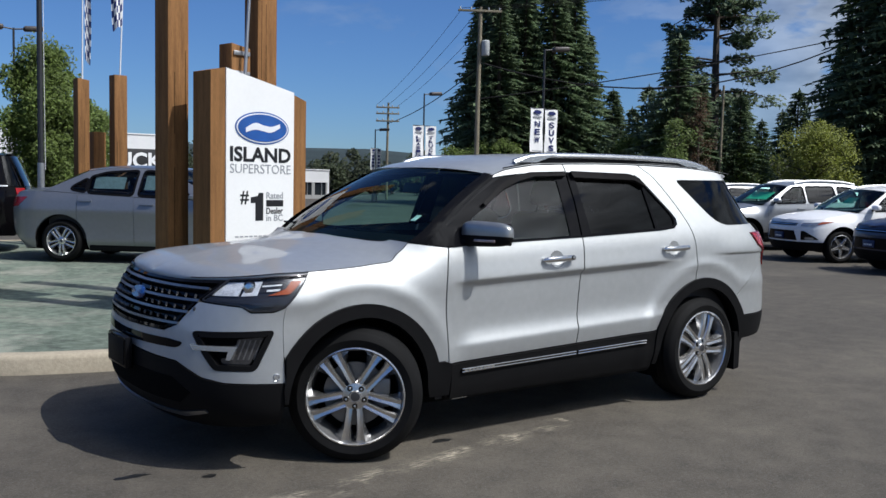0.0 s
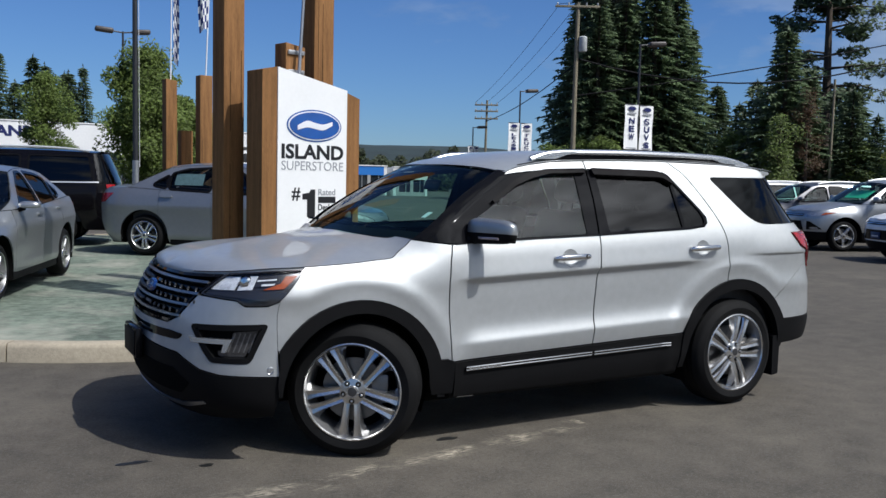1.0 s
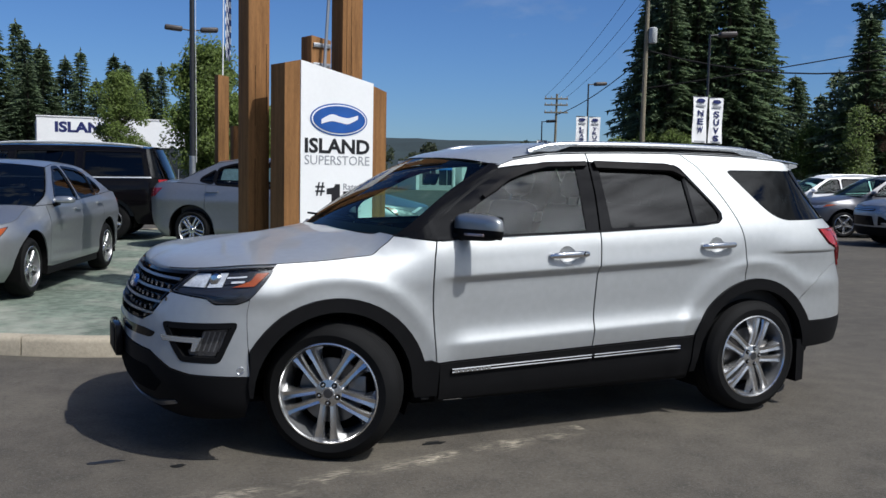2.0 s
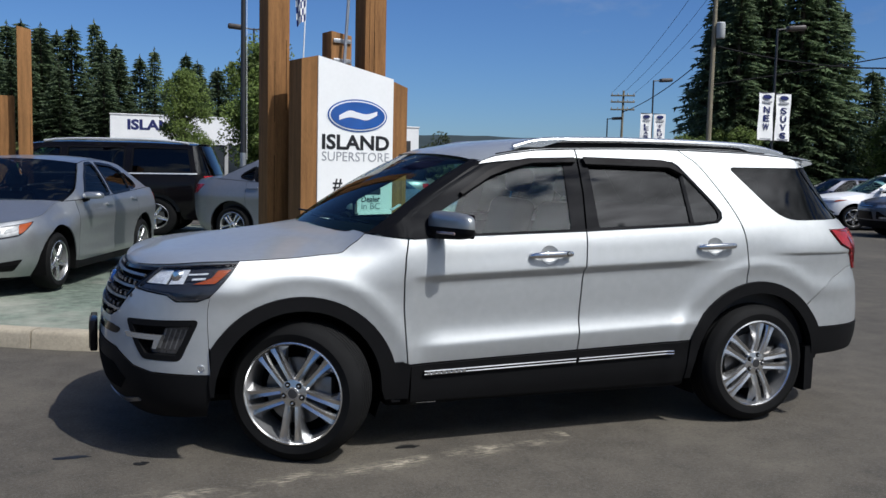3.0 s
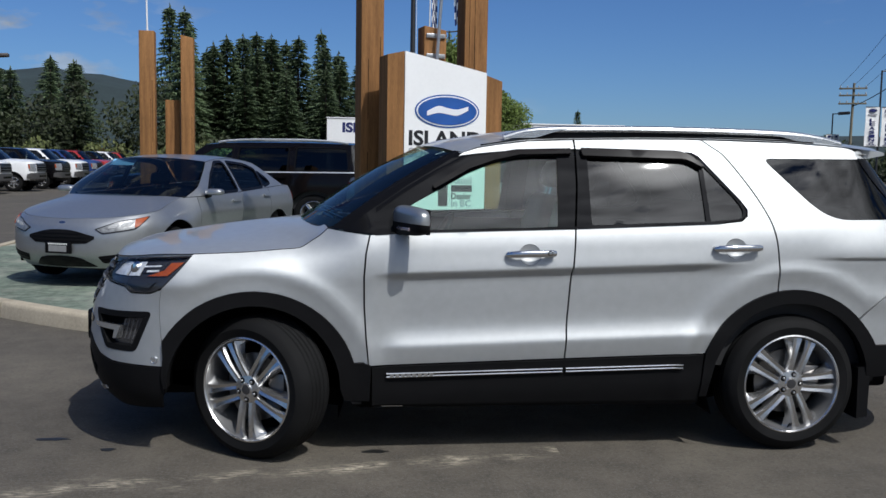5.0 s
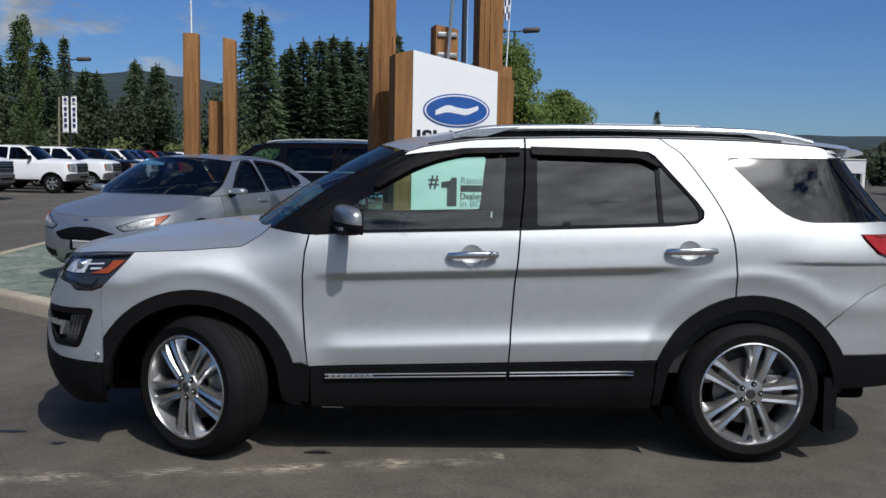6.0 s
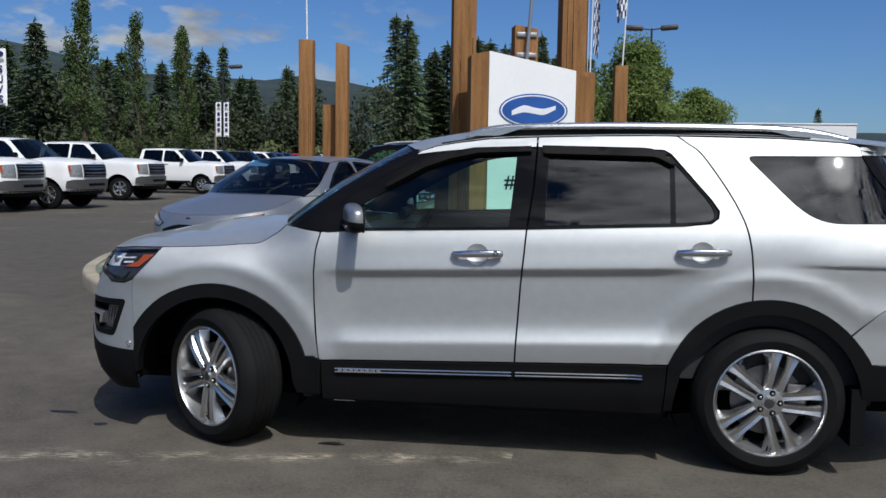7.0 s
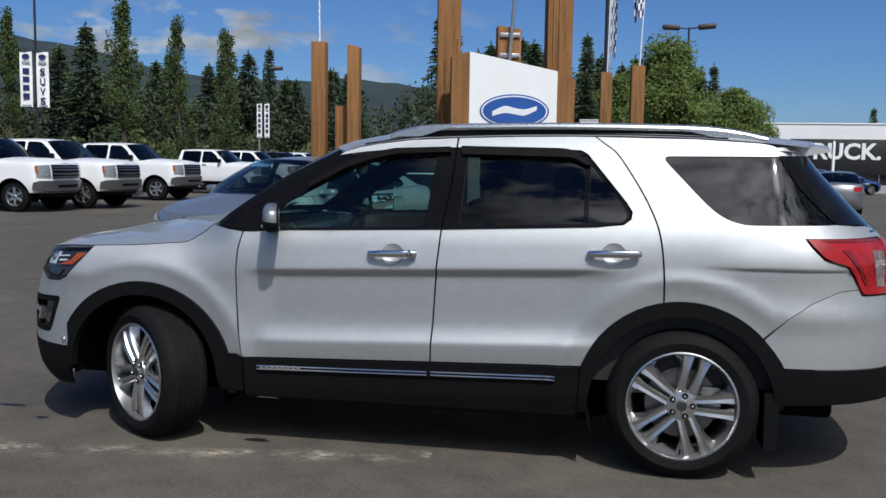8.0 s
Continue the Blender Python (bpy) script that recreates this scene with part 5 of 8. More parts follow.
# ---- ground ----
def asphalt_material():
    m = material("asphalt", (0.069, 0.059, 0.0455), 0.88, vary=0.20, scale=0.35, grain=0.26, bump=0.5, bump_scale=110)
    n, l = m.node_tree.nodes, m.node_tree.links
    b = n["Principled BSDF"]
    src = b.inputs["Base Color"].links[0].from_socket
    co = n.new("ShaderNodeTexCoord")
    sep = n.new("ShaderNodeSeparateXYZ")
    l.new(co.outputs["Object"], sep.inputs[0])

    def calc(op, a, c=None):
        k = n.new("ShaderNodeMath")
        k.operation = op
        for i, v in enumerate((a, c)):
            if v is None:
                continue
            if isinstance(v, (int, float)):
                k.inputs[i].default_value = v
            else:
                l.new(v, k.inputs[i])
        return k.outputs[0]

    def noise_of(scale, detail, lo, hi, vec=None):
        t, r = n.new("ShaderNodeTexNoise"), n.new("ShaderNodeMapRange")
        t.inputs["Scale"].default_value, t.inputs["Detail"].default_value = scale, detail
        l.new(vec or co.outputs["Object"], t.inputs["Vector"])
        l.new(t.outputs["Fac"], r.inputs["Value"])
        r.inputs["From Min"].default_value, r.inputs["From Max"].default_value = lo, hi
        r.clamp = True
        return r.outputs["Result"]

    # dried silt left along a wandering line beside the wheels
    x, y = sep.outputs["X"], sep.outputs["Y"]
    wob = calc("MULTIPLY", calc("SUBTRACT", noise_of(1.7, 3, 0, 1), 0.5), 0.35)
    line = calc("ADD", calc("ADD", calc("MULTIPLY", x, 0.155), -1.17), wob)
    d = calc("ABSOLUTE", calc("SUBTRACT", y, line))
    band = calc("MULTIPLY", calc("SUBTRACT", 1.0, calc("DIVIDE", d, 0.11)), 1.6)
    band = calc("MAXIMUM", band, 0.0)
    along = calc("MULTIPLY", calc("GREATER_THAN", x, -3.4), calc("LESS_THAN", x, 1.62))
    band = calc("MULTIPLY", calc("MULTIPLY", band, along), noise_of(6.0, 5, 0.40, 0.60))
    mp = n.new("ShaderNodeMapping")
    mp.inputs["Scale"].default_value, mp.inputs["Rotation"].default_value = (1.0, 5.0, 1.0), (0, 0, -0.15)
    l.new(co.outputs["Object"], mp.inputs["Vector"])
    band = calc("MULTIPLY", band, noise_of(14.0, 6, 0.42, 0.62, mp.outputs["Vector"]))
    # worn light wheel paths and dust patches
    dust = calc("MULTIPLY", noise_of(0.55, 4, 0.56, 0.8), 0.18)
    mask = calc("MINIMUM", calc("ADD", calc("MULTIPLY", band, 0.72), dust), 1.0)
    mix = n.new("ShaderNodeMixRGB")
    l.new(mask, mix.inputs[0])
    l.new(src, mix.inputs[1])
    mix.inputs[2].default_value = (0.42, 0.37, 0.28, 1)
    # pale aggregate specks
    specks = noise_of(120.0, 2, 0.62, 0.72)
    mix2 = n.new("ShaderNodeMixRGB")
    l.new(calc("MULTIPLY", specks, 0.55), mix2.inputs[0])
    l.new(mix.outputs[0], mix2.inputs[1])
    mix2.inputs[2].default_value = (0.22, 0.21, 0.19, 1)
    l.new(mix2.outputs[0], b.inputs["Base Color"])
    return m


ASPHALT = dusted(dusted(asphalt_material(), (0.120, 0.112, 0.096), 48.0, 0.50, 0.68, 0.60), (0.028, 0.026, 0.024), 34.0, 0.52, 0.70, 0.55)
GREEN_GRAVEL = dusted(material("green_crushed_stone", (0.125, 0.155, 0.120), 0.9, vary=0.30, scale=0.8, grain=0.4, bump=0.8, bump_scale=70), (0.36, 0.35, 0.29), 0.9, 0.50, 0.68, 0.80)
CONCRETE = material("kerb_concrete", (0.335, 0.29, 0.215), 0.85, vary=0.14, scale=3.0, grain=0.12, bump=0.25, bump_scale=80, per_object=0.08)


def sheet(name, rings, mat, label):
    """A flat sheet that grows coarser outwards."""
    bm = bmesh.new()
    loops = []
    for r in rings:
        loops.append([bm.verts.new((r * math.cos(a), r * math.sin(a), 0)) for a in np.linspace(0, 2 * math.pi, 49)[:-1]])
    bm.faces.new(loops[0])
    for a, b in zip(loops, loops[1:]):
        for i in range(48):
            bm.faces.new((a[i - 1], a[i], b[i], b[i - 1]))
    face_up(bm)
    return tagged(part(name, bm, mat, None, flat=True), label, "ground", kind="structure")


sheet("ground", (30, 90, 300, 900, 2600, 4300), ASPHALT, "grey worn asphalt of a car lot with pale silt marks")

ISLAND = spline([(3.9, 3.4), (2.9, 2.2), (1.4, 1.80), (0.2, 1.92), (-0.5, 2.05), (-1.17, 2.27), (-1.98, 2.75), (-2.75, 3.36), (-3.30, 3.84), (-3.92, 4.70), (-4.36, 5.70), (-4.68, 6.90), (-4.78, 8.60), (-4.80, 10.8), (-4.5, 13.2), (-2.8, 15.0), (1.5, 15.3), (4.6, 15.0), (6.4, 12.5), (6.3, 8.5), (5.2, 5.2), (3.9, 3.4)], 8)[:-1]


def island():
    inner = inset(ISLAND, 0.155)
    pts = densify(inner, 0.5)
    k = len(pts)
    vs = [Vector(p) for p in pts]
    edges = [(i, (i + 1) % k) for i in range(k)]
    rim = np.array(pts)
    for x in np.arange(-5.5, 6.5, 0.35):
        for y in np.arange(1.8, 15.3, 0.35):
            if inside(pts, x, y) and np.min(np.hypot(rim[:, 0] - x, rim[:, 1] - y)) > 0.2:
                vs.append(Vector((x, y)))
    co, ed, fa, *_ = delaunay_2d_cdt(vs, edges, [], 0, 1e-6)
    bm = bmesh.new()
    made = [bm.verts.new((p.x, p.y, 0.128 + 0.012 * noise.noise((p.x * 0.8, p.y * 0.8, 0)))) for p in co]
    for f in fa:
        if inside(pts, sum(co[i].x for i in f) / 3, sum(co[i].y for i in f) / 3):
            bm.faces.new([made[i] for i in f])
    face_up(bm)
    return tagged(part("gravel_bed", bm, GREEN_GRAVEL, None), "greenish crushed-stone bed of the display island inside the kerb", "gravel bed", kind="structure")


island()


def kerb():
    """Cast kerb stones round the island, each with its own joint."""
    root = thing("kerb", pose(0, 0, 0), "tan concrete kerb stones round the display island", "kerb", kind="structure")
    line = ISLAND + [ISLAND[0]]
    length = [0.0]
    for a, b in zip(line, line[1:]):
        length.append(length[-1] + math.dist(a, b))

    def point(s):
        i = min(int(np.searchsorted(length, s, side="right")) - 1, len(line) - 2)
        f = (s - length[i]) / (length[i + 1] - length[i])
        return Vector(line[i]).lerp(Vector(line[i + 1]), f)

    n = int(length[-1] / 1.5)
    stone = length[-1] / n
    for k in range(n):
        bm = bmesh.new()
        rings = []
        for j in range(7):
            s = k * stone + 0.006 + (stone - 0.012) * j / 6
            p, d = point(min(s, length[-1] - 1e-4)), (point(min(s + 0.05, length[-1] - 1e-4)) - point(max(s - 0.05, 0))).normalized()
            nrm = Vector((d.y, -d.x)) * (1 if area2(ISLAND) < 0 else -1)
            ring = []
            for q, z in ((0.0, -0.05), (0.008, 0.110), (0.018, 0.138), (0.035, 0.148), (0.15, 0.150), (0.16, 0.145), (0.16, -0.05)):
                ring.append(bm.verts.new((p.x + nrm.x * q, p.y + nrm.y * q, z)))
            rings.append(ring)
        for a, b in zip(rings, rings[1:]):
            for i in range(6):
                bm.faces.new((a[i], a[i + 1], b[i + 1], b[i]))
        bm.faces.new(rings[0]), bm.faces.new(rings[-1])
        bmesh.ops.recalc_face_normals(bm, faces=bm.faces)
        part("kerb_stone", bm, CONCRETE, root, angle=50)


kerb()

# ---- the dealer sign and its timber posts ----
def timber_material(name, color):
    return material(name, color, 0.8, specular=0.2, vary=0.28, scale=2.2, grain=0.22, bump=0.25, bump_scale=30, stretch=(9, 9, 0.55), per_object=0.12)


TIMBER = timber_material("stained_timber", (0.215, 0.106, 0.040))
SIGN_WHITE = material("white_sign_panel", (0.80, 0.80, 0.79), 0.42, vary=0.02, scale=2, grain=0.015)
INK = material("black_letter_vinyl", (0.012, 0.012, 0.014), 0.4)
INK_GREY = material("grey_letter_vinyl", (0.30, 0.31, 0.33), 0.4)
INK_NAVY = material("navy_letter_vinyl", (0.012, 0.018, 0.10), 0.4)
OVAL_BLUE = material("blue_enamel", (0.012, 0.075, 0.30), 0.25, coat=0.8, vary=0.25, scale=3)
OVAL_WHITE = material("silver_white_enamel", (0.74, 0.75, 0.78), 0.3, coat=0.5)
STEEL = material("galvanised_steel", (0.42, 0.43, 0.44), 0.4, 0.85, vary=0.1, scale=12)
POLE_DARK = material("dark_painted_steel", (0.020, 0.021, 0.024), 0.45, vary=0.1, scale=5)
WHITE_POLE = material("white_pole", (0.75, 0.75, 0.75), 0.35)
CLOTH = material("white_banner_cloth", (0.78, 0.78, 0.77), 0.8, vary=0.04, scale=3, bump=0.1, bump_scale=200)


def timber_post(x, y, w, d, top, rz=0.0, slope=0.0, label="tall square brown-stained timber post", side=0.0):
    """A squared timber with eased edges, a sloped head and drying cracks."""
    ob = thing("timber_post", pose(x, y, 0.10, 0, 0, rz), label, "post", "timber posts of the sign")
    h = top - 0.10
    bm = box((-w / 2, -d / 2, 0), (w / 2, d / 2, h), 0.008, None, 2)
    for v in bm.verts:
        if v.co.z > h * 0.5:
            v.co.z += slope * v.co.x + side * v.co.y
    part("timber", bm, TIMBER, ob)
    rnd = random.Random(int(x * 100 + y * 10))
    for k in range(3):
        sx, z0, ln = rnd.uniform(-w * 0.36, w * 0.36), rnd.uniform(0.3, h * 0.6), rnd.uniform(0.5, 1.2)
        bm = box((sx - 0.0025, -d / 2 - 0.001, z0), (sx + 0.0025, -d / 2 + 0.01, min(h - 0.15, z0 + ln)), 0.0)
        part("crack", bm, DARK, ob)
    return ob


SIGN_RZ = 13.8
timber_post(0.745, 3.985, 0.235, 0.235, 4.7, SIGN_RZ)
timber_post(1.845, 4.300, 0.260, 0.235, 4.7, SIGN_RZ)


def dealer_sign():
    """A white panel between two timbers; x along the panel, its face to -y."""
    ob = thing("dealer_sign", pose(1.068, 3.395, 0.12, 0, 0, SIGN_RZ), "white dealership sign panel with black and grey lettering between brown timbers", "sign")
    W, HL, HR = 0.853, 2.455, 2.285
    top = lambda x: HL + (HR - HL) * x / W
    part("panel", prism([(0, 0.25), (W, 0.25), (W, top(W)), (0, top(0))], -0.012, 0.10), SIGN_WHITE, ob, "white panel with a sloping top edge")
    part("panel_core", prism([(0.02, 0.0), (W - 0.02, 0.0), (W - 0.02, top(W) - 0.06), (0.02, top(0) - 0.06)], 0.10, 0.26), TIMBER, ob)
    for x0, x1, t0, t1, y0, y1, nm in ((-0.172, -0.003, -0.04, 0.0, 0.0, 0.285, "left_timber"), (W + 0.003, W + 0.175, -0.02, -0.075, 0.0, 0.285, "right_timber")):
        part("side_timber", prism([(x0, 0), (x1, 0), (x1, top(min(max(x1, 0), W)) + t1), (x0, top(min(max(x0, 0), W)) + t0)], y0, y1), TIMBER, ob, "brown-stained upright timber")
    cx, f = 0.440, -0.0135

    def oval(w, h, mat, y, nm):
        bm = bmesh.new()
        prism_into(bm, [(cx + w / 2 * math.cos(a), 1.895 + h / 2 * math.sin(a)) for a in np.linspace(0, 2 * math.pi, 49)[:-1]], y - 0.004, y)
        part(nm, bm, mat, ob, "", flat=True)

    oval(0.675, 0.325, OVAL_BLUE, -0.013, "oval_rim")
    oval(0.645, 0.298, OVAL_WHITE, -0.017, "oval_ring")
    oval(0.615, 0.272, OVAL_BLUE, -0.021, "oval_badge")
    # plain pale sweep in place of the maker's script
    up = spline([(-0.215, -0.005), (-0.10, 0.048), (0.0, 0.030), (0.10, 0.020), (0.215, 0.052)], 6)
    low = spline([(0.215, 0.012), (0.10, -0.040), (0.0, -0.030), (-0.10, -0.020), (-0.215, -0.050)], 6)
    part("badge_sweep", prism([(cx + a, 1.895 + b) for a, b in up + low], -0.029, -0.024), OVAL_WHITE, ob, flat=True)
    put = lambda x, z: pose(x, f, z)
    words("lettering_island", "ISLAND", 0.150, INK, ob, put(0.428, 1.628), 0.030, 0.765, "bold black letters")
    words("lettering_superstore", "SUPERSTORE", 0.092, INK_GREY, ob, put(0.428, 1.486), -0.004, 0.765, "thin grey letters")
    words("lettering_hash", "#", 0.135, INK, ob, put(0.222, 1.196), 0.014, 0.105)
    part("lettering_one", prism([(0.358, 0.963), (0.457, 0.963), (0.457, 1.245), (0.402, 1.245), (0.385, 1.212), (0.300, 1.200), (0.300, 1.142), (0.358, 1.142)], f - 0.001, f + 0.001), INK, ob, flat=True)
    words("lettering_rated", "Rated", 0.066, INK_GREY, ob, put(0.604, 1.219), 0.010, 0.215)
    bm = box((0.495, f - 0.001, 1.106), (0.716, f + 0.001, 1.172), 0.0)
    part("lettering_bar", bm, INK, ob)
    words("lettering_dealer", "Dealer", 0.064, INK, ob, put(0.604, 1.062), 0.012, 0.215)
    words("lettering_in_bc", "in BC", 0.066, INK_GREY, ob, put(0.604, 0.990), 0.010, 0.215)
    for k in range(11):
        x = 0.11 + k * 0.058
        part("small_print", box((x, f - 0.001, 0.800), (x + 0.042, f + 0.001, 0.814), 0.0), INK_GREY, ob, flat=True)
    return ob


dealer_sign()

# short bracket post behind the panel, with a leaning flag pole
b = timber_post(1.375, 3.900, 0.235, 0.215, 2.86, SIGN_RZ, -0.15, "short brown timber post with steel flag-pole brackets")
for z in (2.48, 2.68):
    bm = box((-0.10, -0.128, z - 0.022), (0.10, -0.108, z + 0.022), 0.004)
    for k in (-0.07, 0.07):
        lathe_into(bm, [(0.0005, -0.006), (0.008, -0.006), (0.009, 0.0)], 8, pose(k, -0.128, z))
    part("bracket", bm, STEEL, b, "galvanised steel bracket")


def flag_pole(x, y, z0, z1, lean=0.0, r=0.014, mat=None, label="slim leaning white flag pole", rz=0.0):
    ob = thing("flag_pole", pose(x, y, z0, 0, lean, rz), label, "flag pole", "flag poles")
    part("pole", tube([(0, 0, 0), (0, 0, (z1 - z0) * 0.6), (0, 0, z1 - z0)], [r, r * 0.8, r * 0.5], 8), mat or WHITE_POLE, ob)
    return ob


flag_pole(1.40, 3.72, 2.35, 5.6, 3.5, 0.018, STEEL, "slim grey flag pole on a steel bracket", SIGN_RZ)

# posts of the second sign behind, seen past the small car
timber_post(-2.66, 9.90, 0.24, 0.24, 3.54, 4, 0.0, "square brown timber post with a white flag pole on its head")
timber_post(-2.02, 9.85, 0.20, 0.24, 3.46, 4, -0.22, "square brown timber post with a sloping head")
timber_post(-2.30, 10.10, 0.23, 0.20, 2.46, 4, 0.0, "short dark brown timber post")
flag_pole(-2.66, 9.90, 3.54, 8.2, -0.8)
# posts of the third sign
timber_post(2.17, 12.98, 0.22, 0.22, 3.30, 8, -0.12, "square brown timber post with a sloping head")
timber_post(2.77, 12.70, 0.25, 0.24, 3.40, 8, 0.0, "square brown timber post with a flag pole on its head")
timber_post(2.55, 13.30, 0.24, 0.20, 2.34, 8, 0.0, "short brown timber post")
flag_pole(2.80, 12.68, 3.40, 8.0, 2.2)
flag_pole(2.19, 12.98, 3.28, 7.8, 0.6)


# ---- other cars of the lot ----
def lot_car(m, name, spec, body, label, category, group, stripe=False, plate=None, sign=None, rims=(5, False), rails=False, black_low=False, cards=()):
    """A parked car: shell panels cut on its skin, lids, glass, lamps, wheels."""
    car = thing(name, m, label, category, group)
    s = spec
    sk = Skin(nose=s["nose"], tail=s["tail"], wid=s["wid"], widf=s.get("widf"), xa=s.get("xa", -0.2), xb=s["xb"], n=s.get("n", 2.6), blend=(0.15, 0.6), wrap=s.get("wrap", 1.0))
    wb, R, zb = s["wb"], s["R"], s["zb"]
    arch = R + 0.075
    top_pts = sorted(s["hood"] + s["belt"] + s.get("deck", []))
    top = lambda u: float(np.interp(u, [p[0] for p in top_pts], [p[1] for p in top_pts]))

    def bottom(u):
        z = zb
        for cx in (0.0, wb):
            if abs(u - cx) < arch:
                z = max(z, R + math.sqrt(arch**2 - (u - cx) ** 2))
        return z

    def strip(a, b, name, mat, holes=(), lo=bottom, both=False, **kw):
        us = sorted(set(list(np.arange(a, b, 0.05)) + [b] + [c + k * arch * 0.999 for c in (0, wb) for k in (-1, -0.97, 0.97, 1) if a < c + k * arch * 0.999 < b]))
        poly = [(u, lo(u)) for u in us] + [(u, top(u)) for u in us[::-1]]
        if both:
            return part(name, skin_panel(sk, poly, holes=holes, step=s.get("step", 0.09), both=True, gap=0.003), mat, car)
        return pair(name, sk, poly, mat, car, step=s.get("step", 0.09), gap=0.003, holes=holes)

    cuts = [sk.u0 - 0.003] + s["seams"] + [sk.u1 + 0.003]
    names = ["front_end"] + ["door"] * (len(cuts) - 3) + ["rear_end"]
    for a, b, nm in zip(cuts, cuts[1:], names):
        strip(a, b, nm, body, both=nm.endswith("end"))
    # lids
    hood = [(u, z + 0.003) for u, z in densify(s["hood"], 0.12, False) if abs(sk.at(u, z).y) > 0.06]
    part("bonnet", bonnet(sk, hood, s["hood_c"][0][0], curve_of(s["hood_c"]), s["hood_c"][-1][0], 10, even=True), body, car)
    if "deck" in s:
        deck = [(u, z + 0.003) for u, z in densify(s["deck"][::-1], 0.12, False)]
        part("boot_lid", bonnet(sk, deck, s["deck_c"][0][0], curve_of(sorted(s["deck_c"])), s["deck_c"][-1][0], 8), body, car)
    # cabin sides, glass, roof
    rail = curve_of(s["rail"])
    A0, A1, C1, C0 = s["cabin"]
    us = np.linspace(A1[0], C1[0], 9)
    cab = [A0] + [(u, top(u) + 0.004) for u in np.arange(A0[0] + 0.06, C0[0] - 0.05, 0.15)] + [C0] + [(u, rail(u) - 0.004) for u in us[::-1]]
    wins = [rounded(w, 0.05, 3) for w in s["windows"]]
    pair("cabin_side", sk, cab, body, car, holes=wins, step=0.09, gap=0.001)
    for k, w in enumerate(wins):
        big = inset(w, -0.02)
        pair("side_window", sk, w, s["glass"][k], car, step=0.12, off=-0.012, gap=-0.002, thick=0)
        part("window_trim", skin_panel(sk, big, holes=[inset(w, 0.012)], off=0.003, gap=0, thick=0.008, step=0.1), TRIM_BLACK, car)
        part("window_trim", skin_panel(sk, big, holes=[inset(w, 0.012)], off=0.003, gap=0, thick=0.008, step=0.1, mirror=True), TRIM_BLACK, car)
    bow, cr = s.get("bow", 0.16), s.get("crown", 0.045)
    part("windscreen", screen(sk, (A0[0] + 0.0, A0[1]), (A1[0], rail(A1[0])), bow * 1.6, bow, 0.01, cr, inset_y=0.015, sag=0.02), s.get("ws", GLASS_WS), car)
    part("roof", roof_sheet(sk, rail, A1[0], C1[0], bow, s.get("bow_r", 0.1), cr, 8, 10), body, car)
    if s.get("wagon"):
        part("tailgate_glass", skin_panel(sk, [(C0[0], C0[1]), (sk.u1 + 0.002, C0[1]), (sk.u1 + 0.002, rail(C1[0]) - 0.01), (C1[0], rail(C1[0]) - 0.01)], both=True, step=0.1), GLASS_DARK, car)
    else:
        part("rear_screen", screen(sk, (C0[0], C0[1]), (C1[0], rail(C1[0])), -s.get("bow_r", 0.1) * 1.6, -s.get("bow_r", 0.1), 0.01, cr, inset_y=0.015, sag=0.015), GLASS_DARK, car)
    if "bed" in s:
        x0, x1, zbed = s["bed"]
        part("load_bed", box((x0, -s["wid"][2][1] + 0.06, zbed - 0.5), (x1, s["wid"][2][1] - 0.06, zbed - 0.03)), DARK, car, flat=True)
    # inside and underside
    tub(sk, A0[0] + 0.1, C0[0] - 0.05, zb + 0.15, top(1.2) - 0.03, car)
    for y in (-0.36, 0.36):
        seat("front_seat", A1[0] + 0.28, y, zb + 0.30, car, 0.46, s.get("seat", 0.50))
    seat("rear_bench", A1[0] + 1.15, 0, zb + 0.32, car, 1.2, s.get("seat", 0.50))
    w0 = sk.half(1.2, zb + 0.15)
    part("dashboard", box((A0[0] + 0.05, -w0 + 0.1, top(0.6) - 0.3), (A0[0] + 0.5, w0 - 0.1, top(0.6) - 0.03), 0.05), INTERIOR, car)
    part("floor_pan", box((s["nose"][0][1] + 0.15, -w0 + 0.30, zb - 0.03), (s["tail"][0][1] - 0.1, w0 - 0.30, zb + 0.12), 0.02), DARK, car)
    part("sill", box((R + 0.1, -w0 + 0.02, zb - 0.02), (wb - R - 0.1, w0 - 0.02, zb + 0.10), 0.02), CLADDING, car)
    for sgn in (-1, 1):
        for cx in (0.0, wb):
            rows = [[Vector((cx + arch * math.cos(a), sgn * y, R + arch * math.sin(a))) for a in np.linspace(-0.3, math.pi + 0.3, 12)] for y in (sk.half(cx + arch * 0.5, R + 0.2) - 0.015, 0.55)]
            g = grid_mesh(rows)
            g.faces.new([v for v in g.verts if abs(abs(v.co.y) - 0.55) < 1e-4])
            part("wheel_housing", g, DARK, car)
            hub = sk.half(min(max(cx, 0.0), wb), R) - 0.01
            wheel(car, (cx, sgn * hub, R), R, R * s.get("rim", 0.68), 0.21, rims, 0, sgn > 0, False)
        hx, hz = A0[0] + 0.28, top(A0[0] + 0.28) + s.get("mirror_up", 0.10)
        mr = new("door_mirror")
        mr.parent = car
        mr.matrix_basis = pose(hx, sgn * (sk.half(hx, hz - 0.1) + 0.10), hz)
        bm = bmesh.new()
        bmesh.ops.create_uvsphere(bm, u_segments=14, v_segments=8, radius=1)
        for v in bm.verts:
            v.co = Vector((math.copysign(abs(v.co.x) ** 0.7, v.co.x) * 0.07, math.copysign(abs(v.co.y) ** 0.6, v.co.y) * 0.115, math.copysign(abs(v.co.z) ** 0.7, v.co.z) * 0.065 * s.get("mirror", 1) * (1 if v.co.z > 0 else 0.7)))
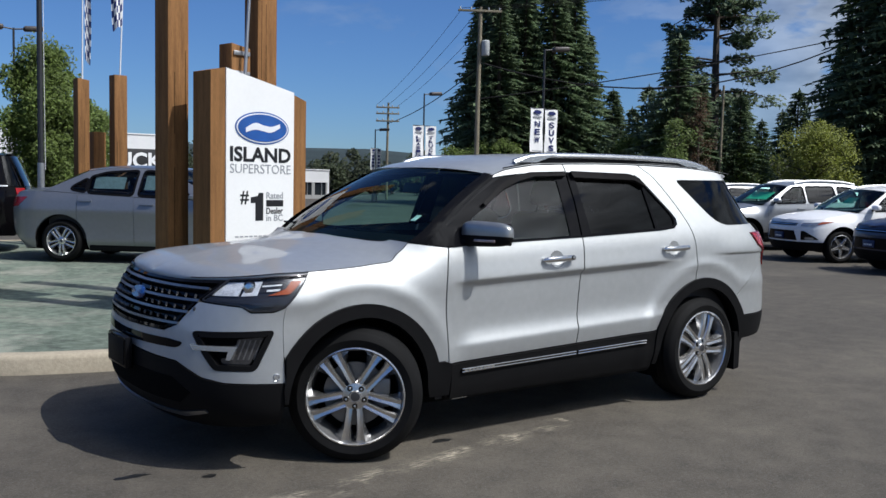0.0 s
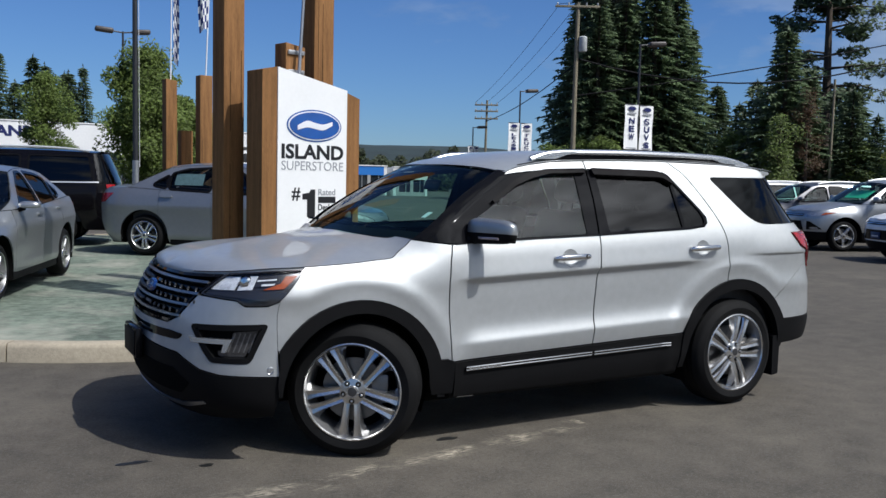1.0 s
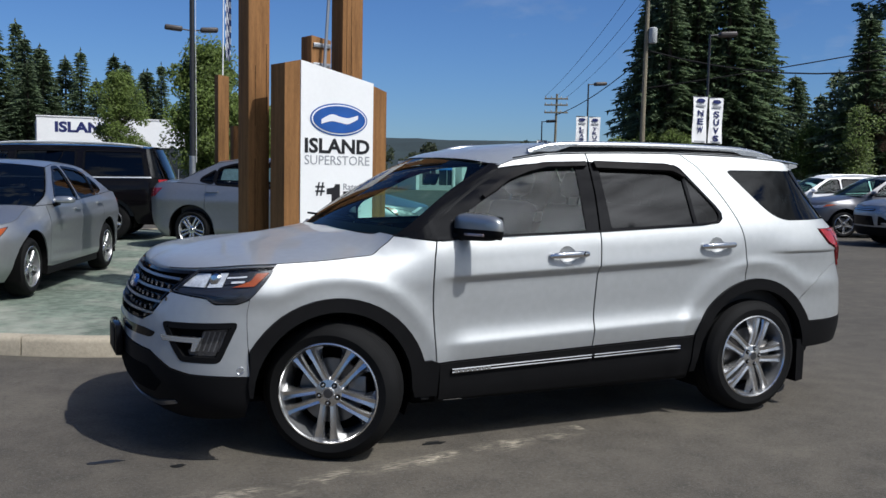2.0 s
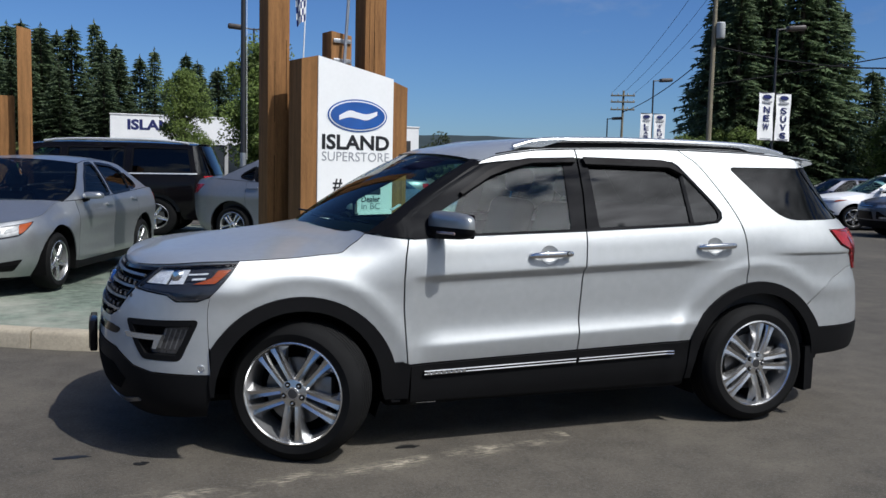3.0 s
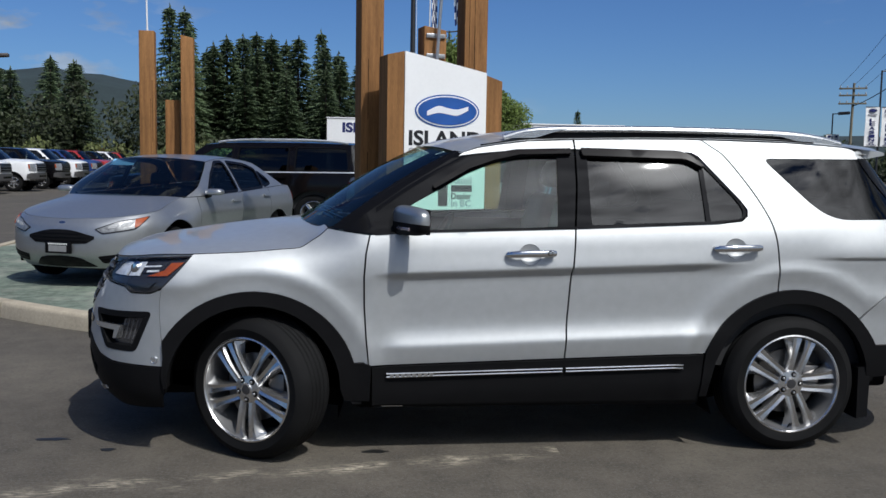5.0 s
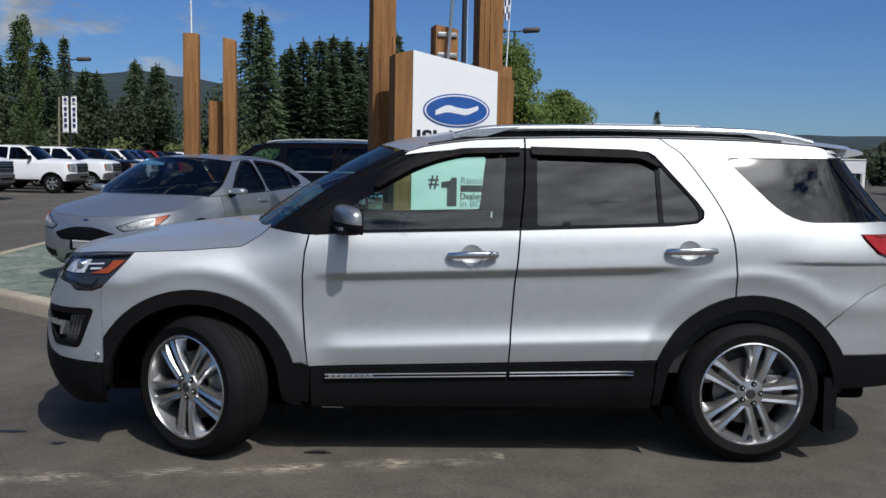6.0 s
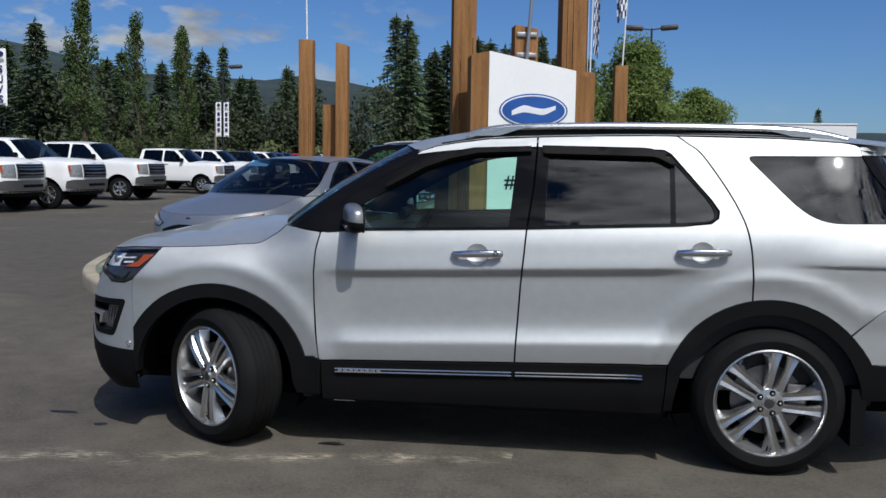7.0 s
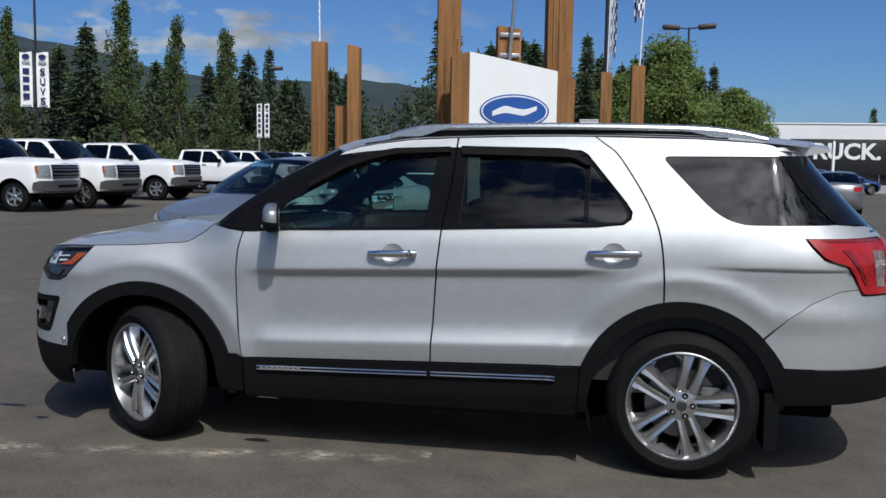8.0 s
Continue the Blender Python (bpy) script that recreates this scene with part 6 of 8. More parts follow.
        part("mirror_shell", bm, body if not s.get("black_mirror") else TRIM_BLACK, mr)
        part("mirror_arm", tube([(0, -sgn * 0.05, -0.03), (0.0, -sgn * 0.15, -0.07)], 0.025, 6), TRIM_BLACK, mr)
    for k, hx in enumerate(s["handles"]):
        z = top(hx) - 0.10
        pair("door_handle", sk, rounded([(hx - 0.10, z - 0.012), (hx + 0.10, z - 0.012), (hx + 0.10, z + 0.016), (hx - 0.10, z + 0.016)], 0.012, 2), s.get("handle_mat", body), car, off=0.03, thick=0.03, step=0.04, gap=0)
    # face: lamps, grille, intakes
    for nm, poly, mat, off in s["face"]:
        uu = [(sk.u0 - 0.002 if u == "mid" else sk.uy(u, z), z) for u, z in poly]
        centre = any(u == "mid" for u, z in poly)
        if centre:
            part(nm, skin_panel(sk, uu, both=True, off=off, gap=0, thick=0.02, step=0.07), mat, car)
        else:
            pair(nm, sk, rounded(uu, 0.015, 2), mat, car, off=off, gap=0, thick=0.02, step=0.05)
    for nm, poly, mat, off in s["back"]:
        uu = [(sk.u1 + 0.002 if u == "mid" else u, z) for u, z in poly]
        if any(u == "mid" for u, z in poly):
            part(nm, skin_panel(sk, uu, both=True, off=off, gap=0, thick=0.02, step=0.07), mat, car)
        else:
            pair(nm, sk, uu, mat, car, off=off, gap=0, thick=0.02, step=0.05)
    if black_low:
        for a, b in ((sk.u0 - 0.002, -arch + 0.01), (arch - 0.01, wb - arch + 0.01), (wb + arch - 0.01, sk.u1 + 0.002)):
            us2 = list(np.linspace(a, b, 12))
            poly = [(u, zb - 0.02) for u in us2] + [(u, zb + 0.16) for u in us2[::-1]]
            part("lower_cladding", skin_panel(sk, poly, off=0.008, both=True, gap=0, thick=0.02, step=0.1), CLADDING, car)
    if stripe:
        pair("belt_strip", sk, [(A0[0] + 0.3, top(1) + 0.004), (C0[0], top(C0[0]) + 0.004), (C0[0], top(C0[0]) + 0.026), (A0[0] + 0.3, top(1) + 0.026)], STRIP, car, off=0.006, gap=0, thick=0.01, step=0.15)
    if rails:
        for sgn in (-1, 1):
            part("roof_rail", tube([(x, sgn * (sk.half(x, rail(x)) - 0.07), rail(x) + 0.012 + 0.05 * math.sin(math.pi * min(1, max(0, (x - A1[0] - 0.2) / (C1[0] - A1[0] - 0.3)))) ** 0.35) for x in np.linspace(A1[0] + 0.22, C1[0] - 0.12, 14)], 0.024, 6), STRIP, car)
    if plate:
        p = sk.at(sk.u0, plate[0], 0.02)
        q = part("front_plate", box((p.x - 0.012, -0.15, plate[0] - 0.065), (p.x + 0.02, 0.15, plate[0] + 0.065), 0.006), plate[1], car, "dealer plate with unreadable bars")
        if plate[1] is TRIM_BLACK:
            part("plate_field", box((p.x - 0.015, -0.105, plate[0] - 0.045), (p.x - 0.012, 0.105, plate[0] + 0.022)), PLATE_GREY, q, flat=True)
        for k in range(5 if plate[1] is not TRIM_BLACK else 9):
            a, w, h = (-0.11 + k * 0.046, 0.030, 0.030) if plate[1] is not TRIM_BLACK else (-0.115 + k * 0.026, 0.016, 0.016)
            part("plate_bar", box((p.x - 0.015, a, plate[0] + plate[2]), (p.x - 0.012, a + w, plate[0] + plate[2] + h)), PAPER, q, flat=True)
    if s.get("badge"):
        x, z = s["badge"]
        bm = bmesh.new()
        lathe_into(bm, [(0.0005, -0.006), (0.020, -0.006), (0.026, 0.004)], 18, pose(x, 0, z, 0, 30, 0) @ pose(0, 0, 0, 0, 0, -90) @ Matrix.Diagonal((1.7, 1, 0.7, 1)))
        part("badge", bm, PLATE_BLUE, car)
    if sign:
        x, y, z, w, h, mat = sign
        part("windscreen_card", box((-0.003, -w / 2, -h / 2), (0.003, w / 2, h / 2), 0, pose(x, y, z, 0, 55, 0)), mat, car, flat=True)
    for x, z, w, h in cards:
        lean = math.degrees(math.atan2(sk.half(x, z - 0.1) - sk.half(x, z + 0.1), 0.2))
        part("price_sheet", box((-w / 2, -0.002, -h / 2), (w / 2, 0.002, h / 2), 0, pose(x, sk.half(x, z) - 0.035, z, lean, 0, 0)), PAPER_GREEN, car, "pale price sheet behind the window", flat=True)
    return car


SEDAN = dict(
    step=0.05,
    wb=2.65, R=0.318, zb=0.20, xb=2.95, xa=-0.12,
    nose=[(0.18, -0.74), (0.30, -0.86), (0.45, -0.89), (0.58, -0.885), (0.70, -0.84), (0.80, -0.72), (0.88, -0.60)],
    tail=[(0.22, 3.45), (0.40, 3.60), (0.75, 3.64), (0.95, 3.60), (1.06, 3.52)],
    wid=[(0.18, 0.80), (0.27, 0.868), (0.34, 0.886), (0.42, 0.884), (0.55, 0.890), (0.66, 0.898), (0.74, 0.910), (0.78, 0.913), (0.84, 0.902), (0.94, 0.880), (1.02, 0.848), (1.20, 0.755), (1.36, 0.655), (1.45, 0.57)],
    widf=[(0.18, 0.78), (0.32, 0.865), (0.50, 0.895), (0.64, 0.895), (0.74, 0.865), (0.82, 0.815), (0.90, 0.745), (0.97, 0.70)],
    hood=[(-1.12, 0.735), (-0.75, 0.755), (-0.35, 0.815), (0.0, 0.885), (0.20, 0.925), (0.30, 0.948)],
    hood_c=[(-0.79, 0.742), (-0.60, 0.790), (-0.2, 0.905), (0.08, 0.978)],
    belt=[(0.50, 0.958), (1.5, 0.985), (2.4, 1.025), (2.80, 1.045)],
    deck=[(2.95, 1.050), (3.30, 1.030), (3.95, 1.010)], deck_c=[(3.58, 1.03), (3.35, 1.085), (3.05, 1.105)],
    cabin=[(0.34, 0.955), (1.04, 1.378), (2.32, 1.365), (2.92, 1.056)], rail=[(1.05, 1.375), (1.35, 1.412), (1.75, 1.420), (2.1, 1.400), (2.40, 1.350)],
    windows=[[(0.70, 0.988), (1.50, 1.010), (1.47, 1.375), (1.25, 1.368), (0.98, 1.215)], [(1.585, 1.012), (2.26, 1.040), (2.26, 1.275), (2.02, 1.345), (1.56, 1.377)], [(2.295, 1.045), (2.52, 1.085), (2.50, 1.13), (2.295, 1.255)]],
    glass=[GLASS_SALOON, GLASS_SALOON, GLASS_SALOON], seams=[0.47, 1.55, 2.40], handles=[1.36, 2.28], seat=0.42, badge=(-0.835, 0.700), mirror=0.74, mirror_up=0.045, n=2.45, ws=SALOON_WS, bow=0.2, bow_r=0.14,
    face=[("grille", [("mid", 0.628), (0.10, 0.626), (0.19, 0.612), (0.385, 0.560), (0.385, 0.530), (0.30, 0.482), ("mid", 0.470)], CLADDING, 0.004),
          ("grille_blade", [("mid", 0.590), (0.24, 0.585), (0.24, 0.580), ("mid", 0.584)], TRIM_BLACK, 0.010), ("grille_blade", [("mid", 0.550), (0.34, 0.547), (0.34, 0.542), ("mid", 0.544)], TRIM_BLACK, 0.010), ("grille_blade", [("mid", 0.510), (0.31, 0.511), (0.31, 0.506), ("mid", 0.504)], TRIM_BLACK, 0.010),
          ("lower_intake", [("mid", 0.345), (0.16, 0.336), (0.24, 0.320), (0.36, 0.225), ("mid", 0.215)], TRIM_BLACK, 0.004), ("side_intake", [(0.41, 0.343), (0.75, 0.396), (0.665, 0.275), (0.44, 0.267)], CLADDING, 0.004),
          ("intake_blade", [(0.43, 0.312), (0.705, 0.338), (0.70, 0.330), (0.43, 0.304)], TRIM_BLACK, 0.010),
          ("headlamp_frame", [(0.375, 0.636), (0.46, 0.580), (0.73, 0.630), (0.787, 0.772), (0.58, 0.724)], LAMP_DARK, 0.004), ("headlamp", [(0.40, 0.632), (0.465, 0.596), (0.722, 0.644), (0.776, 0.756), (0.58, 0.710)], LAMP_SHADE, 0.009), ("lamp_reflector", [(0.50, 0.640), (0.59, 0.655), (0.60, 0.690), (0.52, 0.676)], LAMP_CELL, 0.012), ("lamp_reflector", [(0.615, 0.660), (0.70, 0.678), (0.71, 0.718), (0.625, 0.700)], LAMP_CELL, 0.012), ("amber_reflector", [(0.722, 0.648), (0.752, 0.668), (0.780, 0.760), (0.705, 0.736)], AMBER, 0.014)],
    back=[("tail_lamp", [(3.16, 0.96), (3.52, 0.95), (3.52, 0.80), (3.30, 0.82)], RED_LENS, 0.006)])

BOXY = dict(
    wb=3.33, R=0.40, zb=0.34, xb=3.95, xa=-0.25, wagon=True, rim=0.64, handle_mat=None,
    nose=[(0.30, -0.88), (0.50, -0.96), (0.95, -0.955), (1.05, -0.90), (1.13, -0.80)],
    tail=[(0.32, 4.25), (0.60, 4.38), (1.20, 4.36), (1.55, 4.25), (1.90, 4.12)],
    wid=[(0.30, 0.92), (0.50, 0.97), (0.90, 1.00), (1.12, 0.99), (1.24, 0.962), (1.50, 0.885), (1.75, 0.80), (1.88, 0.74), (1.95, 0.68)],
    hood=[(-1.25, 1.050), (-0.6, 1.075), (0.0, 1.130), (0.42, 1.190)], hood_c=[(-0.90, 1.06), (-0.6, 1.14), (0.2, 1.22)],
    belt=[(0.55, 1.205), (3.95, 1.245), (4.95, 1.25)],
    cabin=[(0.50, 1.205), (1.20, 1.800), (4.02, 1.835), (4.15, 1.25)], rail=[(1.1, 1.78), (1.4, 1.83), (2.2, 1.862), (3.4, 1.860), (4.1, 1.825)],
    windows=[[(0.86, 1.245), (1.74, 1.255), (1.74, 1.745), (1.38, 1.73), (1.12, 1.55)], [(1.86, 1.257), (2.82, 1.265), (2.82, 1.765), (1.86, 1.755)], [(2.96, 1.270), (3.98, 1.285), (3.90, 1.760), (2.96, 1.765)]],
    glass=[GLASS_CLEAR, GLASS_DARK, GLASS_DARK], seams=[0.60, 1.80, 2.90], handles=[1.62, 2.72], bow=0.14, bow_r=0.05,
    face=[("grille", [("mid", 0.985), (0.56, 0.985), (0.54, 0.74), ("mid", 0.73)], CHROME, 0.008), ("grille_backing", [("mid", 0.955), (0.52, 0.955), (0.505, 0.77), ("mid", 0.76)], TRIM_BLACK, 0.012),
          ("grille_blade", [("mid", 0.872), (0.51, 0.872), (0.51, 0.85), ("mid", 0.85)], CHROME, 0.018), ("headlamp", [(0.62, 0.78), (0.90, 0.80), (0.93, 0.98), (0.62, 0.985)], LAMP_BED, 0.006), ("amber_reflector", [(0.86, 0.82), (0.925, 0.84), (0.935, 0.975), (0.87, 0.975)], AMBER, 0.010),
          ("lower_intake", [("mid", 0.60), (0.62, 0.60), (0.60, 0.44), ("mid", 0.44)], TRIM_BLACK, 0.004)],
    back=[("tail_lamp", [(4.30, 1.22), (4.52, 1.22), (4.52, 0.98), (4.34, 0.98)], RED_LENS, 0.012)])
BOXY["handle_mat"] = BLACK_PAINT

CROSSOVER = dict(
    wb=2.69, R=0.345, zb=0.27, xb=2.95, xa=-0.2, wagon=True, rim=0.70,
    nose=[(0.22, -0.76), (0.40, -0.87), (0.62, -0.885), (0.80, -0.86), (0.92, -0.76), (1.0, -0.65)],
    tail=[(0.28, 3.45), (0.55, 3.60), (1.0, 3.58), (1.35, 3.42), (1.60, 3.28)],
    wid=[(0.22, 0.83), (0.42, 0.895), (0.70, 0.915), (0.92, 0.915), (1.04, 0.89), (1.14, 0.86), (1.35, 0.765), (1.52, 0.68), (1.62, 0.60)],
    widf=[(0.22, 0.81), (0.42, 0.89), (0.70, 0.905), (0.84, 0.885), (0.94, 0.83), (1.04, 0.74), (1.1, 0.70)],
    hood=[(-1.20, 0.870), (-0.7, 0.890), (-0.2, 0.950), (0.15, 1.005), (0.34, 1.045)], hood_c=[(-0.84, 0.88), (-0.6, 0.975), (0.12, 1.085)],
    belt=[(0.48, 1.055), (1.6, 1.095), (2.6, 1.140), (3.95, 1.170)],
    cabin=[(0.40, 1.062), (1.12, 1.505), (3.12, 1.535), (3.30, 1.165)], rail=[(1.05, 1.49), (1.35, 1.545), (1.9, 1.580), (2.6, 1.570), (3.2, 1.525)],
    windows=[[(0.72, 1.095), (1.52, 1.125), (1.50, 1.500), (1.25, 1.480), (0.98, 1.315)], [(1.60, 1.127), (2.38, 1.160), (2.34, 1.515), (1.58, 1.505)], [(2.46, 1.170), (2.98, 1.215), (2.86, 1.49), (2.44, 1.51)]],
    glass=[GLASS_CLEAR, GLASS_DARK, GLASS_DARK], seams=[0.50, 1.56, 2.42], handles=[1.38, 2.28], bow=0.18, bow_r=0.08,
    face=[("grille", [("mid", 0.815), (0.50, 0.815), (0.48, 0.765), ("mid", 0.76)], TRIM_BLACK, 0.006), ("lower_grille", [("mid", 0.660), (0.44, 0.660), (0.52, 0.46), ("mid", 0.46)], TRIM_BLACK, 0.006),
          ("grille_bar", [("mid", 0.795), (0.49, 0.795), (0.485, 0.785), ("mid", 0.785)], CHROME, 0.012), ("headlamp", [(0.58, 0.755), (0.80, 0.765), (0.905, 0.870), (0.60, 0.825)], LAMP_BED, 0.006), ("amber_reflector", [(0.82, 0.790), (0.90, 0.862), (0.84, 0.855)], AMBER, 0.010),
          ("side_intake", [(0.60, 0.660), (0.66, 0.660), (0.85, 0.49), (0.60, 0.47)], TRIM_BLACK, 0.006), ("fog_lamp", [(0.68, 0.53), (0.80, 0.53), (0.81, 0.49), (0.67, 0.49)], LAMP_BED, 0.012)],
    back=[("tail_lamp", [(3.15, 1.15), (3.5, 1.15), (3.5, 0.98), (3.25, 0.98)], RED_LENS, 0.01)])

PICKUP = dict(
    wb=4.06, R=0.415, zb=0.52, xb=4.9, xa=-0.30, n=3.4, rim=0.60, mirror=1.5, black_mirror=True,
    nose=[(0.45, -0.86), (0.60, -0.96), (1.18, -0.945), (1.30, -0.90), (1.40, -0.80)],
    tail=[(0.50, 5.20), (0.70, 5.30), (1.40, 5.30)],
    wid=[(0.45, 0.92), (0.62, 0.98), (0.95, 1.01), (1.25, 1.01), (1.36, 0.985), (1.44, 0.955), (1.70, 0.86), (1.92, 0.775), (2.02, 0.71)],
    hood=[(-1.30, 1.315), (-0.7, 1.330), (0.0, 1.360), (0.50, 1.385)], hood_c=[(-0.91, 1.32), (-0.7, 1.40), (0.25, 1.47)],
    belt=[(0.62, 1.390), (2.95, 1.405), (3.05, 1.42), (5.9, 1.43)],
    cabin=[(0.58, 1.392), (1.18, 1.935), (2.86, 1.955), (2.98, 1.410)], rail=[(1.1, 1.915), (1.4, 1.955), (2.0, 1.975), (2.9, 1.955)],
    windows=[[(0.92, 1.425), (1.76, 1.430), (1.76, 1.900), (1.36, 1.885), (1.10, 1.69)], [(1.88, 1.430), (2.76, 1.435), (2.72, 1.900), (1.88, 1.905)]],
    glass=[GLASS_MID, GLASS_DARK], ws=GLASS_MID, seams=[0.66, 1.82, 2.92, 3.02], handles=[1.64, 2.72], handle_mat=TRIM_BLACK, bow=0.12, bow_r=0.03, bed=(3.05, 5.2, 1.42), seat=0.55,
    face=[("grille", [("mid", 1.270), (0.60, 1.270), (0.60, 0.90), ("mid", 0.90)], SMOKED_CHROME, 0.02), ("grille_backing", [("mid", 1.245), (0.575, 1.245), (0.575, 0.925), ("mid", 0.925)], CLADDING, 0.032),
          ("grille_bar", [("mid", 1.150), (0.56, 1.150), (0.56, 1.125), ("mid", 1.110)], SMOKED_CHROME, 0.046), ("grille_bar", [("mid", 1.045), (0.56, 1.045), (0.56, 1.020), ("mid", 1.005)], SMOKED_CHROME, 0.046), ("grille_bar", [("mid", 1.215), (0.56, 1.215), (0.56, 1.190), ("mid", 1.190)], SMOKED_CHROME, 0.046), ("grille_bar", [("mid", 0.965), (0.56, 0.965), (0.56, 0.945), ("mid", 0.945)], SMOKED_CHROME, 0.046),
          ("headlamp", [(0.64, 0.92), (0.95, 0.93), (0.96, 1.25), (0.64, 1.265)], LAMP_BED, 0.012), ("amber_reflector", [(0.925, 1.04), (0.958, 1.045), (0.962, 1.23), (0.93, 1.23)], AMBER, 0.018),
          # plain chrome bumper, darkened in its colour for the asphalt it reflects
          ("chrome_bumper", [("mid", 0.850), (0.90, 0.850), (0.975, 0.80), (0.96, 0.62), (0.80, 0.58), ("mid", 0.58)], SMOKED_CHROME, 0.05), ("air_dam", [("mid", 0.56), (0.90, 0.56), (0.86, 0.42), ("mid", 0.40)], CLADDING, 0.0),
          ("bumper_slot", [("mid", 0.74), (0.45, 0.74), (0.42, 0.66), ("mid", 0.66)], TRIM_BLACK, 0.056)],
    back=[("tail_lamp", [(5.3, 1.35), (5.5, 1.35), (5.5, 1.0), (5.3, 1.0)], RED_LENS, 0.01)])

PLATE_GREY = material("grey_plate_field", (0.22, 0.22, 0.22), 0.5, vary=0.1, scale=20)
GREEN_CARD = material("green_price_card", (0.10, 0.62, 0.36), 0.6)
PAPER_GREEN = material("pale_price_sheet", (0.55, 0.66, 0.58), 0.6, vary=0.15, scale=18)
BLUE_CARD = material("blue_white_card", (0.25, 0.55, 0.85), 0.5)
PLATE_BLUE = material("navy_year_plate", (0.01, 0.03, 0.10), 0.4)

lot_car(pose(-2.15, 5.20, 0.140, 0, 0, 70) @ Matrix.Diagonal((1, 1, 0.97, 1)), "sedan", SEDAN, SILVER_L, "silver compact saloon parked on the gravel island", "car", "saloons on the island",
        plate=(0.435, TRIM_BLACK, 0.03), sign=(0.920, 0.40, 1.350, 0.32, 0.13, BLUE_CARD))
lot_car(pose(3.87, 8.84, 0.13, 0, 0, 139) @ Matrix.Diagonal((1.085, 1.06, 1.06, 1)), "sedan", SEDAN, SILVER_B, "grey-silver large saloon parked behind the sign posts", "car", "saloons on the island", rims=(5, True), cards=((1.97, 1.19, 0.46, 0.20), (1.36, 1.20, 0.16, 0.24)))
lot_car(pose(-3.22, 14.20, 0.12, 0, 0, -16) @ Matrix.Diagonal((1.07, 1, 0.93, 1)), "large_suv", BOXY, BLACK_PAINT, "long black full-size SUV with silver roof rails and chrome belt strip", "SUV", stripe=True, rails=True, group="parked SUVs")

trucks = lot_car(pose(-13.3, 17.1, 0, 0, 0, 180), "pickup_truck", PICKUP, WHITE_PAINT, "white crew-cab pickup truck with chrome grille and bumper", "pickup truck", "row of pickups", rims=(6, False))
for x, y in ((-12.7, 19.3), (-13.5, 25.0)):
    copy_thing(trucks, pose(x, y, 0, 0, 0, 180))
for x, y, mat, word in ((-13.4, 31.8, WHITE_PAINT, "white"), (-13.2, 35.4, WHITE_PAINT, "white"), (-13.2, 39.0, BLACK_PAINT, "black"), (-13.3, 42.6, WHITE_PAINT, "white"), (-13.6, 46.6, BLUE_PAINT, "blue"), (-13.9, 51.0, RED_PAINT, "dark red"), (-14.1, 55.0, BLACK_PAINT, "black"), (-14.2, 59.2, WHITE_PAINT, "white"), (-14.4, 63.2, RED_PAINT, "dark red"), (-14.6, 67.4, BLACK_PAINT, "black")):
    lot_car(pose(x, y, 0, 0, 0, 180) @ Matrix.Diagonal((0.93, 0.97, 0.94, 1)), "pickup_truck", PICKUP, mat, word + " light-duty crew-cab pickup truck parked in the row", "pickup truck", "row of pickups", rims=(6, False))

lot_car(pose(16.2, 51.2, 0, 0, 0, 200) @ Matrix.Diagonal((1.02, 1.05, 0.92, 1)), "sedan", SEDAN, BLUE_PAINT, "dark blue saloon parked in front of the white sales building", "car", "cars before the sales building")
lot_car(pose(9.98, 29.0, 0, 0, 0, 257) @ Matrix.Diagonal((1, 0.97, 0.96, 1)), "sedan", SEDAN, SILVER_B, "grey-silver saloon parked tail-on near the sales building", "car", "cars before the sales building")
lot_car(pose(9.6, 31.6, 0, 0, 0, 80), "sedan", SEDAN, NAVY_PAINT, "dark blue saloon parked tail-on beyond the silver SUV", "car", "cars before the sales building")

# row of used cars beside the tall firs, noses towards the drive
def row_place(x, y, half):
    """Root of a car whose left front wheel stands at (x, y)."""
    a = radians(-24)
    return pose(x - half * math.sin(a), y + half * math.cos(a), 0, 0, 0, -24)


lot_car(row_place(15.3, 5.3, 0.88), "crossover", CROSSOVER, WHITE_PAINT, "white compact crossover with black lower trim and a blue year plate", "SUV", "row of used cars", plate=(0.55, PLATE_BLUE, -0.03), black_low=True, rails=True, sign=(0.86, 0.1, 1.30, 0.35, 0.22, GREEN_CARD))
lot_car(row_place(14.2, 2.7, 0.88), "crossover", CROSSOVER, NAVY_PAINT, "dark navy crossover with a year plate on its grille", "SUV", "row of used cars", plate=(0.55, PLATE_BLUE, -0.03), black_low=True)
lot_car(row_place(16.6, 8.5, 0.90) @ Matrix.Diagonal((1.02, 1.0, 1.06, 1)), "crossover", CROSSOVER, SILVER_L, "light silver crossover with a large green price card behind its windscreen", "SUV", "row of used cars", rails=True, black_low=True, sign=(0.80, 0.0, 1.27, 0.95, 0.30, GREEN_CARD))
lot_car(row_place(17.8, 11.6, 0.88), "crossover", CROSSOVER, DARKGREY_PAINT, "dark grey crossover in the used-car row", "SUV", "row of used cars", rails=True, black_low=True)
lot_car(row_place(18.9, 14.6, 0.88), "crossover", CROSSOVER, WHITE_PAINT, "white crossover further along the used-car row", "SUV", "row of used cars", black_low=True, rails=True)
lot_car(row_place(20.2, 17.8, 0.88), "sedan", SEDAN, NAVY_PAINT, "dark blue saloon at the end of the used-car row", "car", "row of used cars")
lot_car(row_place(24.5, 29.0, 0.88), "crossover", CROSSOVER, RED_PAINT, "dark red crossover far along the lot", "SUV", "row of used cars")


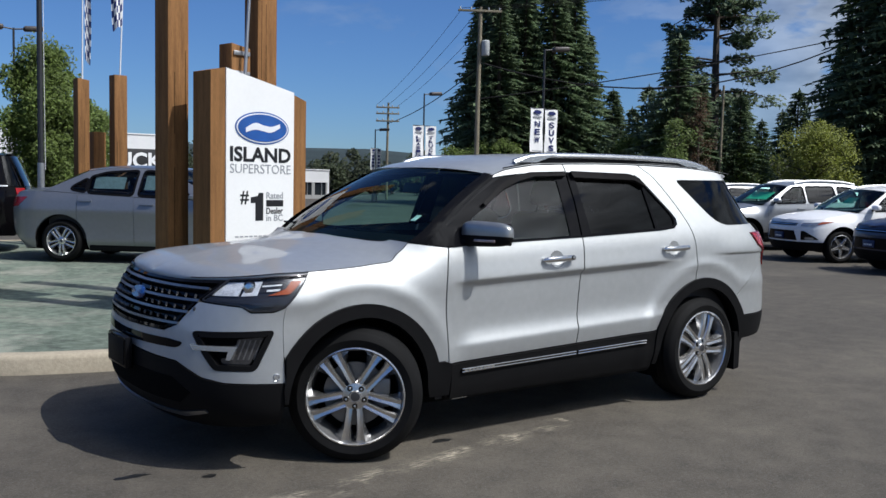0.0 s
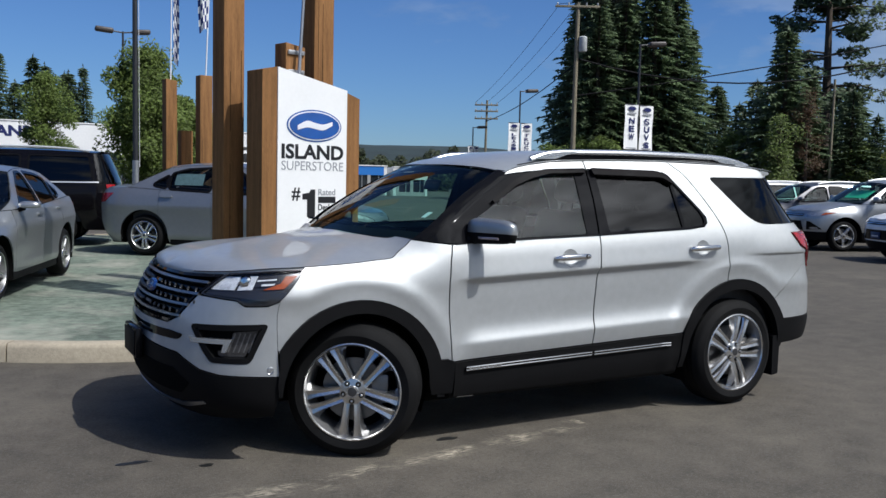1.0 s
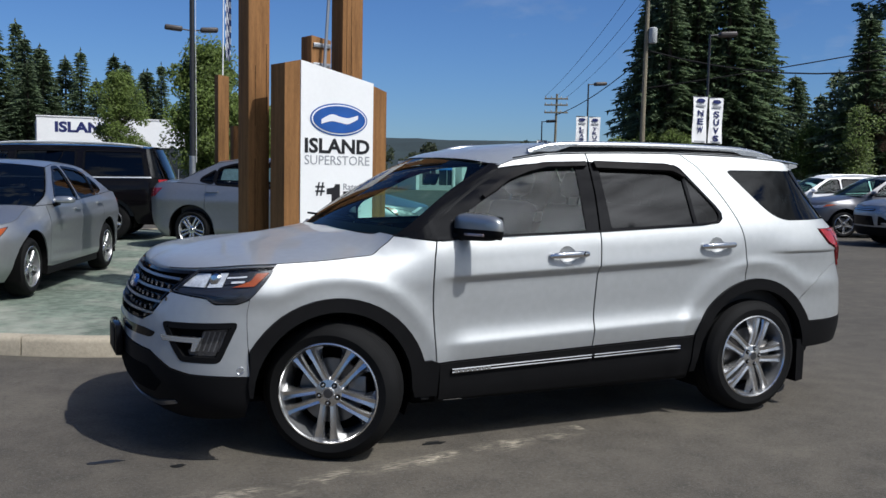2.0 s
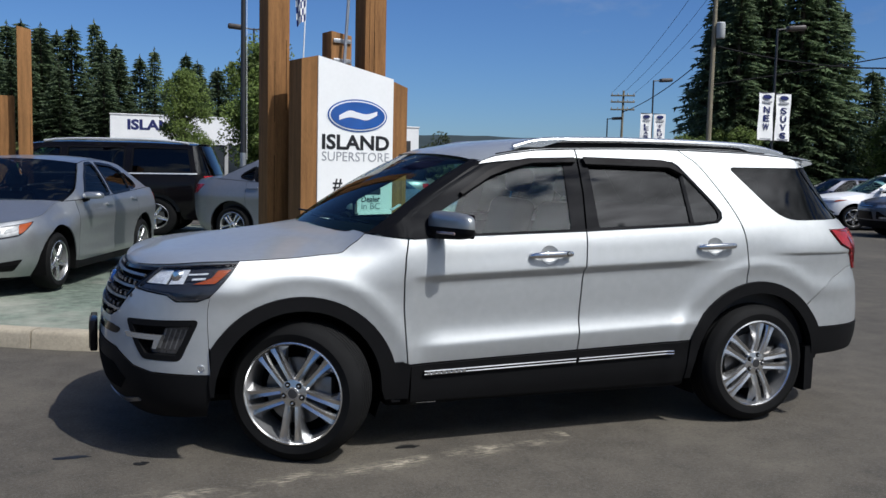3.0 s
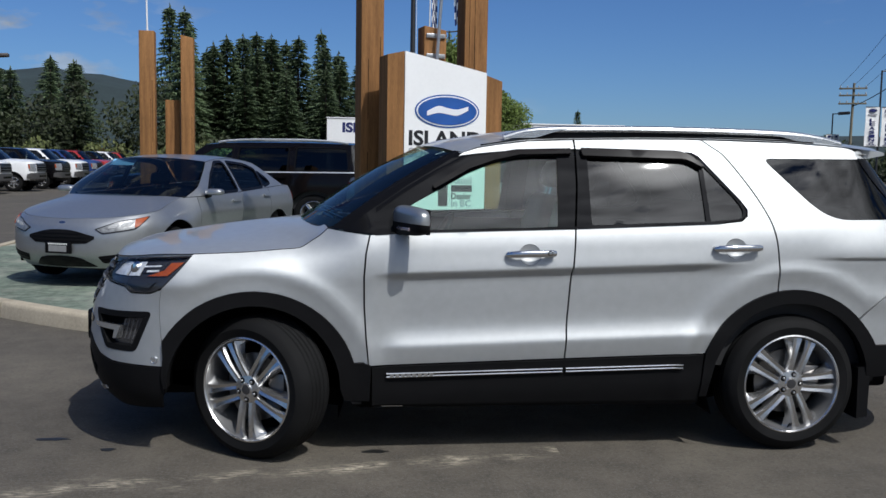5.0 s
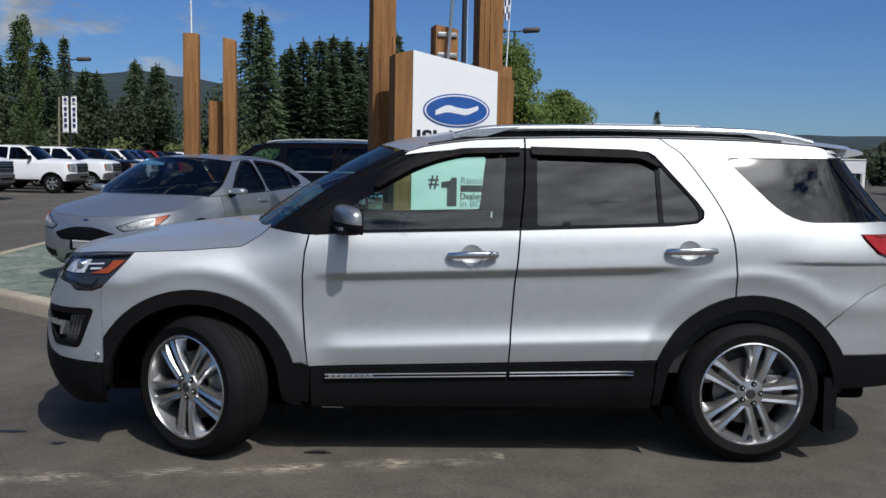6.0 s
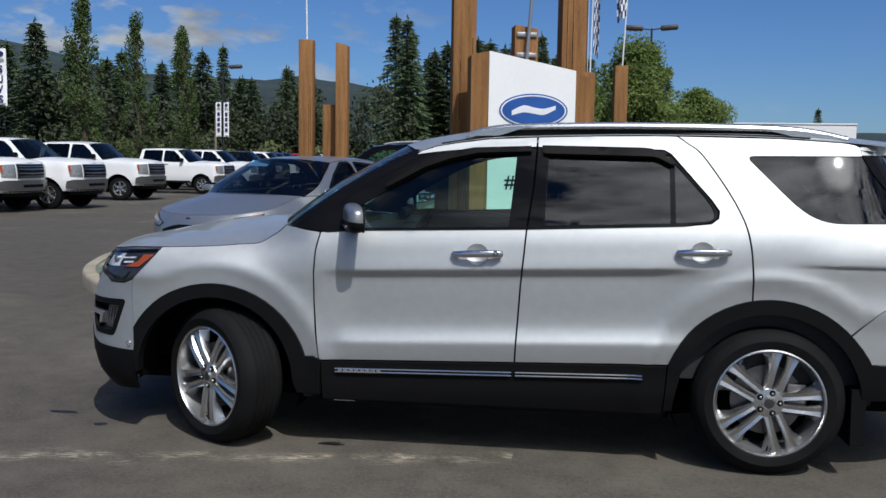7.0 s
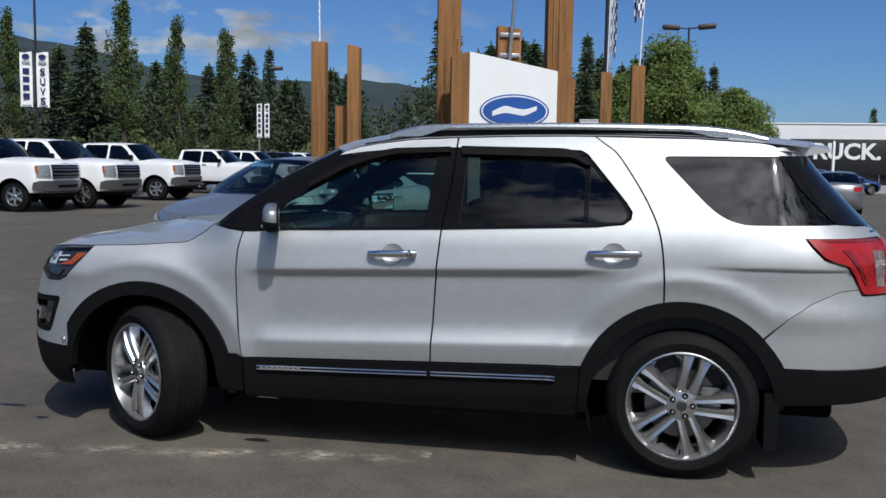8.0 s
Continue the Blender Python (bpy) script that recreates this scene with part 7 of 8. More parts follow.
# ---- trees ----
NEEDLES = leaf_material("conifer_needles", (0.118, 0.165, 0.084), island=0.50, vary=0.25, scale=0.4)
NEEDLES_B = leaf_material("blue_conifer_needles", (0.084, 0.120, 0.060), island=0.50, vary=0.25, scale=0.4)
LEAVES = leaf_material("broad_leaves", (0.135, 0.188, 0.042), island=0.45, vary=0.2, scale=0.6)
LEAVES_R = leaf_material("rust_brown_leaves", (0.100, 0.056, 0.026), island=0.4, vary=0.2, scale=0.6)
LEAVES_Y = leaf_material("yellow_green_leaves", (0.235, 0.262, 0.042), island=0.4, vary=0.2, scale=0.6)
LEAVES_P = leaf_material("poplar_leaves", (0.068, 0.108, 0.024), island=0.45, vary=0.2, scale=0.6)
BARK = material("bark", (0.075, 0.058, 0.045), 0.9, vary=0.3, scale=3, bump=0.5, bump_scale=20, stretch=(1, 1, 0.3))


def mesh_part(name, verts, faces, mat, parent):
    me = bpy.data.meshes.new(name)
    me.from_pydata(verts, [], faces)
    me.materials.append(mat)
    ob = new(name, me)
    ob.parent = parent
    return ob


def fir(seed, h, width, mat, m, label, open_top=0.0, bare=0.08, whorl=0.34):
    """A conifer: tapered trunk, whorls of drooping boughs, each bough a fan of needle sprays."""
    rnd = random.Random(seed)
    ob = thing("fir_tree", m, label, "tree", "conifers behind the lot")
    part("trunk", tube([(0, 0, 0), (rnd.uniform(-.1, .1), 0, h * 0.5), (0, 0, h)], [h * 0.016, h * 0.010, 0.02], 8), BARK, ob)
    V, F = [], []
    z = h * bare
    while z < h - 0.15:
        f = (z - h * bare) / (h * (1 - bare))
        reach = width * ((1 - f) ** 0.85 * (0.82 + 0.18 * math.sin(7 * f + seed)) + 0.03)
        n = max(5, int(11 - 5 * f))
        a0 = rnd.uniform(0, 6.28)
        for k in range(n):
            if rnd.random() < 0.10:
                continue
            a = a0 + 6.283 * k / n + rnd.uniform(-0.25, 0.25)
            L = reach * rnd.uniform(0.62, 1.12)
            up = 0.28 * f + rnd.uniform(-0.12, 0.10) - 0.10
            c, s = math.cos(a), math.sin(a)
            steps = max(4, int(L / 0.30))
            for i in range(1, steps + 1):
                t = i / steps
                r = L * t
                zz = z + r * up - 0.22 * L * t * t + 0.10 * L * max(0, t - 0.75)
                half = (0.20 + 0.30 * (1 - abs(2 * t - 0.8))) * min(1.0, L / 1.6) * rnd.uniform(0.7, 1.25) + 0.10
                for sd in (-1, 1):
                    p = Vector((c * r, s * r, zz))
                    out = Vector((c, s, 0)) * (0.30 + 0.25 * rnd.random()) + Vector((-s, c, 0)) * sd * half + Vector((0, 0, -0.10 - 0.18 * rnd.random()))
                    q = p + out
                    b = p - Vector((c, s, 0)) * 0.20 + Vector((0, 0, rnd.uniform(-0.12, 0.05)))
                    e = p + Vector((c, s, 0)) * 0.24 + Vector((0, 0, -0.05))
                    j = len(V)
                    V.extend((b, q, e))
                    F.append((j, j + 1, j + 2))
                if rnd.random() < 0.6:
                    p = Vector((c * r, s * r, zz))
                    j = len(V)
                    V.extend((p + Vector((0, 0, 0.05)), p + Vector((c * 0.25, s * 0.25, -0.05)), p + Vector((c * 0.05 + rnd.uniform(-.15, .15), s * 0.05 + rnd.uniform(-.15, .15), -0.42))))
                    F.append((j, j + 1, j + 2))
        z += whorl * rnd.uniform(0.75, 1.2) * (0.65 + 0.5 * (1 - f))
    for k in range(6):
        j = len(V)
        zt = h - 0.05 - k * 0.14
        a = k * 2.4
        V.extend((Vector((0, 0, zt + 0.28)), Vector((math.cos(a) * 0.16, math.sin(a) * 0.16, zt - 0.1)), Vector((-math.sin(a) * 0.12, math.cos(a) * 0.12, zt - 0.12))))
        F.append((j, j + 1, j + 2))
    mesh_part("crown", V, F, mat, ob)
    return ob


def clumps(V, F, rnd, centre, radius, count, size, flat=1.0, fill=0.45):
    for _ in range(count):
        while True:
            d = Vector((rnd.uniform(-1, 1), rnd.uniform(-1, 1), rnd.uniform(-1, 1)))
            if d.length <= 1:
                break
        d = d.normalized() * d.length ** fill
        p = centre + Vector((d.x * radius, d.y * radius, d.z * radius * flat))
        u = Vector((rnd.gauss(0, 1), rnd.gauss(0, 1), rnd.gauss(0, 1))).normalized()
        v = u.orthogonal().normalized()
        s = size * rnd.uniform(0.6, 1.3)
        j = len(V)
        V.extend((p - u * s, p + v * s * 0.55, p + u * s, p - v * s * 0.55))
        F.append((j, j + 1, j + 2, j + 3))


def pine(seed, h, m, label):
    """An old pine: bare lower trunk, long limbs with separate dark clumps of needles."""
    rnd = random.Random(seed)
    ob = thing("pine_tree", m, label, "tree", "conifers behind the lot")
    part("trunk", tube([(0, 0, 0), (0.2, 0.1, h * 0.4), (-0.1, 0, h * 0.75), (0.1, 0, h)], [h * 0.020, h * 0.016, h * 0.010, 0.04], 8), BARK, ob)
    V, F = [], []
    bm = bmesh.new()
    for k in range(62):
        z = h * rnd.uniform(0.36, 0.99)
        f = z / h
        a, L = rnd.uniform(0, 6.28), (4.6 * (1 - (f - 0.36) * 0.95)) * rnd.uniform(0.5, 1.1) + 0.4
        d = Vector((math.cos(a), math.sin(a), 0))
        e = d * L + Vector((0, 0, z + rnd.uniform(-0.9, 0.4)))
        tube_into(bm, [Vector((0, 0, z)), d * L * 0.5 + Vector((0, 0, z + 0.15)), e], [0.09, 0.06, 0.02], 5)
        for q in range(rnd.randint(3, 5)):
            c = Vector((0, 0, z)).lerp(e, rnd.uniform(0.45, 1.05)) + Vector((rnd.uniform(-.4, .4), rnd.uniform(-.4, .4), rnd.uniform(-.35, .1)))
            clumps(V, F, rnd, c, rnd.uniform(0.45, 0.9), 60, 0.20, 0.6)
    bmesh.ops.recalc_face_normals(bm, faces=bm.faces)
    part("crown_wood", bm, BARK, ob)
    mesh_part("crown", V, F, NEEDLES, ob)
    return ob


def leafy(seed, h, r, m, label, mat, columnar=False, leaf=0.06, density=1.0, group="young trees of the lot"):
    """A broad-leaved tree: trunk, limbs and a crown of single leaves gathered in uneven clumps."""
    rnd = random.Random(seed)
    ob = thing("leafy_tree", m, label, "tree", group)
    part("trunk", tube([(0, 0, 0), (0.03, 0.02, h * 0.35), (0, 0, h * 0.8)], [h * 0.016, h * 0.012, 0.02], 8), BARK, ob)
    V, F = [], []
    bm = bmesh.new()
    z0 = h * (0.12 if columnar else 0.26)
    n = int((90 if columnar else 64) * density)
    for k in range(n):
        f = rnd.random() if not columnar else (k + rnd.random()) / n
        z = z0 + (h - z0) * f * 0.96
        if columnar:
            w = r * (0.25 + 1.15 * math.sin(math.pi * min(1, 0.18 + 0.80 * f)) ** 0.9) * (1.05 - 0.55 * f)
        else:
            w = r * math.sqrt(max(0.05, 1 - (2 * f - 0.85) ** 2 * 0.8))
        a = rnd.uniform(0, 6.28)
        q = w * rnd.uniform(0.05, 0.95)
        c = Vector((math.cos(a) * q, math.sin(a) * q, z))
        tube_into(bm, [Vector((0, 0, max(0.2, z - (0.9 if columnar else 0.6)))), Vector((c.x * 0.5, c.y * 0.5, z - 0.25)), c], [0.035, 0.022, 0.008], 5)
        clumps(V, F, rnd, c, (rnd.uniform(0.14, 0.30) if columnar else rnd.uniform(0.35, 0.80) * (r / 1.6) ** 0.6), int((110 if columnar else 240) * density), leaf, 1.9 if columnar else 0.85, 0.45 if columnar else 1.0)
    bmesh.ops.recalc_face_normals(bm, faces=bm.faces)
    part("crown_wood", bm, BARK, ob)
    mesh_part("crown", V, F, mat, ob)
    return ob


FIRS = [fir(11, 16.0, 3.4, NEEDLES, pose(37.7, 41.4, 0), "tall dense dark green fir behind the power pole"),
        fir(23, 13.0, 3.0, NEEDLES_B, pose(-1.2, 86.5, 0), "slender dark fir in the wood behind the lot"),
        fir(37, 14.0, 3.3, NEEDLES, pose(-13.5, 81.8, 0), "pointed dark fir behind the lot", whorl=0.40),
        fir(41, 10.0, 2.6, NEEDLES_B, pose(59.1, 53.6, 0), "broad young fir behind the lot")]


def plant(kind, places, wide=1.0):
    """Copies of one fir, each with its own height, girth and turn."""
    own = (16.0, 13.0, 14.0, 10.0)[kind]
    for i, (x, y, h) in enumerate(places):
        s = h / own
        t = copy_thing(FIRS[kind], pose(x, y, 0, 0, 0, 77 * i + 31 * kind))
        t.scale = (s * wide * (0.9 + 0.05 * (i % 5)), s * wide * (0.9 + 0.05 * ((i + 2) % 5)), s)


plant(0, [(35.3, 44.1, 10.5), (37.5, 45.9, 15.0), (35.6, 41.5, 14.5), (39.5, 40.6, 17.5), (41.2, 40.4, 15.0), (42.6, 40.4, 12.0), (41.7, 46.6, 18.6), (44.7, 45.3, 17.5), (36.4, 43.2, 17.5), (39.0, 43.5, 19.5)], 1.05)
plant(0, [(54.8, 27.9, 18.5), (53.7, 25.6, 18.5), (57.8, 30.6, 13.5), (56.2, 25.2, 16.4), (52.5, 24.0, 16.0)], 1.15)
plant(3, [(60.4, 50.7, 10.6), (62.3, 41.9, 8.7), (66.3, 49.8, 11.0), (71.3, 42.9, 10.4), (63.9, 55.8, 9.1), (72.3, 45.1, 8.8), (69.9, 39.5, 8.6), (61.9, 42.8, 8.4), (56.9, 40.8, 8.4), (58.5, 44.0, 8.0), (60.5, 39.0, 7.0)], 1.25)
plant(2, [(58.6, 46.6, 15.1), (-17.2, 92.6, 17.4), (-13.4, 78.5, 14.8), (-24.0, 75.6, 10.0), (-33.8, 75.1, 13.3), (-2.0, 104.5, 16.9), (11.1, 89.2, 11.6), (43.5, 159.4, 11.7), (-32.9, 83.0, 12.9), (3.4, 84.4, 11.9)], 0.95)
plant(1, [(-12.5, 85.7, 12.1), (-10.4, 84.0, 13.2), (-9.4, 89.1, 14.0), (-7.4, 82.3, 11.9), (-6.3, 84.3, 13.4), (-5.1, 88.4, 13.4), (-3.7, 84.5, 13.5), (0.3, 84.5, 11.1), (6.4, 86.2, 11.9), (9.7, 89.0, 10.9), (2.2, 86.5, 11.4), (8.0, 92.1, 11.8), (-20.9, 71.3, 9.2), (-8.4, 80.5, 10.0), (-4.6, 80.0, 9.5), (-1.0, 80.5, 10.2), (4.5, 81.0, 9.0), (7.5, 83.0, 9.6)], 1.25)
plant(1, [(-37.1, 70.2, 10.8), (-31.3, 74.0, 11.3), (-29.4, 79.0, 9.4), (-34.1, 71.7, 10.0), (-38.1, 64.0, 10.8), (-37.8, 58.4, 11.6), (-9.0, 99.0, 15.7), (-6.9, 94.2, 13.6), (9.8, 92.4, 11.2), (-26.8, 85.0, 10.8), (-29.6, 78.7, 9.2), (-39.4, 72.0, 10.4), (-42.5, 62.0, 10.5), (-46.0, 55.0, 12.0), (0.1, 89.6, 12.6), (-11.5, 83.0, 12.4), (-22.5, 78.0, 9.8), (-26.0, 72.0, 8.6)], 1.25)

pine(5, 19.0, pose(52.9, 37.8, 0), "old pine with a bare trunk and open dark limbs")
plant(3, [(45.5, 40.8, 8.4)], 1.1)
plant(2, [(44.8, 34.4, 11.4), (46.6, 34.0, 8.6), (47.6, 31.6, 7.6)], 1.45)

leafy(3, 5.2, 1.28, pose(3.8, 23.5, 0), "round young broad-leaved tree in full green leaf", LEAVES, density=1.5)
leafy(4, 4.25, 1.5, pose(6.56, 30.4, 0), "small spreading green tree behind the island", LEAVES, density=1.5)
leafy(6, 5.6, 1.2, pose(2.4, 37.0, 0), "slim young broad-leaved tree in front of the white building", LEAVES)
leafy(8, 4.4, 2.0, pose(36.8, 19.4, 0), "yellow-green spreading tree behind the used-car row", LEAVES_Y)
for k, (x, y, h) in enumerate(((-16.4, 27.0, 7.6), (-18.3, 35.2, 8.2), (-19.0, 42.0, 8.6), (-20.5, 22.5, 8.0), (-23.5, 30.0, 7.8))):
    leafy(20 + k, h, 0.78, pose(x, y, 0), "narrow upright columnar tree behind the pickups", LEAVES_P, True, 0.055, 0.85, "row of columnar trees")
leafy(21, 5.0, 1.15, pose(34.6, 25.9, 0), "small green broad-leaved tree before the dark firs", LEAVES, density=0.6, group="trees beside the pine")
leafy(9, 7.3, 1.1, pose(44.3, 32.2, 0), "small tree with rust-brown leaves beside the pine", LEAVES_R, density=0.5, group="trees beside the pine")
for k, (x, y, h) in enumerate(((32.0, 41.6, 3.6), (33.4, 40.5, 4.0), (34.6, 39.5, 4.1), (44.7, 35.5, 5.6), (46.4, 33.5, 4.9), (43.3, 37.0, 4.9), (48.2, 31.1, 4.5))):
    leafy(40 + k, h, 1.5, pose(x, y, 0), "bushy light green tree under the firs", LEAVES, False, 0.085, 0.7, "bushes under the firs")


def thicket(name, seed, line, height, depth, label, mat, size=0.17, per=90):
    """A far belt of undergrowth: uneven heaps of leaves along a line."""
    rnd = random.Random(seed)
    V, F = [], []
    for (x0, y0), (x1, y1) in zip(line, line[1:]):
        n = int(math.dist((x0, y0), (x1, y1)) / 1.3)
        for k in range(n):
            f = (k + rnd.random()) / n
            h = height * rnd.uniform(0.45, 1.1)
            x, y = x0 + (x1 - x0) * f + rnd.uniform(-depth, depth), y0 + (y1 - y0) * f + rnd.uniform(-depth, depth)
            for q in range(12):
                e = rnd.random()
                w = h * 0.34 * math.sqrt(max(0.04, 1 - (1.6 * e - 0.5) ** 2))
                a = rnd.uniform(0, 6.28)
                clumps(V, F, rnd, Vector((x + w * math.cos(a), y + w * math.sin(a), h * (0.06 + 0.86 * e))), h * rnd.uniform(0.13, 0.22), per // 2, size * 1.25, 0.9)
    me = bpy.data.meshes.new(name)
    me.from_pydata(V, [], F)
    me.materials.append(mat)
    return tagged(new(name, me), label, "undergrowth", kind="stuff")


SCRUB = leaf_material("dark_scrub_leaves", (0.042, 0.056, 0.022), island=0.4, vary=0.3, scale=0.2)
SCRUB_L = leaf_material("light_scrub_leaves", (0.120, 0.140, 0.048), island=0.4, vary=0.3, scale=0.2)
thicket("undergrowth", 1, [(-60, 40), (-42, 56), (-30, 66), (-15, 73)], 7.5, 3.0, "dark green belt of scrub along the edge of the wood", SCRUB)
thicket("undergrowth", 6, [(-15, 74), (2, 79), (14, 86)], 4.0, 2.5, "low dark scrub in front of the wood", SCRUB)
thicket("undergrowth", 2, [(-44, 44), (-30, 56), (-18, 64), (-6, 70)], 3.2, 2.0, "lighter green shrubs in front of the wood", SCRUB_L, 0.13, 60)
thicket("undergrowth", 3, [(46, 54), (58, 42), (62, 34), (60, 24)], 5.0, 2.5, "dark scrub under the firs beyond the used cars", SCRUB)
thicket("undergrowth", 4, [(14, 100), (40, 92), (60, 70)], 3.5, 3.0, "distant low trees behind the buildings", SCRUB)
thicket("undergrowth", 7, [(24, 118), (48, 112), (72, 96), (86, 78)], 5.5, 4.0, "distant dark tree line below the hills", SCRUB, 0.24, 110)
thicket("undergrowth", 5, [(-6, 40), (-9, 46), (-11, 54)], 1.9, 1.2, "young green shrubs behind the second sign", SCRUB_L, 0.07, 90)


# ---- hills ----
# forest green with the blue haze of distance mixed into the colour
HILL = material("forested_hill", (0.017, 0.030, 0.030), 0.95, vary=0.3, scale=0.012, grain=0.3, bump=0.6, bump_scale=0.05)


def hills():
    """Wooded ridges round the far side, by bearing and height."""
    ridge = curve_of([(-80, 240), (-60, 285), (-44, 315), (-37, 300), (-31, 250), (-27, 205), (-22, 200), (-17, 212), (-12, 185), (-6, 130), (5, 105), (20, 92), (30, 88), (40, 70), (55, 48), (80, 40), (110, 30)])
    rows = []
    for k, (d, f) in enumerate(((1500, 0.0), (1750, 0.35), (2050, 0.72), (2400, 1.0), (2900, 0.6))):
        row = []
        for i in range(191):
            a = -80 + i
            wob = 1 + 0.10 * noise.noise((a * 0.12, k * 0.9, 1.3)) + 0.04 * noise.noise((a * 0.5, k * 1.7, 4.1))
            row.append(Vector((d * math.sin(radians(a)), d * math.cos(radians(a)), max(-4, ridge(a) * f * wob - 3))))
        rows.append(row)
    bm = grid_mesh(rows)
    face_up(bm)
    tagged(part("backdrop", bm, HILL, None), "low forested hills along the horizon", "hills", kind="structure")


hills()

# ---- street furniture ----
BROWN_STEEL = material("brown_lamp_housing", (0.055, 0.045, 0.040), 0.5, vary=0.15, scale=8)
WOOD_POLE = material("weathered_pole_wood", (0.20, 0.175, 0.12), 0.85, vary=0.25, scale=2.5, grain=0.2, stretch=(8, 8, 0.5), bump=0.3, bump_scale=20)
GREY_TANK = material("grey_transformer", (0.42, 0.44, 0.44), 0.5, vary=0.06, scale=6)
WIRE = material("black_cable", (0.008, 0.008, 0.009), 0.7, specular=0.08)


def lamp_post(x, y, h, heads, rz, label, r=0.06, base=True):
    ob = thing("street_lamp", pose(x, y, 0, 0, 0, rz), label, "lamp", "lot lamps")
    part("pole", tube([(0, 0, 0), (0, 0, h * 0.5), (0, 0, h)], [r, r * 0.85, r * 0.7], 10), POLE_DARK, ob)
    if base:
        part("base", tube([(0, 0, 0), (0, 0, 0.55)], 0.22, 14), CONCRETE, ob)
    for sgn in heads:
        part("arm", tube([(0, 0, h - 0.05), (sgn * 0.45, 0, h + 0.0)], 0.03, 8), POLE_DARK, ob)
        bm = box((-0.36, -0.19, -0.10), (0.36, 0.19, 0.10), 0.07, pose(sgn * 0.72, 0, h + 0.02, 0, -sgn * 4, 0), 3)
        part("head", bm, BROWN_STEEL, ob, "brown shoebox lamp head")
    return ob


def banner_pair(x, y, z0, z1, w, rz, texts, label, gap=0.07, flag_group="banners on the lamp posts"):
    """Two cloth banners on a lamp post; texts run downwards, '|' stands for an unreadable line."""
    for k, body in enumerate(texts):
        ob = thing("banner", pose(x, y, 0, 0, 0, rz), label[k], "banner", flag_group)
        c = (-1 if k == 0 else 1) * (gap + w / 2)
        bm = bmesh.new()
        n = 10
        rows = []
        for i in range(n + 1):
            z = z0 + (z1 - z0) * i / n
            rows.append([Vector((c + w * (j / 4 - 0.5), 0.02 * math.sin(2.2 * i / n * math.pi + j + k), z)) for j in range(5)])
        g = grid_mesh(rows)
        bmesh.ops.solidify(g, geom=g.faces[:], thickness=0.006)
        part("cloth", g, CLOTH, ob)
        for z in (z0, z1):
            part("bar", tube([(0, 0, z), (c + (w / 2 if k else -w / 2), 0, z)], 0.015, 6), POLE_DARK, ob)
        h = z1 - z0
        bm = bmesh.new()
        prism_into(bm, [(c + w * 0.30 * math.cos(a), z1 - h * 0.09 + h * 0.045 * math.sin(a)) for a in np.linspace(0, 6.283, 25)[:-1]], -0.040, -0.032)
        part("oval_badge", bm, INK_NAVY, ob, flat=True)
        part("name_bar", box((c - w * 0.32, -0.040, z1 - h * 0.215), (c + w * 0.32, -0.032, z1 - h * 0.175)), INK_GREY, ob, flat=True)
        if body == "|":
            for q in range(4):
                part("unreadable_bar", box((c - w * 0.26, -0.040, z1 - h * (0.40 + 0.15 * q)), (c + w * 0.26, -0.032, z1 - h * (0.30 + 0.15 * q))), INK_NAVY, ob, flat=True)
        else:
            step = h * 0.70 / max(4, len(body))
            for q, ch in enumerate(body):
                words("letter", ch, step * 0.78, INK_NAVY, ob, pose(c, -0.037, z1 - h * 0.30 - step * (q + 0.35)), 0.03, w * 0.42)
        part("foot_bar", box((c - w * 0.38, -0.040, z0 + h * 0.02), (c + w * 0.38, -0.032, z0 + h * 0.045)), INK_GREY, ob, flat=True)


lamp_post(23.74, 23.98, 7.2, (1,), -20, "dark lamp post with one shoebox head above two banners")
banner_pair(23.74, 23.90, 2.85, 4.70, 0.80, 8, ("NEW", "SUVS"), ("white cloth banner lettered new in navy capitals", "white cloth banner lettered suvs in navy capitals"))
lamp_post(27.7, 38.6, 6.6, (1,), -10, "dark lamp post with one head and two banners")
banner_pair(27.7, 38.5, 2.75, 4.75, 0.72, -2, ("LEASING", "TRUCKS"), ("narrow white cloth banner with navy letters", "narrow white cloth banner with navy letters"))
lamp_post(33.1, 52.7, 5.3, (1,), -10, "distant dark lamp post with banners")
banner_pair(33.1, 52.6, 2.3, 3.9, 0.50, 18, ("|", "|"), ("distant white banner with unreadable navy bars", "distant white banner with unreadable navy bars"))
lamp_post(-18.5, 24.7, 7.3, (1,), 10, "dark lamp post with one head behind the pickups")
banner_pair(-18.5, 24.6, 3.25, 5.25, 0.42, 24, ("|", "SUVS"), ("white cloth banner with three unreadable navy lines", "white cloth banner lettered suvs in navy capitals"))
lamp_post(-17.6, 44.0, 6.6, (1,), 10, "dark lamp post with a pair of banners behind the pickups")
banner_pair(-17.6, 43.9, 2.7, 4.65, 0.28, 20, ("|", "|"), ("white cloth banner with unreadable navy bars", "white cloth banner with unreadable navy bars"))
lamp_post(5.05, 34.2, 7.2, (-1, 1), -5, "tall dark lamp post with two shoebox heads")

mk = thing("marker_post", pose(11.03, 34.6, 0), "slim white marker post standing on the lot", "post")
part("shaft", tube([(0, 0, 0.06), (0, 0, 2.55), (0, 0, 2.62)], [0.06, 0.06, 0.03], 10), WHITE_POLE, mk)
part("foot", tube([(0, 0, 0), (0, 0, 0.06)], 0.14, 12), STEEL, mk)

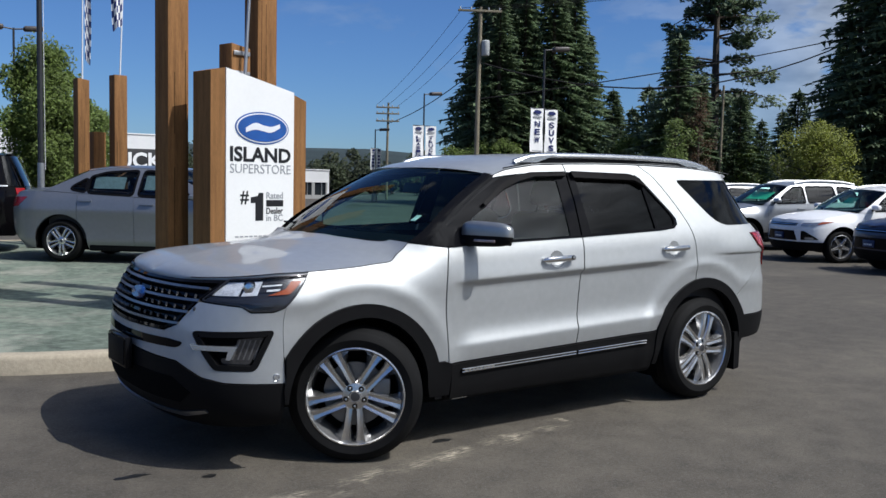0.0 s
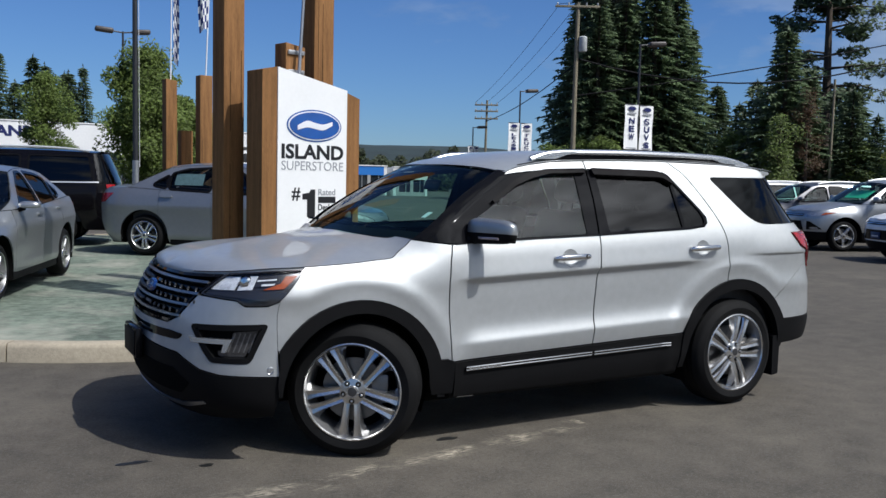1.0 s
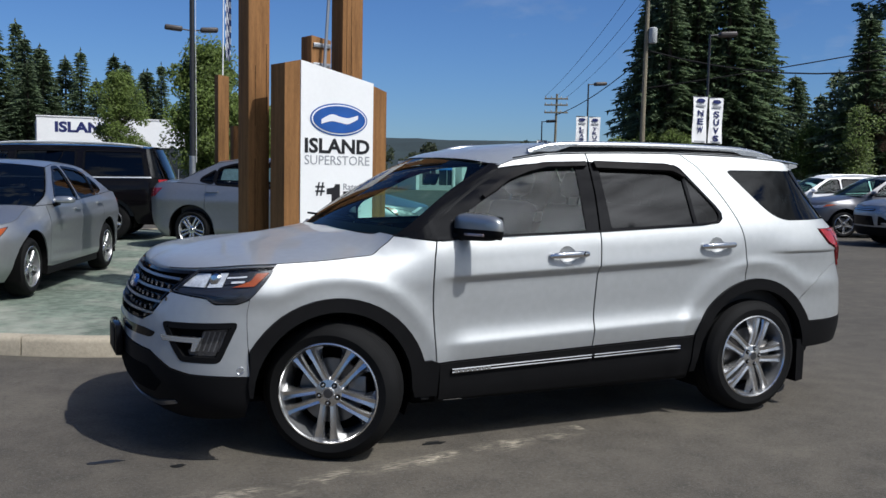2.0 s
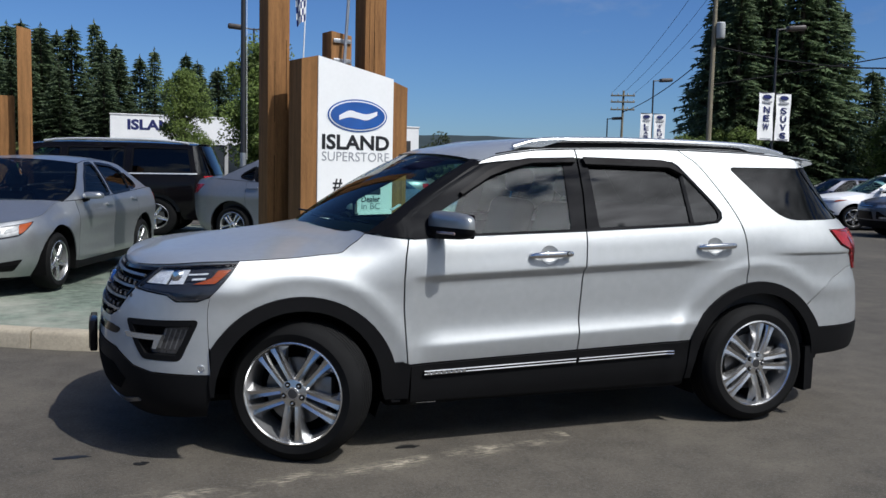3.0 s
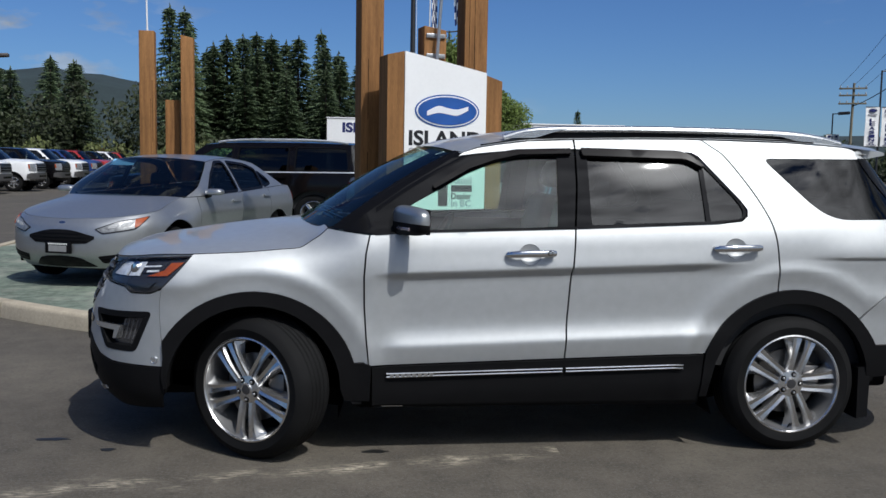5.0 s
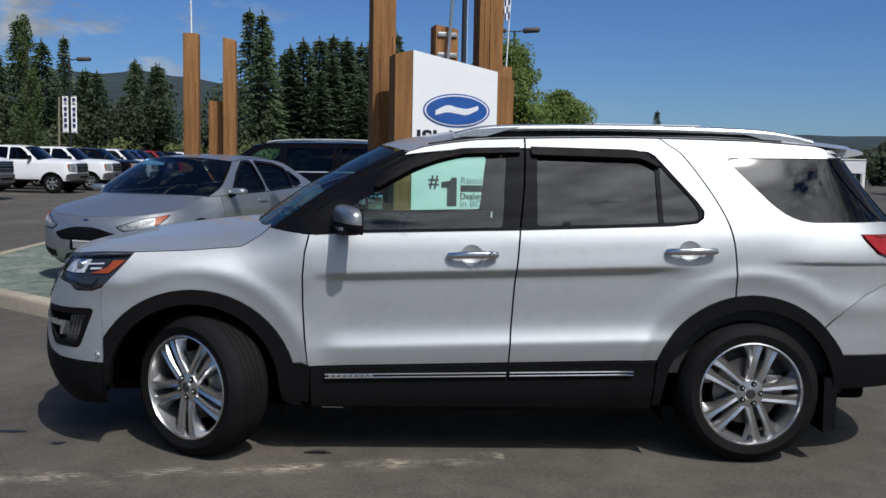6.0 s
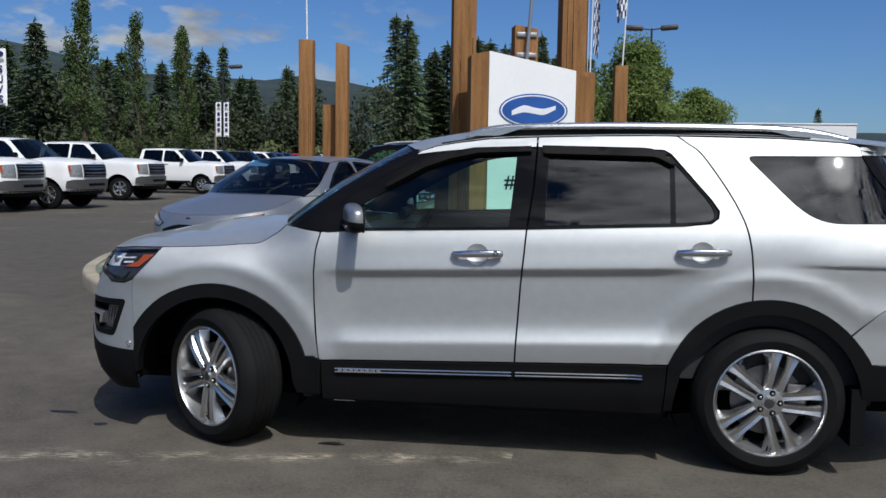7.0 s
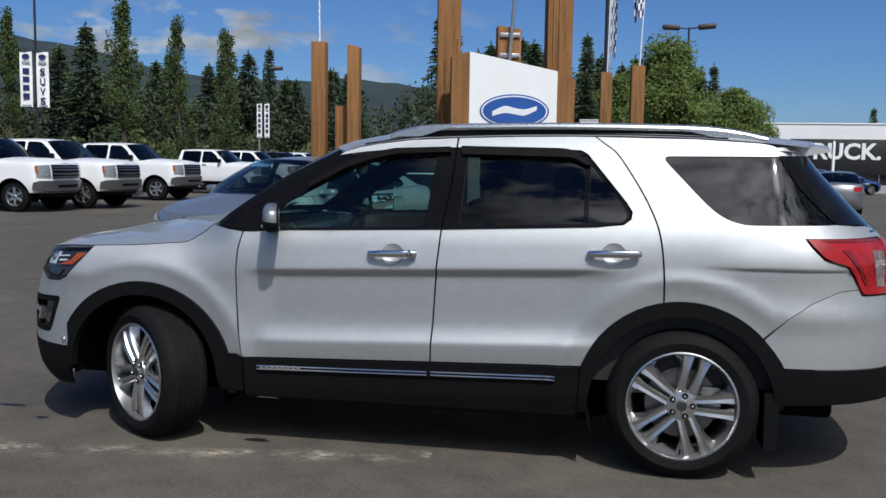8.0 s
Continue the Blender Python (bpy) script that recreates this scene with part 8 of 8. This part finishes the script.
# dark pole with a pale lower sleeve behind the silver saloon
dp = thing("dark_pole", pose(2.1, 16.04, 0), "dark steel flag mast with a pale lower sleeve", "pole")
part("mast", tube([(0, 0, 0), (0, 0, 4), (0, 0, 8.2)], [0.065, 0.06, 0.05], 10), POLE_DARK, dp)
part("sleeve", tube([(0, 0, 0), (0, 0, 1.75)], 0.072, 12), STEEL, dp)
part("halyard", tube([(0.085, -0.03, 1.6), (0.075, -0.03, 4.5), (0.07, -0.02, 7.9)], 0.006, 5), WHITE_POLE, dp)


def power_pole(x, y, h, arms, rz, label, tank=True, r=0.16):
    ob = thing("power_pole", pose(x, y, 0, 0, 0, rz), label, "utility pole", "utility poles")
    part("mast", tube([(0, 0, 0), (0, 0, h * 0.5), (0.05, 0, h)], [r, r * 0.85, r * 0.7], 10), WOOD_POLE, ob)
    for z, w in arms:
        part("crossarm", box((-w / 2, -0.16, z - 0.06), (w / 2, -0.05, z + 0.06), 0.01), WOOD_POLE, ob)
        for k in (-0.45, -0.2, 0.2, 0.45):
            bm = lathe([(0.002, 0.16), (0.035, 0.14), (0.05, 0.08), (0.03, 0.0)], 8)
            bmesh.ops.rotate(bm, verts=bm.verts, cent=(0, 0, 0), matrix=Matrix.Rotation(math.pi / 2, 3, "X"))
            bmesh.ops.translate(bm, vec=(k * w, -0.10, z + 0.06), verts=bm.verts)
            part("insulator", bm, GREY_TANK, ob)
    if tank:
        bm = tube([(0.36, -0.1, h - 2.75), (0.36, -0.1, h - 2.70), (0.36, -0.1, h - 1.95), (0.36, -0.1, h - 1.90)], [0.20, 0.235, 0.235, 0.19], 18)
        part("transformer", bm, GREY_TANK, ob, "grey transformer can")
    return ob


power_pole(29.9, 36.4, 11.5, ((11.25, 2.5),), -30, "weathered wooden power pole with crossarm and grey transformer")
power_pole(37.7, 58.3, 7.9, ((7.5, 1.9), (7.0, 1.9), (6.4, 1.9)), -30, "distant wooden power pole with three crossarms", False, 0.12)
power_pole(46.0, 31.8, 8.0, (), 0, "slim weathered wooden pole beside the bushes", False, 0.10)
power_pole(-24.5, 60.0, 5.6, (), 0, "slim grey pole in front of the wood", False, 0.10)


def cable(points, sag, r, label):
    ob = thing("cable", pose(0, 0, 0), label, "cable", "overhead cables")
    pts = []
    for a, b in zip(points, points[1:]):
        a, b = Vector(a), Vector(b)
        pts += [a.lerp(b, i / 14) - Vector((0, 0, sag * 4 * (i / 14) * (1 - i / 14))) for i in range(15)]
    part("strand", tube(pts, r, 5), WIRE, ob)


cable([(29.9, 36.4, 6.3), (56.5, 27.6, 12.1)], 0.3, 0.035, "thick black overhead cable between the poles")
cable([(29.9, 36.4, 8.4), (56.5, 27.6, 12.35)], 2.6, 0.045, "thick black overhead cable between the poles")
for k in range(3):
    off = (k - 1) * 1.0
    cable([(29.9 + off * 0.85, 36.4 - off * 0.5, 11.4), (66 + off, 12 + off, 18.0 + 0.5 * k)], 0.8, 0.014, "thin overhead power line")
    cable([(29.9 + off * 0.85, 36.4 - off * 0.5, 11.4), (37.7 + off * 0.8, 58.3 - off * 0.4, 7.7)], 0.35, 0.012, "thin overhead power line")
cable([(29.9, 36.4, 8.1), (37.7, 58.3, 6.2)], 0.4, 0.030, "black overhead cable to the next pole")


# ---- flags ----
NAVY_CLOTH = material("navy_flag_cloth", (0.015, 0.03, 0.14), 0.8, vary=0.1, scale=4)


def flag(x, y, z0, z1, w, rz, label, checks=True):
    """A limp hanging flag: a creased sheet, chequered navy and white."""
    ob = thing("flag", pose(x, y, 0, 0, 0, rz), label, "flag", "flags")
    nx, nz = (5, 18)
    bm = bmesh.new()
    fine = 4
    vs = []
    for i in range(nz * 2 + 1):
        f = i / (nz * 2)
        z = z1 - (z1 - z0) * f
        row = []
        for j in range(nx * fine + 1):
            g = j / (nx * fine)
            ww = w * (0.70 + 0.30 * math.sin(2.3 * f + 0.4))
            row.append(bm.verts.new((0.02 + ww * g, 0.055 * math.sin(g * 9 + f * 3) * g, z - 0.32 * g * (1 - f * 0.6) - 0.02 * math.sin(g * 9))))
        vs.append(row)
    for i in range(nz * 2):
        for j in range(nx * fine):
            face = bm.faces.new((vs[i][j], vs[i][j + 1], vs[i + 1][j + 1], vs[i + 1][j]))
            face.material_index = ((i // 2) + (j // fine)) % 2 if checks else 0
    o = part("cloth", bm, CLOTH if checks else NAVY_CLOTH, ob)
    o.data.materials.append(NAVY_CLOTH)
    return ob


flag(2.86, 12.66, 4.35, 6.8, 0.20, 178, "limp navy and white chequered flag on its pole")
flag(2.22, 12.96, 3.7, 6.0, 0.10, 10, "narrow navy and white chequered feather flag")
flag(1.44, 3.73, 3.55, 4.9, 0.42, 190, "limp dark navy flag on the bracket pole", False)
flag(-2.72, 9.90, 4.78, 6.2, 0.36, 180, "limp dark navy flag on the post's pole", False)


# ---- buildings ----
WALL_WHITE = material("white_cladding", (0.74, 0.74, 0.73), 0.6, vary=0.05, scale=0.6, grain=0.03)
WALL_GREY = material("grey_stucco", (0.34, 0.34, 0.33), 0.8, vary=0.08, scale=0.8)
ROOFING = material("grey_roofing", (0.16, 0.16, 0.17), 0.8, vary=0.1, scale=1)
SHOP_GLASS = material("dark_shop_glass", (0.02, 0.025, 0.03), 0.06, coat=0.5)
SIGN_BLACK = material("black_sign_board", (0.012, 0.012, 0.013), 0.5)
BLUE_PANEL = material("blue_fascia", (0.02, 0.16, 0.50), 0.5)


def shop(x, y, w, d, h, rz, label, bays, sill=0.5, head=2.3, fascia=WALL_WHITE):
    """A flat-roofed sales building with a parapet and a glazed front."""
    ob = thing("sales_building", pose(x, y, 0, 0, 0, rz), label, "building")
    t = 0.25
    part("side_wall", box((0, 0, 0), (t, d, h)), WALL_WHITE, ob, flat=True)
    part("side_wall", box((w - t, 0, 0), (w, d, h)), WALL_WHITE, ob, flat=True)
    part("back_wall", box((t, d - t, 0), (w - t, d, h)), WALL_WHITE, ob, flat=True)
    part("fascia", box((t, 0, head), (w - t, t, h)), fascia, ob, flat=True)
    part("roof", box((t, t, h - 0.5), (w - t, d - t, h - 0.3)), ROOFING, ob, flat=True)
    part("parapet_cap", box((-0.05, -0.05, h), (w + 0.05, 0.3, h + 0.08), 0.01), WALL_WHITE, ob)
    step = (w - 2 * t) / bays
    for k in range(bays):
        a = t + k * step
        part("pier", box((a, 0, 0), (a + 0.25, t, head)), WALL_GREY, ob, flat=True)
        win = part("window", box((a + 0.25, 0.10, sill), (a + step, 0.14, head)), SHOP_GLASS, ob, flat=True)
        part("window_frame", box((a + 0.25 + step / 2 - 0.03, 0.06, sill), (a + 0.28 + step / 2, 0.10, head)), STEEL, win, flat=True)
        part("stall_riser", box((a + 0.25, 0.02, 0), (a + step, t - 0.02, sill)), WALL_GREY, ob, flat=True)
    part("end_pier", box((w - t - 0.02, -0.01, 0), (w - t + 0.1, t, head)), WALL_GREY, ob, flat=True)
    return ob


tb = shop(10.5, 54.0, 8.7, 14.0, 4.15, 0, "long white sales building with a black sign board", 3)
sb = part("sign_board", box((2.1, -0.10, 1.15), (8.1, -0.004, 3.25), 0.01), SIGN_BLACK, tb, "black sign board with white capitals")
words("lettering", "TRUCK.", 1.02, SIGN_WHITE, tb, pose(4.95, -0.112, 2.52), 0.03, 4.75, "white capital letters")

ib = shop(-0.6, 62.0, 10.5, 10.0, 4.65, 0, "low white showroom with navy letters on its fascia", 4, 0.5, 2.75)
words("lettering", "ISLAND", 0.74, INK_NAVY, ib, pose(3.02, -0.006, 4.00), 0.045, 3.8, "navy capital letters")
shop(26.4, 60.3, 3.2, 6.0, 2.3, -8, "small distant building with a bright blue fascia", 2, 0.4, 1.6, BLUE_PANEL)
shop(30.2, 60.0, 2.9, 6.0, 2.25, -8, "small distant pale grey building with a white fascia", 2, 0.3, 1.3)
shop(31.4, 66.0, 4.6, 8.0, 2.15, -8, "distant low white building with dark windows", 2, 0.4, 1.35)


# ---- marks on the ground ----
STAIN = material("dark_oil_stain", (0.010, 0.010, 0.010), 0.5, vary=0.2, scale=20)


def stain(x, y, w, d, seed):
    rnd = random.Random(seed)
    bm = bmesh.new()
    ring = [bm.verts.new((w * math.cos(a) * rnd.uniform(0.6, 1.1), d * math.sin(a) * rnd.uniform(0.6, 1.1), 0.003)) for a in np.linspace(0, 6.283, 15)[:-1]]
    bm.faces.new(ring)
    made = bmesh.ops.extrude_face_region(bm, geom=bm.faces[:])["geom"]
    bmesh.ops.translate(bm, vec=(0, 0, -0.0025), verts=[g for g in made if isinstance(g, bmesh.types.BMVert)])
    bmesh.ops.recalc_face_normals(bm, faces=bm.faces)
    ob = part("oil_stain", bm, STAIN, None, flat=True)
    ob.location = (x, y, 0)
    tagged(ob, "small dark oil stain on the asphalt", "stain", "oil stains")


stain(-0.72, -0.745, 0.045, 0.03, 1)
stain(0.65, -0.85, 0.07, 0.035, 2)
stain(-1.05, -0.55, 0.10, 0.03, 3)
